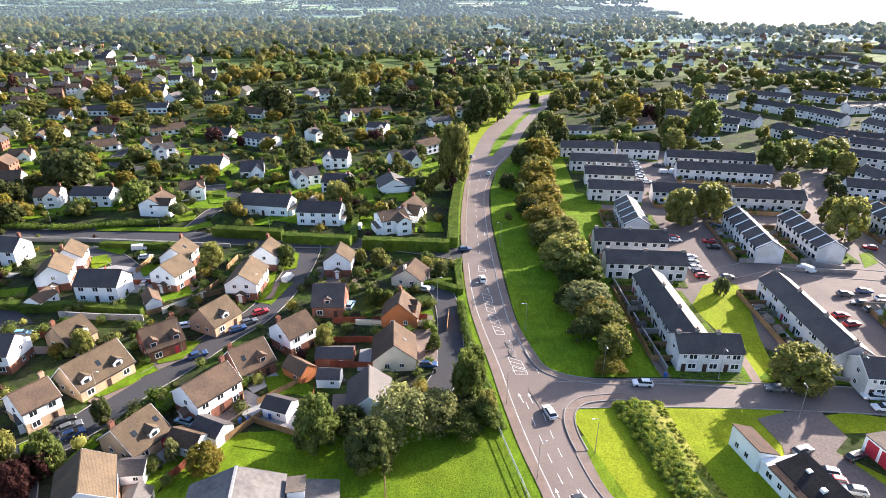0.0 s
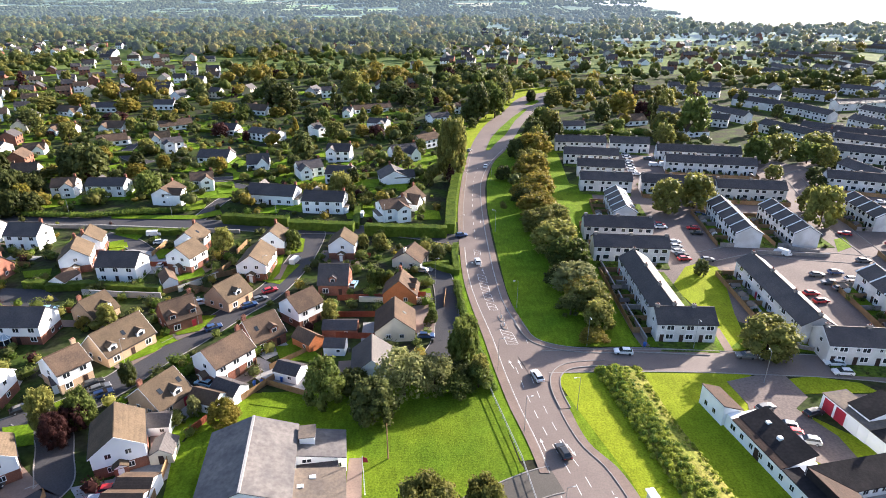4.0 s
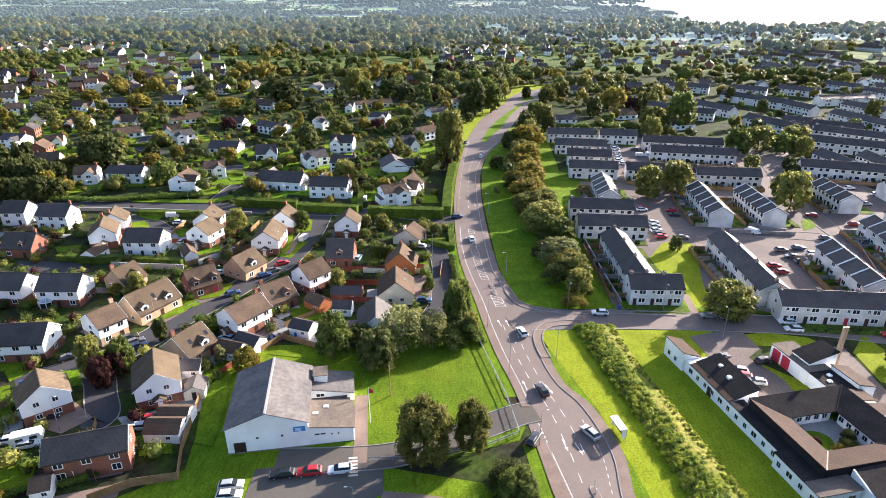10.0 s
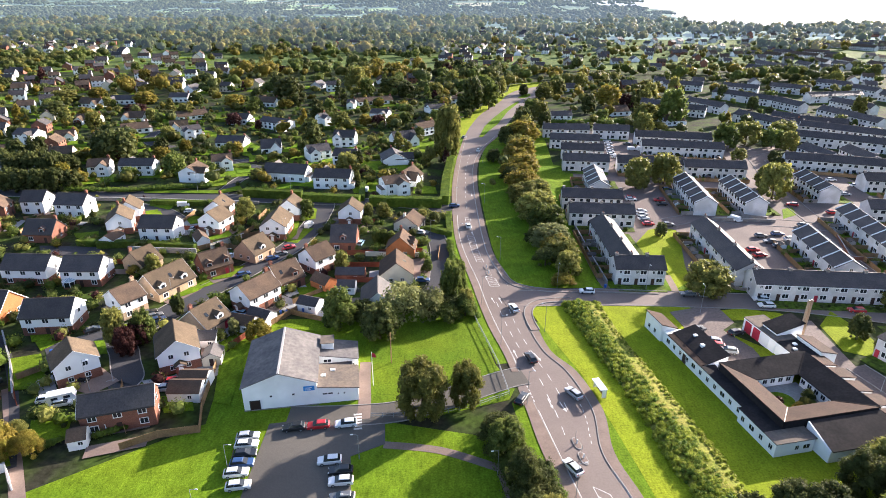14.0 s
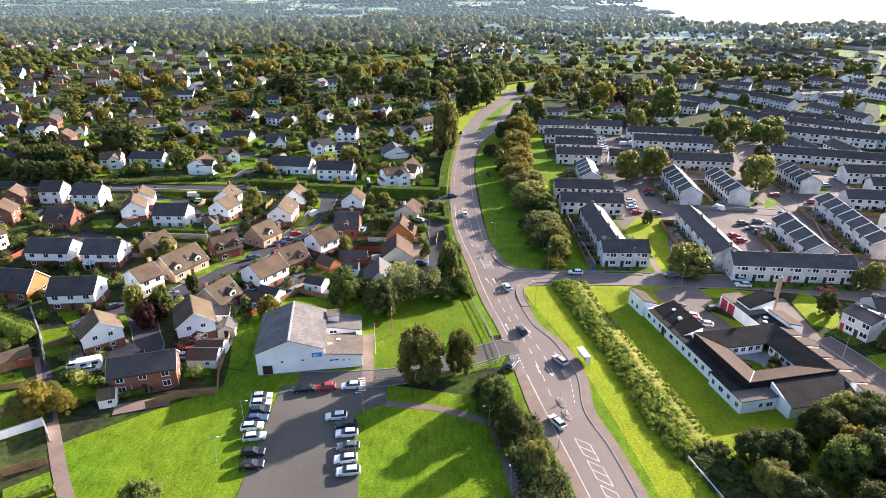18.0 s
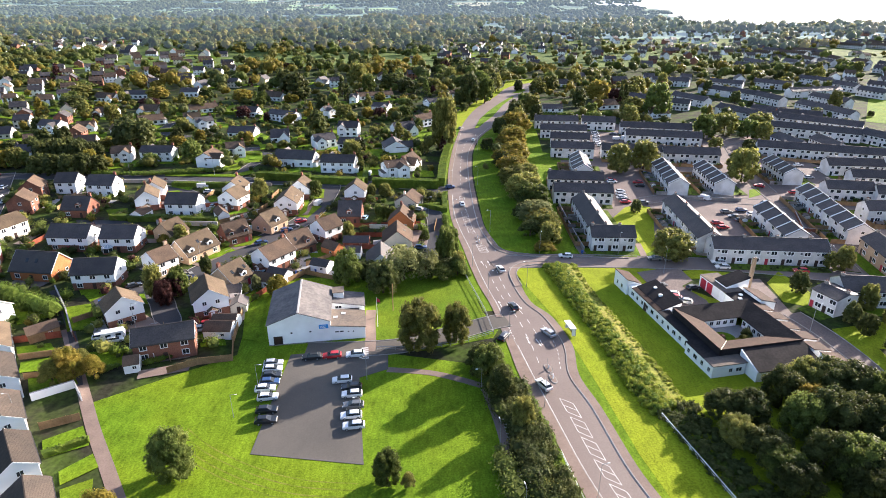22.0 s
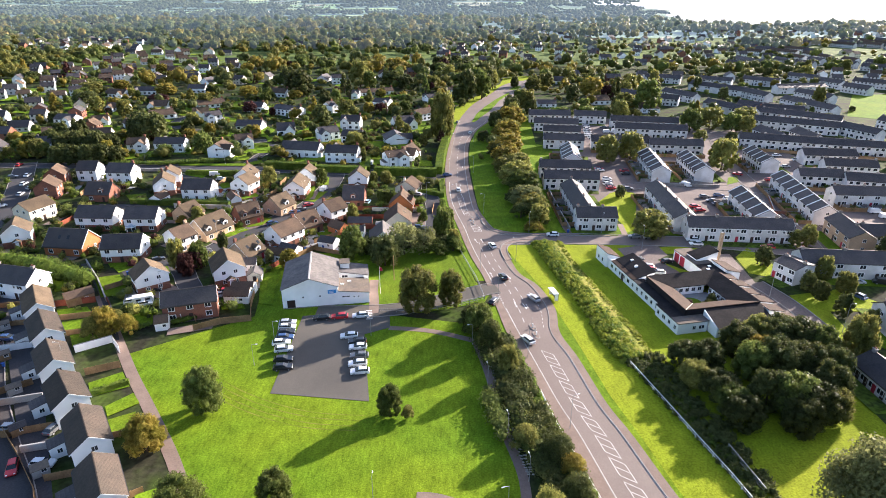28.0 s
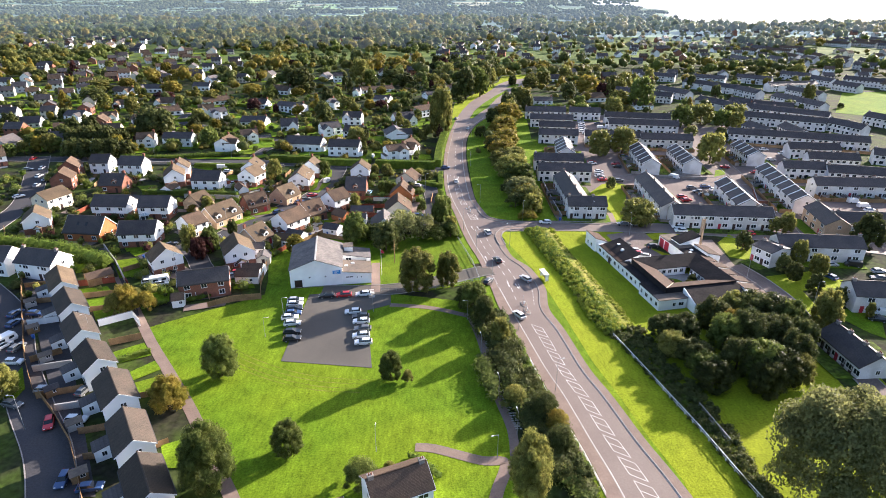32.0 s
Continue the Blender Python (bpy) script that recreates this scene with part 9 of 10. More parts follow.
wall_run([(57.5, 153.0), (65.9, 151.2)], 1.4, 0.25, STONE, "grey wall between terrace yards")
wall_run([(50.4, 139.6), (56.7, 138.1)], 1.4, 0.25, STONE, "grey wall between terrace yards")
wall_run([(49.7, 125.4), (54.5, 124.8)], 1.4, 0.25, STONE, "grey wall between terrace yards")
wall_run([(83.3, 124.1), (83.4, 117.9)], 1.4, 0.25, WHITE, "white yard wall")
wall_run([(82.4, 135.1), (90.5, 133.6)], 1.3, 0.25, STONE, "grey wall between terrace yards")
wall_run([(84.7, 113.3), (85.1, 106.4), (94.1, 102.9)], 1.0, 0.25, STONE, "low front garden wall")
wall_run([(138.7, 148.5), (130.5, 126.6), (146.6, 123.2)], 1.2, 0.25, BRICK, "low red brick garden wall")
wall_run([(115.4, 179.8), (114.1, 164.5), (121.7, 161.3)], 1.2, 0.25, STONE, "low grey wall round a garden")


# ---- parked cars ----
car(-34.3, 45.8, 7, "silver", "parked in the car park")
car(-33.9, 43.6, 5, "white", "parked in the car park")
car(-33.5, 41.2, 8, "black", "parked in the car park")
car(-33.3, 38.9, 6, "blue", "parked in the car park")
car(-33.6, 36.6, 8, "white", "parked in the car park")
car(-32.3, 33.7, 10, "white", "parked in the car park")
car(-31.4, 29.6, 6, "black", "parked in the car park")
car(-30.7, 26.5, 7, "black", "parked in the car park")
car(-17.8, 39.6, 187, "white", "parked in the car park")
car(-15.4, 37.1, 185, "black", "parked in the car park")
car(-15.0, 34.7, 186, "white", "parked in the car park")
car(-14.2, 31.1, 184, "grey", "parked in the car park")
car(-14.2, 28.0, 188, "white", "parked in the car park")
car(-13.3, 25.0, 187, "white", "parked in the car park")
car(-26.2, 48.3, 188, "black", "parked beside the hall")
car(-21.6, 48.9, 188, "red", "parked beside the hall")
car(-16.3, 49.4, 188, "white", "parked beside the hall")
car(-98.7, 176.1, 10, "white", "parked in the estate", van=True)
car(-93.7, 169.5, 15, "white", "parked in the estate")
car(-45.2, 154.4, 75, "white", "parked in the estate", van=True)
car(-47.8, 134.9, 35, "red", "parked in the estate")
car(-49.3, 129.8, 35, "grey", "parked in the estate")
car(-51.1, 126.5, 35, "blue", "parked in the estate")
car(-56.6, 115.1, 35, "blue", "parked in the estate")
car(-70.4, 88.6, 40, "blue", "parked in the estate")
car(-74.3, 92.3, 40, "black", "parked in the estate")
car(-50.4, 92.3, 160, "pale_blue", "parked in the estate")
car(-5.7, 148.0, 160, "silver", "parked in the estate")
car(-8.8, 111.3, 0, "grey", "parked in the estate")
car(-3.4, 111.3, 0, "blue", "parked in the estate")
car(5.5, 102.1, 150, "white", "parked in the estate")
car(-29.7, 195.0, 90, "white", "parked in the estate", van=True)
car(-24.8, 138.6, 80, "pale_blue", "parked in the estate")
car(-40.8, 124.4, 40, "grey", "parked in the estate")
car(-96.1, 156.6, 20, "black", "parked in the estate")
car(-64.4, 128.1, 20, "white", "parked in the estate")
car(-85.6, 151.8, 90, "silver", "parked in the estate")
car(-96.8, 114.6, 10, "black", "parked in the estate")
car(-73.3, 77.0, 40, "grey", "parked in the estate")
car(-103.2, 124.4, 10, "pale_blue", "parked in the estate")
car(-76.2, 63.7, 10, "black", "parked in the estate")
car(-55.3, 62.9, 10, "red", "parked in the estate")
car(-56.3, 60.6, 10, "silver", "parked in the estate")
car(-79.0, 57.0, 20, "white", "parked in the estate")
car(-75.1, 55.6, 20, "white", "parked in the estate")
car(-84.1, 83.9, 40, "black", "parked in the estate")
car(-72.0, 90.6, 40, "grey", "parked in the estate")
car(-105.7, 90.6, 10, "black", "parked in the estate")
car(-91.6, 16.9, 0, "white", "beside the white terrace")
car(-81.9, 1.9, -15, "grey", "beside the white terrace")
car(-71.0, -3.7, -65, "red", "beside the white terrace")
car(-59.7, -18.2, -80, "blue", "beside the white terrace")
car(-102.7, 33.7, 80, "blue", "beside the white terrace")
car(-105.6, 38.6, 80, "blue", "beside the white terrace")
car(-98.5, 23.4, 70, "white", "beside the white terrace")
car(-94.7, 22.7, 80, "grey", "beside the white terrace")
car(-100.4, 38.6, 0, "blue", "beside the white terrace")
car(-78.1, 6.6, 0, "silver", "beside the white terrace")
car(-66.3, -2.7, 0, "white", "beside the white terrace")
car(-54.1, -20.0, 10, "blue", "beside the white terrace")
car(-69.8, 6.6, 80, "grey", "beside the white terrace")
car(42.8, 104.4, 175, "white", "parked near the school")
car(70.5, 102.7, 175, "grey", "parked near the school")
car(75.3, 101.9, 175, "grey", "parked near the school")
car(89.2, 99.8, 172, "white", "parked near the school")
car(67.2, 79.0, 165, "silver", "parked near the school")
car(67.2, 77.0, 165, "red", "parked near the school")
car(65.8, 84.2, 20, "grey", "parked near the school")
car(74.7, 82.7, 20, "black", "parked near the school")
car(69.2, 74.8, 165, "silver", "parked near the school")
car(78.1, 183.2, 0, "white", "parked in the terrace court")
car(78.4, 185.6, 0, "red", "parked in the terrace court")
car(89.1, 182.2, 170, "red", "parked in the terrace court")
car(88.5, 177.5, 170, "black", "parked in the terrace court")
car(78.0, 169.5, 10, "white", "parked in the terrace court")
car(77.2, 165.7, 10, "silver", "parked in the terrace court")
car(76.5, 162.0, 10, "white", "parked in the terrace court")
car(76.5, 158.9, 5, "black", "parked in the terrace court")
car(76.4, 156.2, 5, "red", "parked in the terrace court")
car(83.4, 155.5, 0, "grey", "parked in the terrace court")
car(109.3, 160.8, 120, "white", "parked in the terrace court", van=True)
car(103.0, 133.2, 5, "red", "parked in the terrace court")
car(112.0, 139.8, 170, "grey", "parked in the terrace court")
car(139.6, 177.0, 150, "red", "parked in the terrace court")
car(93.0, 277.8, 0, "white", "parked in the terrace court")
car(93.7, 282.9, 0, "silver", "parked in the terrace court")
car(91.8, 270.9, 0, "white", "parked in the terrace court")
car(90.3, 264.3, 0, "silver", "parked in the terrace court")
car(89.5, 258.9, 0, "white", "parked in the terrace court")
car(88.6, 253.7, 0, "white", "parked in the terrace court")
car(89.3, 248.6, 0, "white", "parked in the terrace court")
car(101.8, 263.4, 0, "white", "parked in the terrace court", van=True)
car(102.7, 275.8, 160, "grey", "parked in the terrace court")
car(111.4, 144.9, 0, "grey", "parked in the terrace court")
car(117.9, 146.6, 0, "blue", "parked in the terrace court")
car(96.9, 196.1, 0, "blue", "parked in the terrace court")
car(110.4, 160.8, 100, "white", "parked in the terrace court")
car(103.2, 128.9, 10, "red", "parked in the terrace court")
car(120.0, 142.0, 0, "white", "parked in the terrace court")
car(112.9, 136.0, 0, "grey", "parked in the terrace court")
car(118.0, 131.7, 0, "black", "parked in the terrace court")
car(142.1, 152.3, 100, "grey", "parked in the terrace court")
car(149.7, 167.9, 0, "red", "parked in the terrace court")
car(148.2, 153.1, 0, "blue", "parked in the terrace court")
car(143.6, 130.3, 0, "blue", "parked in the terrace court")
car(179.9, 201.5, 0, "white", "parked in the terrace court")
car(174.3, 209.7, 0, "white", "parked in the terrace court")
car(168.0, 189.5, 0, "silver", "parked in the terrace court")
car(168.7, 126.9, 0, "white", "parked in the terrace court", van=True)
car(169.2, 121.5, 0, "white", "parked in the terrace court", van=True)
car(168.9, 117.1, 0, "white", "parked in the terrace court")
car(89.0, 96.3, 175, "white", "parked in the terrace court")
car(111.4, 93.7, 175, "red", "parked in the terrace court")
car(124.7, 68.5, 0, "silver", "parked in the terrace court")
car(119.5, 60.0, 110, "blue", "parked in the terrace court")
car(131.3, 68.1, 160, "black", "parked in the terrace court", van=True)
car(136.2, 63.8, 0, "silver", "parked in the terrace court")
car(133.1, 59.2, 170, "grey", "parked in the terrace court")
car(117.0, 35.7, 160, "black", "parked in the terrace court")
car(120.7, 38.6, 160, "white", "parked in the terrace court", van=True)
car(131.6, 154.8, 0, "grey", "parked in the terrace court")
car(-183.4, 175.2, 100, "white", "parked along the street")
car(-176.7, 162.2, 95, "white", "parked along the street")
car(-169.6, 156.6, 60, "silver", "parked along the street")
car(-169.0, 148.2, 100, "silver", "parked along the street")
car(-167.0, 133.4, 60, "white", "parked along the street")
car(-188.4, 172.5, 20, "grey", "parked along the street")
car(-198.4, 192.3, 95, "red", "parked along the street")


# ---- cars on the main road ----
car(21.3, 94.9, 105, "white", "driving on the main road")
car(29.9, 58.8, 120, "silver", "driving on the main road")
car(18.8, 57.0, 60, "black", "driving on the main road")
car(25.5, 37.9, 118, "white", "driving on the main road")
car(21.0, 261.6, 80, "white", "driving on the main road")
car(7.0, 175.6, 10, "blue", "driving on the main road")
car(11.5, 154.2, 95, "white", "driving on the main road")
car(14.5, 291.6, 70, "grey", "driving on the main road")
car(22.7, 71.8, 105, "black", "driving on the main road")


# ---- the white hall beside the car park ----
def hall():
    ob = thing("hall", "white rendered community hall with grey sheet roof", "hall", pose(-37.35, 53.6, 0, 0, 0, 9.0))
    w, l, e, r = 14.6, 17.3, 5.65, 8.4
    b = Build()
    b.poly([(0, 0, 0), (w, 0, 0), (w, 0, e), (w / 2, 0, r), (0, 0, e)])
    b.poly([(0, l, 0), (0, l, e), (w / 2, l, r), (w, l, e), (w, l, 0)])
    b.poly([(0, l, 0), (0, 0, 0), (0, 0, e), (0, l, e)])
    b.poly([(w, 0, 0), (w, l, 0), (w, l, e), (w, 0, e)])
    part("wall", b.mesh("wall", WHITE), ob)
    for s in (-1, 1):
        x = w / 2 + s * (w / 2 + 0.3)
        z = e - 0.3 * (r - e) / (w / 2)
        low = [(w / 2, -0.3, r), (x, -0.3, z), (x, l + 0.3, z), (w / 2, l + 0.3, r)]
        low = low if s < 0 else low[::-1]
        low = low[::-1]
        part("roof_slope", Build().hull(low, [(p[0], p[1], p[2] + 0.16) for p in low]).mesh("roof_slope", SHEETROOF), ob)
    part("ridge_cap", Build().box(w / 2 - 0.25, -0.3, r + 0.1, w / 2 + 0.25, l + 0.3, r + 0.24, 0.05).mesh("ridge_cap", CONCRETE), ob)
    part("plinth", Build().box(-0.05, -0.05, -0.1, w + 0.05, l + 0.05, 0.25).mesh("plinth", STONE), ob)
    d = part("door", Build().box(1.3, -0.04, 0, 3.1, 0.1, 2.3).mesh("door", DARKDOOR), ob, "dark double door")
    part("door_frame", Build().box(1.15, -0.08, 0, 1.3, 0.1, 2.45).box(3.1, -0.08, 0, 3.25, 0.1, 2.45).box(1.15, -0.08, 2.3, 3.25, 0.1, 2.45).mesh("door_frame", DARKMETAL), d)
    for x in (5.2, 9.6):
        v = part("vent", Build().box(x, -0.06, 2.9, x + 0.45, 0.1, 3.3).mesh("vent", DARKMETAL), ob, "small dark wall vent")
    s = part("sign", Build().box(11.9, -0.1, 3.7, 14.1, 0.0, 4.75).mesh("sign", BLUESIGN), ob, "blue sign with pale bars of writing")
    for z, x1 in ((4.35, 13.6), (4.1, 13.2), (3.88, 13.4)):
        part("sign_bar", Build().box(12.2, -0.12, z, x1, -0.1, z + 0.1).mesh("sign_bar", FRAME), s)
    # lower wing with a brown sloping roof
    part("wing_wall", Build().hull([(w, 0.2, 0), (w + 8.2, 0.2, 0), (w + 8.2, 8, 0), (w, 8, 0)], [(w, 0.2, 4.1), (w + 8.2, 0.2, 3.1), (w + 8.2, 8, 3.1), (w, 8, 4.1)]).mesh("wing_wall", WHITE), ob)
    part("wing_roof", Build().hull([(w, 0, 4.1), (w + 8.5, 0, 3.1), (w + 8.5, 8.1, 3.1), (w, 8.1, 4.1)], [(w, 0, 4.3), (w + 8.5, 0, 3.3), (w + 8.5, 8.1, 3.3), (w, 8.1, 4.3)]).mesh("wing_roof", FLATROOF), ob, "brown felt roof of the wing")
    for x, y in ((w + 2.5, 5.6), (w + 0.6, 3.6)):
        part("skylight", Build().box(x, y, 3.7, x + 1.1, y + 0.8, 4.42 - 0.12 * (x - w), 0.05).mesh("skylight", LAMPGLASS), ob, "white dome skylight")
    part("wall_letter", Build().box(w + 1.0, 0.14, 2.2, w + 1.9, 0.2, 2.5).mesh("wall_letter", DARKMETAL), ob, "dark bar of writing on the wall")
    part("wall_letter", Build().box(w + 2.1, 0.14, 2.2, w + 3.0, 0.2, 2.5).mesh("wall_letter", DARKMETAL), ob, "dark bar of writing on the wall")
    for x in (w + 4.0, w + 5.2):
        part("vent", Build().box(x, 0.12, 2.0, x + 0.3, 0.22, 2.3).mesh("vent", DARKMETAL), ob)
    part("link_wall", Build().box(w, 8.0, 0, w + 7.0, 10.5, 2.6).mesh("link_wall", WHITE), ob)
    part("link_roof", Build().box(w, 8.0, 2.6, w + 7.1, 10.5, 2.75).mesh("link_roof", DARKROOF), ob)
    part("rear_wall", Build().hull([(w, 10.5, 0), (w + 8.4, 10.5, 0), (w + 8.4, 17.2, 0), (w, 17.2, 0)], [(w, 10.5, 4.8), (w + 8.4, 10.5, 3.2), (w + 8.4, 17.2, 3.2), (w, 17.2, 4.8)]).mesh("rear_wall", WHITE), ob)
    part("rear_roof", Build().hull([(w, 10.3, 4.8), (w + 8.6, 10.3, 3.2), (w + 8.6, 17.4, 3.2), (w, 17.4, 4.8)], [(w, 10.3, 5.0), (w + 8.6, 10.3, 3.4), (w + 8.6, 17.4, 3.4), (w, 17.4, 5.0)]).mesh("rear_roof", SHEETROOF), ob, "pale sheet roof of the rear wing")
    part("tank_house", Build().box(w + 0.6, 13.2, 4.0, w + 3.2, 16.2, 6.1).mesh("tank_house", WHITE), ob)
    part("tank_roof", Build().box(w + 0.4, 13.0, 6.1, w + 3.4, 16.4, 6.25).mesh("tank_roof", FLATROOF), ob)
    window(ob, pose(w + 1.8, 10.495, 2.95), 1.8, 0.8)
    window(ob, pose(w + 7.2, 10.495, 1.2), 0.9, 1.1)
    for y in (4, 9, 14):
        window(ob, pose(0, 0, 0, 0, 0, -90) @ pose(-y, -0.005, 3.0), 1.6, 1.0)


hall()
zebra = thing("crossing", "white bars of a crossing on the hall drive", "crossing", pose(-14.2, 50.6, 0, 0, 0, 8))
for i in range(6):
    part("bar", Build().box(-0.8, -2.4 + i * 0.85, 0.1, 0.8, -1.95 + i * 0.85, 0.104).mesh("bar", PAINT), zebra)


# ---- the low white school round a courtyard ----
def school():
    ob = thing("school", "long low white school building round a courtyard", "school", pose(63.4, 41.0, 0, 0, 0, 11.66))

    def block(name, u0, v0, u1, v1, z, mat, tops=None, label=""):
        """A block whose top may slope: tops = heights at (u0,v0), (u1,v0), (u1,v1), (u0,v1)."""
        t = tops or (z, z, z, z)
        c = [(u0, v0), (u1, v0), (u1, v1), (u0, v1)]
        return part(name, Build().hull([(*p, 0) for p in c], [(*p, q) for p, q in zip(c, t)]).mesh(name, mat), ob, label)

    def lid(name, u0, v0, u1, v1, tops, mat, over=0.3, label=""):
        c = [(u0 - over, v0 - over), (u1 + over, v0 - over), (u1 + over, v1 + over), (u0 - over, v1 + over)]
        return part(name, Build().hull([(*p, q) for p, q in zip(c, tops)], [(*p, q + 0.2) for p, q in zip(c, tops)]).mesh(name, mat), ob, label)

    flat = (3.0, 3.0, 3.0, 3.0)
    block("south_wall", -0.9, 0, 7.2, 10.2, 3.0, WHITE)
    lid("south_roof", -0.9, 3.4, 7.2, 10.2, flat, FELTSHADE, 0.2)
    lid("south_deck", -0.9, 0, 7.2, 3.0, flat, FLATROOF, 0.2)
    block("west_wall", 0, 10.2, 7.0, 39.2, 3.0, WHITE)
    lid("west_roof", 0, 10.6, 3.0, 24.0, flat, FELTSHADE, 0.2)
    lid("north_eave", 0, 24.6, 1.6, 37.2, (2.95, 3.2, 3.2, 2.95), SCHOOLROOF, 0.2)
    block("north_wall", 1.6, 24.6, 6.6, 37.4, 3, WHITE, (3.2, 4.8, 4.8, 3.2))
    # west-facing slope: its shade is put into the colour as black
    lid("north_roof", 1.6, 24.6, 6.6, 37.4, (3.2, 4.8, 4.8, 3.2), FELTSHADE, 0.25)
    for u, v in ((3.4, 29.5), (4.2, 33.5)):
        part("roof_light", Build().box(u, v, 3.4, u + 0.9, v + 0.9, 4.6, 0.06).mesh("roof_light", LAMPGLASS), ob, "pale roof light")
    block("north_end_wall", -0.6, 39.4, 3.6, 46.6, 3, WHITE, (4.6, 3.0, 3.0, 4.6))
    lid("north_end_roof", -0.6, 39.4, 3.6, 46.6, (4.6, 3.0, 3.0, 4.6), SCHOOLROOF, 0.15)
    # the ring round the courtyard: roofs fall inwards
    O, I = ((2.8, 3.2), (24.0, 3.2), (24.0, 22.6), (2.8, 22.6)), ((8.4, 8.6), (18.6, 8.6), (18.6, 17.6), (8.4, 17.6))
    # sunlit south and west slopes brown, shaded east and north ones painted black
    for k, mat in enumerate((SCHOOLROOF, FELTSHADE, FELTSHADE, SCHOOLROOF)):
        j = (k + 1) % 4
        low = [(*O[k], 4.7), (*O[j], 4.7), (*I[j], 2.9), (*I[k], 2.9)]
        part("court_roof", Build().hull(low, [(p[0], p[1], p[2] + 0.2) for p in low]).mesh("court_roof", mat), ob, "tiled roof sloping to the courtyard")
        a, b = Vector(O[k]), Vector(O[j])
        inward = Vector((-(b - a).y, (b - a).x)).normalized() * 0.3
        ring = [tuple(a), tuple(b), tuple(b + inward), tuple(a + inward)]
        part("outer_wall", Build().hull([(*p, 0) for p in ring], [(*p, 4.7) for p in ring]).mesh("outer_wall", FELTSHADE if k in (0, 3) else WHITE), ob)
        a, b = Vector(I[k]), Vector(I[j])
        inward = -Vector((-(b - a).y, (b - a).x)).normalized() * 0.9
        ring = [tuple(a + inward), tuple(b + inward), tuple(b + inward * 1.3), tuple(a + inward * 1.3)]
        part("court_wall", Build().hull([(*p, 0) for p in ring], [(*p, 2.95) for p in ring]).mesh("court_wall", WHITE), ob)
    for i in range(4):
        a, b = O[i], I[i]
        ring = [(a[0] - 0.12, a[1]), (a[0] + 0.12, a[1]), (b[0] + 0.12, b[1]), (b[0] - 0.12, b[1])]
        part("hip_cap", Build().hull([(*p, z) for p, z in zip(ring, (4.9, 4.9, 3.1, 3.1))], [(*p, z) for p, z in zip(ring, (5.0, 5.0, 3.2, 3.2))]).mesh("hip_cap", CREAM if i == 0 else FELTSHADE), ob)
    part("court_paving", Build().box(7.4, 7.6, 0.0, 19.6, 18.6, 0.12).mesh("court_paving", CONCRETE), ob)
    ring = [(12 + math.cos(k * math.tau / 16) * 2.9, 14 + math.sin(k * math.tau / 16) * 2.6) for k in range(16)]
    part("court_lawn", Build().hull([(a, b, 0.1) for a, b in ring], [(a, b, 0.2) for a, b in ring]).mesh("court_lawn", LUSH), ob)
    for i in range(5):
        window(ob, pose(9.6 + i * 1.9, 18.49, 0.9), 1.2, 1.2)
        window(ob, pose(0, 0, 0, 0, 0, -90) @ pose(-(9.6 + i * 1.8), 19.49, 0.9), 1.2, 1.2)
    # red-doored store, raised hall, flues, low eastern rooms
    block("store_wall", 22.6, 29.4, 28.0, 40.4, 3.3, WHITE)
    lid("store_roof", 22.6, 29.4, 28.0, 40.4, (3.3,) * 4, FLATROOF, 0.15)
    for v in (39.9, 37.0, 34.0):
        part("store_door", Build().box(22.52, v - 2.5, 0, 22.6, v - 0.2, 2.9).mesh("store_door", REDPAINT if v > 35 else FRAME), ob, "red painted store door" if v > 35 else "white store door")
    block("raised_wall", 24.2, 31.2, 31.0, 36.0, 5, WHITE, (4.0, 6.0, 6.0, 4.0))
    lid("raised_roof", 24.2, 31.2, 31.0, 36.0, (4.0, 6.0, 6.0, 4.0), FELTSHADE, 0.2)
    block("link_wall", 22.8, 22.6, 28.0, 29.4, 3.1, WHITE)
    lid("link_roof", 22.8, 22.6, 28.0, 29.4, (3.1,) * 4, FELTSHADE, 0.15)
    for u, v in ((25.5, 27.0), (24.0, 25.2)):
        part("roof_light", Build().box(u, v, 3.2, u + 0.9, v + 0.9, 3.6, 0.06).mesh("roof_light", LAMPGLASS), ob)
    for u in (31.4, 32.2):
        f = part("flue", Build().tube(u, 32.0, 0, 11.6, 0.3, 0.3, 10).mesh("flue", TANWALL), ob, "tall tan boiler flue")
        part("flue_cap", Build().tube(u, 32.0, 11.6, 11.75, 0.34, 0.34, 10).mesh("flue_cap", DARKMETAL), f)
    for i in range(6):
        v = 18.6 - i * 4.6
        u = 24.3 + (i % 2) * 0.5
        block("room_wall", u, v, u + 4.6, v + 3.4, 3, WHITE, (4.0, 3.0, 3.0, 4.0))
        lid("room_roof", u, v, u + 4.6, v + 3.4, (4.0, 3.0, 3.0, 4.0), SCHOOLROOF, 0.15)
    block("annex_wall", 28.2, 22.4, 32.6, 29.6, 3, WHITE, (4.2, 3.0, 3.0, 4.2))
    lid("annex_roof", 28.2, 22.4, 32.6, 29.6, (4.2, 3.0, 3.0, 4.2), SCHOOLROOF, 0.15)
    # gabled southern wing
    part("gable_wall", Build().hull([(7.6, -3.2, 0), (7.9, -3.2, 0), (7.9, 2.8, 0), (7.6, 2.8, 0)], [(7.6, -3.2, 2.6), (7.9, -3.2, 2.6), (7.9, 2.8, 4.6), (7.6, 2.8, 4.6)]).mesh("gable_wall", WHITE), ob)
    block("wing_wall", 7.9, -3.2, 23.6, 2.8, 3, WHITE, (2.5, 2.5, 4.3, 4.3))
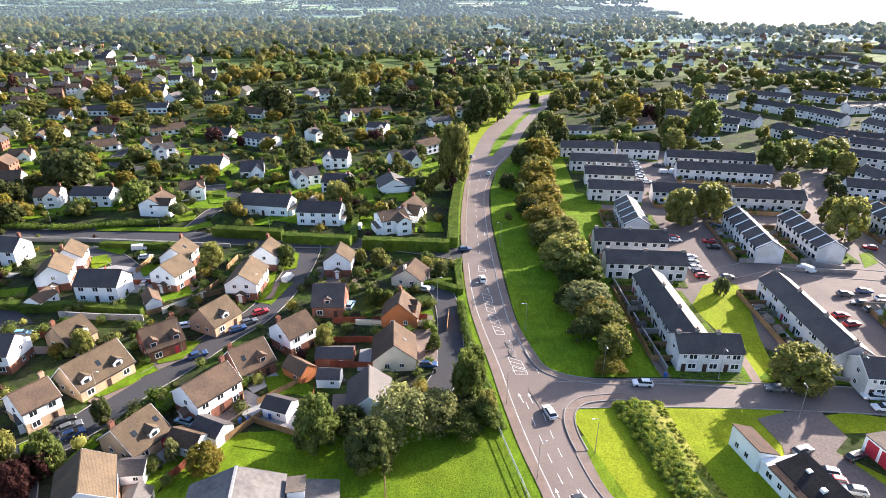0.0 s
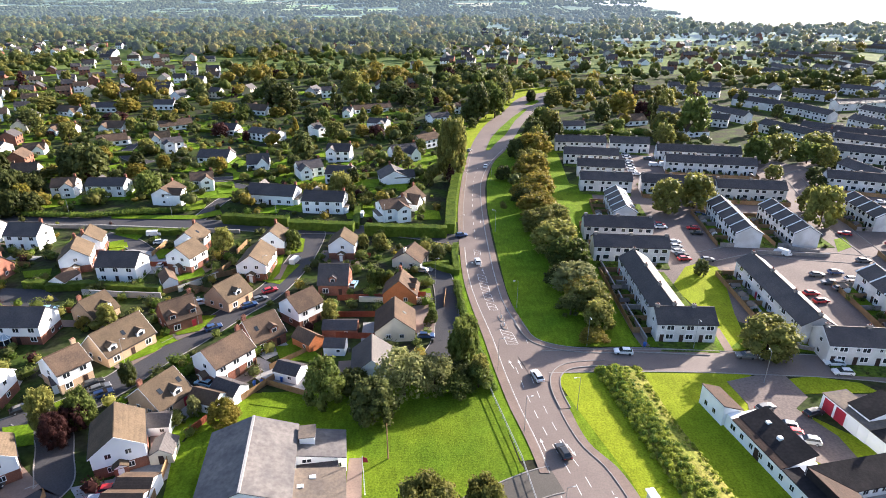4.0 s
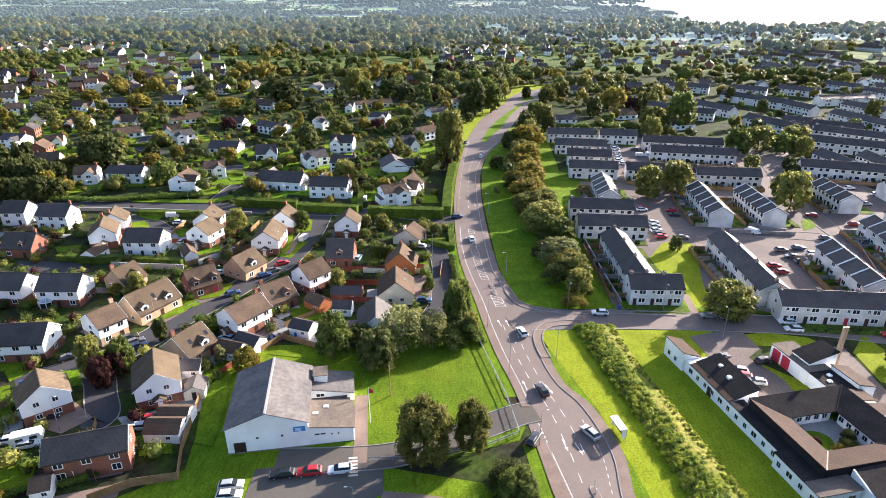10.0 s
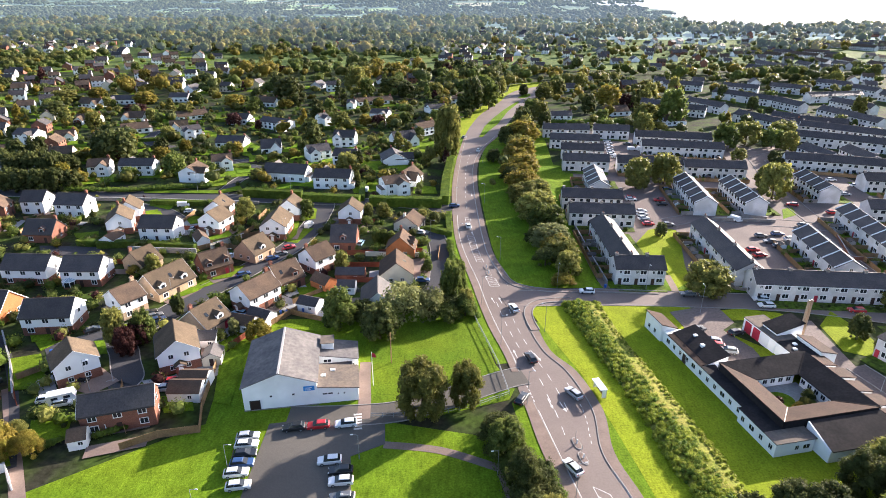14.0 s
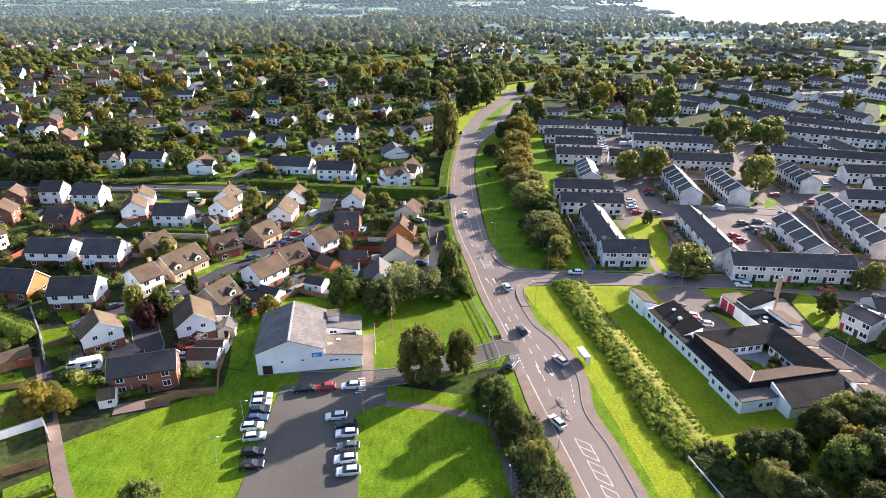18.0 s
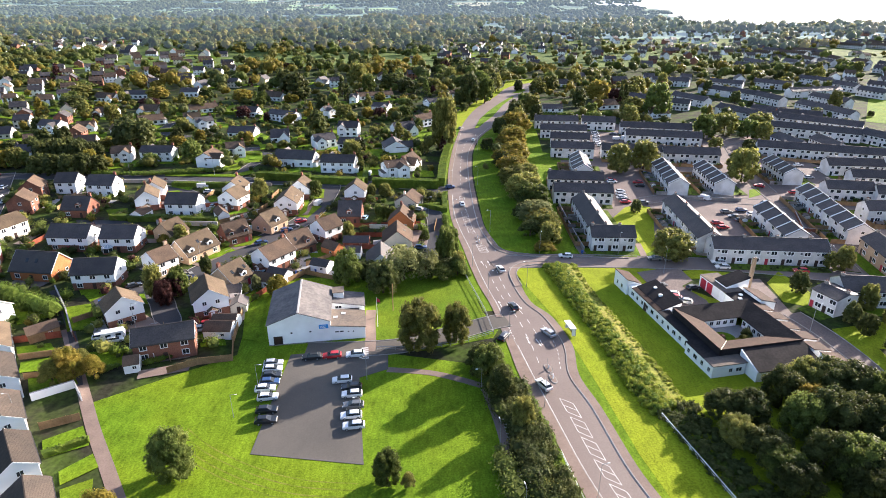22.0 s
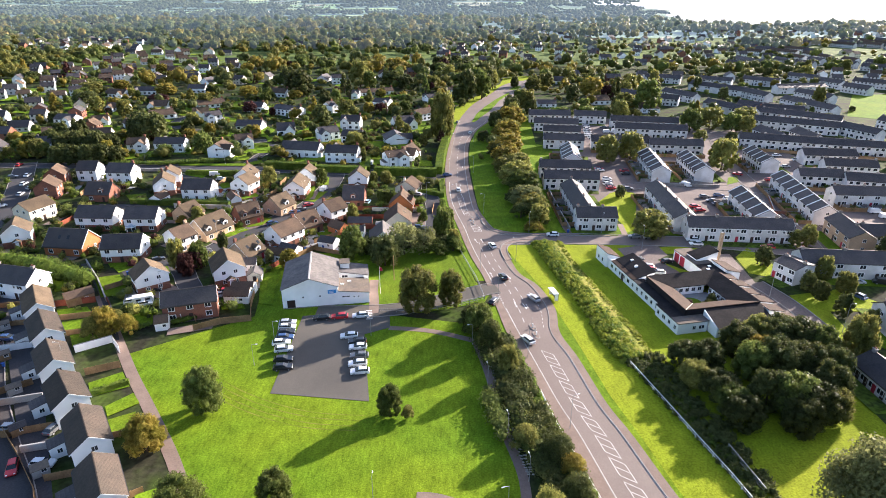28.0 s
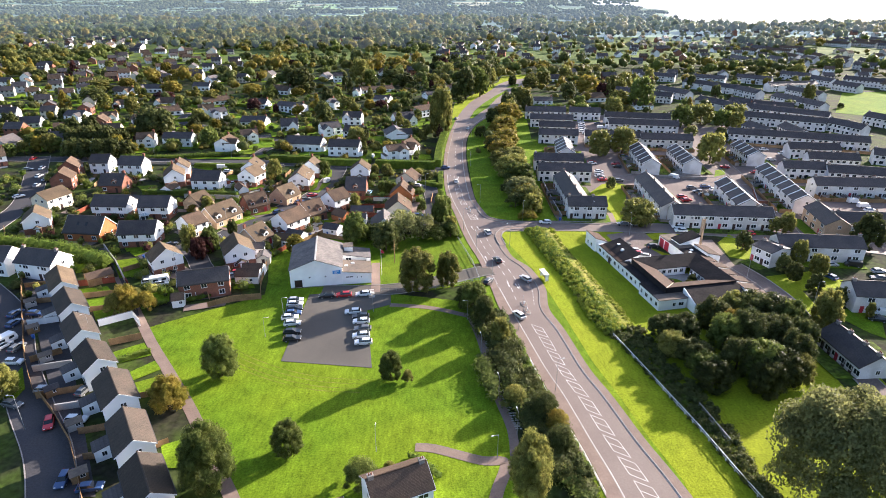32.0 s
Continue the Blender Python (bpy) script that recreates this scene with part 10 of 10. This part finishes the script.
    lid("wing_roof", 8.1, -3.2, 23.6, 2.8, (2.5, 2.5, 4.3, 4.3), FELTSHADE, 0.2)
    # windows along the west front
    m = pose(0, 0, 0, 0, 0, -90)
    for i in range(18):
        v = 1.2 + i * 2.55
        u = -0.9 if v < 10 else (-0.6 if v > 39.5 else 0.0)
        if 9.3 < v < 11 or 38.4 < v < 40.2:
            continue
        window(ob, m @ pose(-v, u - 0.005, 0.95), 1.0 + 0.5 * (i % 4 == 2), 1.25)
    door(ob, m @ pose(-30.2, -0.005, 0), None, 1.4, 2.2)
    window(ob, pose(3.6, -0.005, 1.0), 0.9, 1.1)
    window(ob, pose(5.6, -0.005, 1.0), 1.6, 1.1)
    return ob


school()
M_SCHOOL = pose(63.4, 41.0, 0, 0, 0, 11.66)
for u, v, h, w, tint in ((15.2, 11.2, 2.6, 2.6, "olive"), (17.0, 12.6, 3.4, 3.0, "dark"), (13.6, 10.8, 2.0, 2.4, "autumn"), (11.2, 13.6, 1.5, 2.0, "purple"), (16.4, 10.6, 2.2, 2.2, "green"), (9.4, 16.4, 2.4, 2.2, "dark")):
    p = M_SCHOOL @ Vector((u, v, 0))
    tree(p.x, p.y, h, w, "shrub", tint, True, "bushy shrub in the school courtyard")

# ---- pale setts along the park path ----
setts, sr = Build(), random.Random(8)
for i, q in enumerate(smooth([(13.9, 38.6), (15.9, 27.5), (17.1, 15.8), (18.1, 5.7), (20.0, -4.7)], 14)):
    for k in range(2):
        if sr.random() < 0.82:
            x, y, w = q.x + k * 0.75 + sr.uniform(-0.15, 0.15), q.y + sr.uniform(-0.2, 0.2), sr.uniform(0.22, 0.36)
            setts.box(x - w, y - 0.13, 0.0, x + w, y + 0.13, 0.16, 0.03)
tagged(new("path_setts", setts.mesh("path_setts", CONCRETE)), "pale stone setts along the park path", "paving", kind="stuff")

# ---- bus shelter ----
shelter = thing("bus_shelter", "glazed bus shelter with pale roof on the footway", "bus shelter", pose(35.2, 59.2, 0.15, 0, 0, 102))
part("roof", Build().box(-2.1, -0.8, 2.35, 2.1, 0.8, 2.5, 0.04).mesh("roof", LAMPGLASS), shelter)
for x in (-1.95, 0, 1.95):
    part("post", Build().box(x - 0.05, -0.72, 0, x + 0.05, -0.62, 2.35).mesh("post", METAL), shelter)
part("back_panel", Build().box(-1.9, -0.7, 0.3, 1.9, -0.66, 2.2).mesh("back_panel", plain("shelter glass", (0.5, 0.55, 0.58), 0.1)), shelter, "pale glazed back panel")
for x in (-1.95, 1.95):
    part("end_panel", Build().box(x - 0.02, -0.62, 0.3, x + 0.02, 0.3, 2.2).mesh("end_panel", FRAME), shelter)
part("bench", Build().box(-1.4, -0.55, 0.5, 1.4, -0.25, 0.56).mesh("bench", TIMBER), shelter)

# ---- lamps and masts ----
for x, y, turn in ((17.3, 4.5, 100), (19.9, -6.5, 100), (15.6, -12.8, 200), (-6.5, -11, 90), (12.1, 36.6, 190), (14.6, 20.1, 100), (-35.6, 38, 0), (-37.6, 28, 0), (-12.6, 40.5, 180), (-12.2, 27, 180)):
    street_lamp(x, y, turn, 5.5, "slim park lamp beside the path")
for x, y, turn in ((29.6, 7, 10), (24.6, 31, 10), (19.8, 56, 10), (16.4, 78, 10), (13.0, 98, 10), (27.8, 84, 190), (20.4, 126, 190), (7.8, 137, 0), (6.8, 175, 0), (19.0, 180, 180), (9.4, 225, 0), (22, 240, 180), (-20, 186, -80), (-60, 190, -80),
                   (-100, 194, -80), (-140, 197, -80), (-51, 142, 0), (-61, 117, 0), (-70, 98, 0), (-1.5, 140, 0), (35, 107.5, -90), (60, 106.5, -90), (88, 104, -90), (120, 96, -90), (70, 93, 90), (-72, 60, 0), (-78, 25, 180), (-75, -5, 180), (95, 60, 0), (104, 42, 0)):
    street_lamp(x, y, turn)
pole = thing("flagpole", "white flagpole with a small flag beside the hall", "flagpole", pose(-12.4, 62.2, 0))
part("pole", Build().tube(0, 0, 0, 8.5, 0.08, 0.04).mesh("pole", FRAME), pole)
part("flag", Build().hull([(0.05, 0, 7.2), (0.9, 0.15, 7.0), (0.9, 0.17, 7.0), (0.05, 0.02, 7.2)], [(0.05, 0, 8.3), (0.7, 0.2, 7.9), (0.7, 0.22, 7.9), (0.05, 0.02, 8.3)]).mesh("flag", REDPAINT), pole, "drooping red flag")
mast = thing("wooden_pole", "tall brown timber pole among the trees", "pole", pose(-9.2, 70.6, 0))
part("pole", Build().tube(0, 0, 0, 8.0, 0.14, 0.1).mesh("pole", TIMBER), mast)

# ---- fences and walls ----
fence([(25.6, 17.8), (27.2, 7.4), (29.2, -1.7), (31.4, -11.8), (33.0, -21.6)], 1.0, FRAME, "low white rail beside the footway", "rail_fence", 0.04)
fence([(47.4, 28.1), (50.1, 16.7), (52.9, 4.5), (55.3, -5.7), (57.2, -15.9), (58.4, -21.6), (62, -40)], 1.1, FRAME, "white post and rail fence at the verge", "rail_fence", 0.05)
fence([(27.9, -4.1), (29.0, -13.2)], 1.8, plain("blue-grey railing", (0.25, 0.36, 0.42), 0.5, 0.3), "blue-grey palisade railing in the shrubs", "railing", 0.05)
fence([(57.4, 0.9), (59.0, -9.6)], 1.8, METAL, "pale metal palisade railing by the path", "railing", 0.05)
fence([(-11.6, 51.8), (-0.7, 52.0), (8, 54.4), (16.4, 58.8), (15.0, 70.1), (10.6, 90.7)], 1.1, METAL, "thin mesh fence round the grass plot", "mesh_fence", 0.03)
wall_run([(-155, 183.5), (-120, 183), (-90, 180), (-70, 178.5)], 1.3, 0.3, STONE, "pale stone wall beside the road")
for pts, mat in (([(-105, 150), (-92, 151), (-80, 152)], REDFENCE), ([(-28, 130), (-12, 131), (-4, 132)], REDFENCE), ([(-28, 121), (-14, 121.4)], REDFENCE), ([(-75, 138), (-62, 146), (-58, 150)], TIMBER), ([(-45, 110), (-40, 96)], TIMBER), ([(-50, 104), (-47, 92), (-42, 84)], TIMBER),
                 ([(-90, 64), (-82, 72)], TIMBER), ([(-66, 62), (-62, 52), (-58, 47)], TIMBER), ([(-30, 160), (-22, 158)], REDFENCE)):
    fence(pts, 1.7, mat, "red stained timber garden fence" if mat is REDFENCE else "brown timber garden fence", "fence")


# ---- the town running out to the fields: houses and woods far off ----
def far_house_meshes(k):
    l, d, e, r = ((10, 8, 5, 8), (13, 9, 3, 6.2), (9, 8, 5, 7.6), (22, 8, 5, 7.6), (36, 8, 5, 7.5))[k]
    b = Build()
    for s in (-1, 1):
        ring = [(s * l / 2, -d / 2, 0), (s * l / 2, d / 2, 0), (s * l / 2, d / 2, e), (s * l / 2, 0, r), (s * l / 2, -d / 2, e)]
        b.poly(ring if s > 0 else ring[::-1])
        q = [(-l / 2, s * d / 2, 0), (l / 2, s * d / 2, 0), (l / 2, s * d / 2, e), (-l / 2, s * d / 2, e)]
        b.poly(q if s < 0 else q[::-1])
    w = Build()
    n = int(l / 3)
    for i in range(n):
        cx = -l / 2 + l * (i + 0.5) / n
        for z in (1.0, 3.6) if e > 4 else (1.0,):
            for s in (-1, 1):
                w.box(cx - 0.6, s * d / 2 - 0.04, z, cx + 0.6, s * d / 2 + 0.04, z + 1.1)
    return b, gable_roof(l, d, e, r).box(-l / 2 + 0.3, -0.4, r - 0.3, -l / 2 + 1.1, 0.4, r + 1.0), w


def far_house(x, y, turn, k, wall, roof, single):
    """A house of its own where it can be told apart, else part of the joined distance."""
    b, rf, w = kept(("far parts", k), lambda: far_house_meshes(k))
    m = pose(x, y, 0, 0, 0, turn)
    if not single:
        for name, src, mat in (("wall", b, wall), ("roof", rf, roof), ("glazing", w, GLASS)):
            to = JOINED.setdefault(mat.name, (mat, Build()))[1]
            n = len(to.v)
            to.v += [tuple(m @ Vector(q)) for q in src.v]
            to.f += [tuple(i + n for i in q) for q in src.f]
        return
    ob = thing("house", "pale terrace among trees" if k > 2 else "detached house among garden trees", "house", m, "distant houses")
    part("wall", kept(("far wall", k, wall), lambda: b.mesh("wall", wall)), ob)
    part("roof", kept(("far roof", k, roof), lambda: rf.mesh("roof", roof)), ob)
    tagged(part("glazing", kept(("far windows", k), lambda: w.mesh("glazing", GLASS)), ob), kind="stuff")


JOINED = {}
TAKEN = [(o.matrix_basis.translation.x, o.matrix_basis.translation.y) for o in scene.objects if o.parent is None and o.type == "EMPTY" and o.name.split(".")[0] in ("house", "terrace", "garage", "garden_shed", "hall", "school")]
TAKEN = np.array(TAKEN)


def clear(x, y, gap, road=None):
    if np.hypot(TAKEN[:, 0] - x, TAKEN[:, 1] - y).min() < gap:
        return False
    for pts, half in ROADS:
        if np.hypot(pts[:, 0] - x, pts[:, 1] - y).min() < half + (gap * 0.6 if road is None else road):
            return False
    i = min(range(len(LINE_L)), key=lambda j: abs(LINE_L[j].y - y))
    r = gap * 0.6 if road is None else road
    return not LINE_L[i].x - r < x < LINE_R[i].x + r


def town(x, y):
    """Where houses stand thickest among the trees."""
    return noise.noise((x / 210, y / 100, 3.0)) + (0.14 if 0 < x < 320 and 560 < y < 1050 else 0.0) + (0.16 if x > 0.35 * y and y < 1000 else 0.0)


far = random.Random(4)
walls_far, roofs_far = (WHITE, PEBBLE, GREYWALL, BRICK, CREAM, WHITE), (DARKROOF, BROWNROOF, DARKROOF)
spots = []
# more rows of the eastern estate, beyond the ones that stand singly
for row in range(24):
    y = 330 + row * 24 + row * row * 0.4
    for col in range(18):
        x = 0.55 * y + col * 40 + far.uniform(-5, 5) + (row % 3) * 12
        if x > 0.86 * (y + 70) or x > 1000 or y > 900 or (y < 480 and x < 330) or noise.noise((x / 150, y / 110, 6.0)) > 0.12 + (y > 640) * -0.12:
            continue
        if not clear(x, y, 24):
            continue
        spots.append((x, y, -58 + 60 * noise.noise((x / 180, y / 140, 2.0)), 4 if far.random() < 0.4 else 3, far.choice((PEBBLE, PEBBLE, GREYWALL)), far.choice((DARKROOF, DARKROOF, BROWNROOF))))
        TAKEN = np.vstack([TAKEN, (x, y)])
# detached houses in patches among the trees
for i in range(9000):
    y = 215 + 1150 * far.random() ** 1.1
    x = far.uniform(-0.86, 0.84) * (y + 60)
    east = x > 0.16 * y + 20 or y < 430 and x > min(LINE_L, key=lambda q: abs(q.y - y)).x - 12
    gap = 20 + 4 * (y > 500)
    if y < 460 and east or y < 455 and x > -0.6 * (y + 60) or len(spots) > 900 or town(x, y) < (-0.3 if y < 480 else 0.1) or not clear(x, y, gap + (6 if east else 0), 10):
        continue
    lean = 12 * round(noise.noise((x / 220, y / 220, 1.0)) * 4)
    spots.append((x, y, lean + far.choice((0, 0, 90)), far.choice((0, 1, 2)), far.choice(walls_far), far.choice(roofs_far)))
    TAKEN = np.vstack([TAKEN, (x, y)])
spots.sort(key=lambda q: q[1])
for i, q in enumerate(spots):
    far_house(round(q[0], 1), round(q[1], 1), round(q[2]), *q[3:], i < 120)
for mat, b in JOINED.values():
    tagged(new("far_houses", b.mesh("far_houses", mat)), "distant houses of the town, too far to count", "houses", kind="stuff")

# single trees between the houses
count = 0
for i in range(6000):
    y = 185 + 420 * far.random() ** 1.2
    x = far.uniform(-0.84, 0.8) * (y + 70)
    east = x > 0.16 * y + 10
    if (east and y < 300) or (east and far.random() < 0.5) or not clear(x, y, 9, 3) or count >= 240 or (y < 200 and x > -150):
        continue
    s = far.choice((0.5, 0.6, 0.7, 0.8, 1.0, 1.3)) * (1 if y < 420 else 1.2)
    tree(round(x, 1), round(y, 1), round(9 * s * far.uniform(0.7, 1.2), 1), round(8.5 * s * far.uniform(0.8, 1.2), 1), far.choice(("round", "round", "round", "tall", "cone", "shrub")),
         far.choice(("dark", "dark", "green", "green", "olive", "olive", "dark", "purple") if far.random() < 0.85 else ("autumn", "olive")), False, group="trees between the houses")
    count += 1


# ---- woods and garden trees too far to count ----
def rise(x, y):
    """Height of the ground: flat under the town, rolling up to the far hills."""
    return max(0.0, y - 1500) ** 1.25 * 0.0052 * (1 + 0.35 * math.sin(x / 420 + 1.0) * math.sin(y / 310))


def crown_shapes(seed, lumps, cards, n):
    """n crowns 1 m wide and high: uneven round lumps under a skin of leaves."""
    rng = np.random.default_rng(seed)
    bm = bmesh.new()
    bmesh.ops.create_icosphere(bm, subdivisions=1, radius=1)
    ball, tri = np.array([p.co[:] for p in bm.verts]), np.array([[p.index for p in q.verts] for q in bm.faces])
    bm.free()
    out = []
    for k in range(n):
        v, t = [], []
        centres, radii = [(0, 0, 0.5)], [0.34]
        for i in range(lumps - 1):
            a = i * 2.4 + rng.uniform(0, 1)
            centres.append((0.27 * math.cos(a), 0.27 * math.sin(a), 0.34 + 0.42 * (i + 0.5) / lumps))
            radii.append(rng.uniform(0.17, 0.27))
        for c, r in zip(centres, radii):
            t.append(tri + sum(len(q) for q in v))
            v.append(ball * rng.uniform(0.8, 1.12, (len(ball), 1)) * r + np.array(c))
        pick = rng.integers(0, lumps, cards)
        way = rng.normal(size=(cards, 3))
        way /= np.linalg.norm(way, axis=1)[:, None]
        way[:, 2] = np.where(way[:, 2] < -0.3, -way[:, 2], way[:, 2])
        at = np.array(centres)[pick] + way * np.array(radii)[pick][:, None] * rng.uniform(0.85, 1.2, cards)[:, None]
        u = np.cross(way + rng.normal(size=(cards, 3)) * 0.5, rng.normal(size=(cards, 3)))
        u /= np.linalg.norm(u, axis=1)[:, None]
        w = np.cross(way, u) * 0.75
        size = rng.uniform(0.05, 0.11, cards)[:, None]
        k0 = sum(len(q) for q in v)
        v.append(np.stack([at - u * size, at - w * size, at + u * size, at + w * size], 1).reshape(-1, 3))
        q = np.arange(cards * 4).reshape(-1, 4) + k0
        t += [q[:, :3], q[:, [0, 2, 3]]]
        out.append((np.concatenate(v), np.concatenate(t)))
    return out


def crowns_joined(name, words, places, shapes, mat, kind="stuff"):
    """One mesh of many crowns; places: x, y, width, height."""
    v, t, k = [], [], 0
    for i, (x, y, w, h) in enumerate(places):
        a = (x * 12.9898 + y * 78.233) % math.tau
        p, tri = shapes[i % len(shapes)]
        c, s = math.cos(a), math.sin(a)
        v.append(np.stack([x + (p[:, 0] * c - p[:, 1] * s) * w, y + (p[:, 0] * s + p[:, 1] * c) * w, rise(x, y) + p[:, 2] * h], 1))
        t.append(tri + k)
        k += len(p)
    v, t = np.concatenate(v), np.concatenate(t)
    me = bpy.data.meshes.new(name)
    me.vertices.add(len(v))
    me.vertices.foreach_set("co", v.astype(np.float32).ravel())
    me.loops.add(len(t) * 3)
    me.loops.foreach_set("vertex_index", t.astype(np.int32).ravel())
    me.polygons.add(len(t))
    me.polygons.foreach_set("loop_start", np.arange(0, len(t) * 3, 3, dtype=np.int32))
    me.materials.append(mat)
    me.update(calc_edges=True)
    tagged(new(name, me), words, "trees", kind=kind)


def wooded(x, y):
    """Share of the ground under trees."""
    belt = noise.noise((x / (150 + 0.1 * y), y / (55 + 0.05 * y), 7.0))
    east = x > 0.16 * y + 20
    if y < 520:
        return (0.4 if not east else 0.7 if y > 300 and x < 0.44 * y else 0.14) + 0.5 * belt
    if town(x, y) > 0.1 and y < 1250:
        return (0.3 if not east else 0.36) + 0.3 * belt
    if east and y < 950:
        return 0.24 + 0.9 * belt
    if y < 900:
        return 0.52 + 0.7 * belt
    return (0.5 if east else 0.78) + 0.9 * belt


rng = np.random.default_rng(12)
GROVES = {}
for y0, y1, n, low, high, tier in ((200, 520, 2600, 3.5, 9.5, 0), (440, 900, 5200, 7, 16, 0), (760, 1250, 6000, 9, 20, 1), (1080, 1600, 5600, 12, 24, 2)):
    for i in range(n):
        y = y0 + (y1 - y0) * rng.random() ** 1.15
        x = rng.uniform(-0.86, 0.86) * (y + 70)
        if rng.random() > wooded(x, y) or (x > 600 and y > 1290) or (x > 0.16 * y and y < 296) or (y < 620 and x > 262 and 275 < y < 420) or (y < 1000 and not clear(x, y, 9 if y < 700 else 7, 5)):
            continue
        w = (low + (high - low) * rng.random() ** 1.6) * (0.62 if y > 440 and town(x, y) > 0.1 else 1.0)
        h = w * rng.uniform(0.75, 1.15)
        hue = noise.noise((x / 60, y / 60, 3.5)) + rng.normal() * 0.25
        mat = "dark" if hue < -0.24 else "green" if hue < 0.02 else "olive" if hue < 0.44 else "autumn"
        GROVES.setdefault((tier, mat), []).append((x, y, w, h))
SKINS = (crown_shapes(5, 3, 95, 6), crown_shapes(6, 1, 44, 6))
# crowns of tiers 1 and 2, from 760 m out, glow in place of haze
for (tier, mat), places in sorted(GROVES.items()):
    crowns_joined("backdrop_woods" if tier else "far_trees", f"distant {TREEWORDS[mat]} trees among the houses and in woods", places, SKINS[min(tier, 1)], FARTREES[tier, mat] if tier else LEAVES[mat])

# ---- backdrop: far hills with fields, hedgerows and woods ----
def parcel(pts, mat, to):
    b = to.setdefault(mat, Build())
    b.poly([(x, y, rise(x, y) + 0.9) for x, y in pts])


fields, hedgerow = {}, []
for j in range(15):
    for i in range(-34, 30):
        w, d = 92, 78 + j * 3
        corner = [((i + a) * w + 46 * noise.noise((i + a, j + c, 0.3)) + 30 * (j % 2), 1530 + (j + c) * d + 34 * noise.noise((i + a, j + c, 5.3))) for a, c in ((0, 0), (1, 0), (1, 1), (0, 1))]
        x, y = corner[0]
        coast = 640 + max(0, y - 1540) * 0.22
        if corner[1][0] > coast - 30 or abs(x) > 0.9 * (y + 70):
            continue
        pick = noise.noise((x / 330, y / 230, 8.0)) + 0.25 * far.uniform(-1, 1)
        if pick < 0.1 + (0.2 if x > -150 else 0.0):
            for q in range(30):
                a, c = far.random(), far.random()
                hedgerow.append((x + a * w, y + c * d, far.uniform(13, 23), far.uniform(11, 17)))
        else:
            parcel(corner, far.choice(("fresh", "fresh", "pale", "straw", "deep")), fields)
            for a in range(9):
                f = a / 9
                for p, q in ((corner[0], corner[1]), (corner[0], corner[3])):
                    hedgerow.append((p[0] + (q[0] - p[0]) * f, p[1] + (q[1] - p[1]) * f, far.uniform(9, 15), far.uniform(5, 9)))
# fields and woods here carry the strongest haze glow
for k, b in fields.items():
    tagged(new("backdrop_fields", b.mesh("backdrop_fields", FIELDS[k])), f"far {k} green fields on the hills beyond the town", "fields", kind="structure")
crowns_joined("backdrop_woods", "far woods and hedgerows on the hills, glowing in place of haze", hedgerow, crown_shapes(8, 2, 12, 5), FARWOOD, "structure")


# low garden planting, too small to count
def garden_shrubs(seed, n, box, mat, low, high):
    rng = np.random.default_rng(seed)
    centres, radii = [], []
    while len(centres) < n:
        x, y = rng.uniform(box[0], box[2]), rng.uniform(box[1], box[3])
        if x > 4 or not clear(x, y, 5.5, 0.8) or (y < 52 and x > -70 + (y < 40) * -8) or (45 < y < 92 and x > -44):
            n -= 0.2
            continue
        r = rng.uniform(low, high)
        centres.append((x, y, r * 0.7))
        radii.append(r)
    v, f = leaf_cloud(rng, centres, radii, len(centres) * 60, 0.42, 0.85)
    tagged(new("garden_shrubs", mesh_of("garden_shrubs", v, f, mat)), "mixed low shrubs and bushes in the gardens", "shrubs", kind="stuff")


for seed, mat in enumerate((DARKLEAF, GREENLEAF, OLIVELEAF, HEDGELEAF, AUTUMNLEAF, PURPLELEAF)):
    garden_shrubs(seed + 40, (300, 240, 150, 160, 40, 30)[seed], (-190, 48, 4, 178), mat, 0.6, 2.0)
    garden_shrubs(seed + 60, (330, 230, 150, 170, 50, 30)[seed], (-270, 186, 4, 400), mat, 0.7, 2.2)


# lawns round the houses further off
def garden_lawns():
    rng = np.random.default_rng(9)
    b = Build()
    homes = [q for q in TAKEN if q[0] < 0.1 * q[1] - 10 and 186 < q[1] < 760]
    homes = [q for q in homes for r in range(2 if q[1] < 430 else 1)]
    for i, (x, y) in enumerate(homes):
        a = rng.uniform(0, math.tau)
        px, py = x + math.cos(a) * 11, y + math.sin(a) * 11
        if not clear(px, py, 4.5, 2):
            continue
        w, d, t = rng.uniform(5, 11), rng.uniform(4, 7), rng.uniform(-0.4, 0.4)
        ring = [(px + math.cos(t) * c * w - math.sin(t) * s * d, py + math.sin(t) * c * w + math.cos(t) * s * d) for c, s in ((-1, -1), (0.2, -1.1), (1, -0.9), (1.05, 0.8), (0, 1.1), (-0.9, 0.9))]
        z = 0.16 + 0.0007 * (i % 800)
        b.poly([(*q, z) for q in ring])
    tagged(new("garden_lawns", b.mesh("garden_lawns", GRASS)), "sunlit lawns between the distant houses", "lawn", kind="stuff")


garden_lawns()
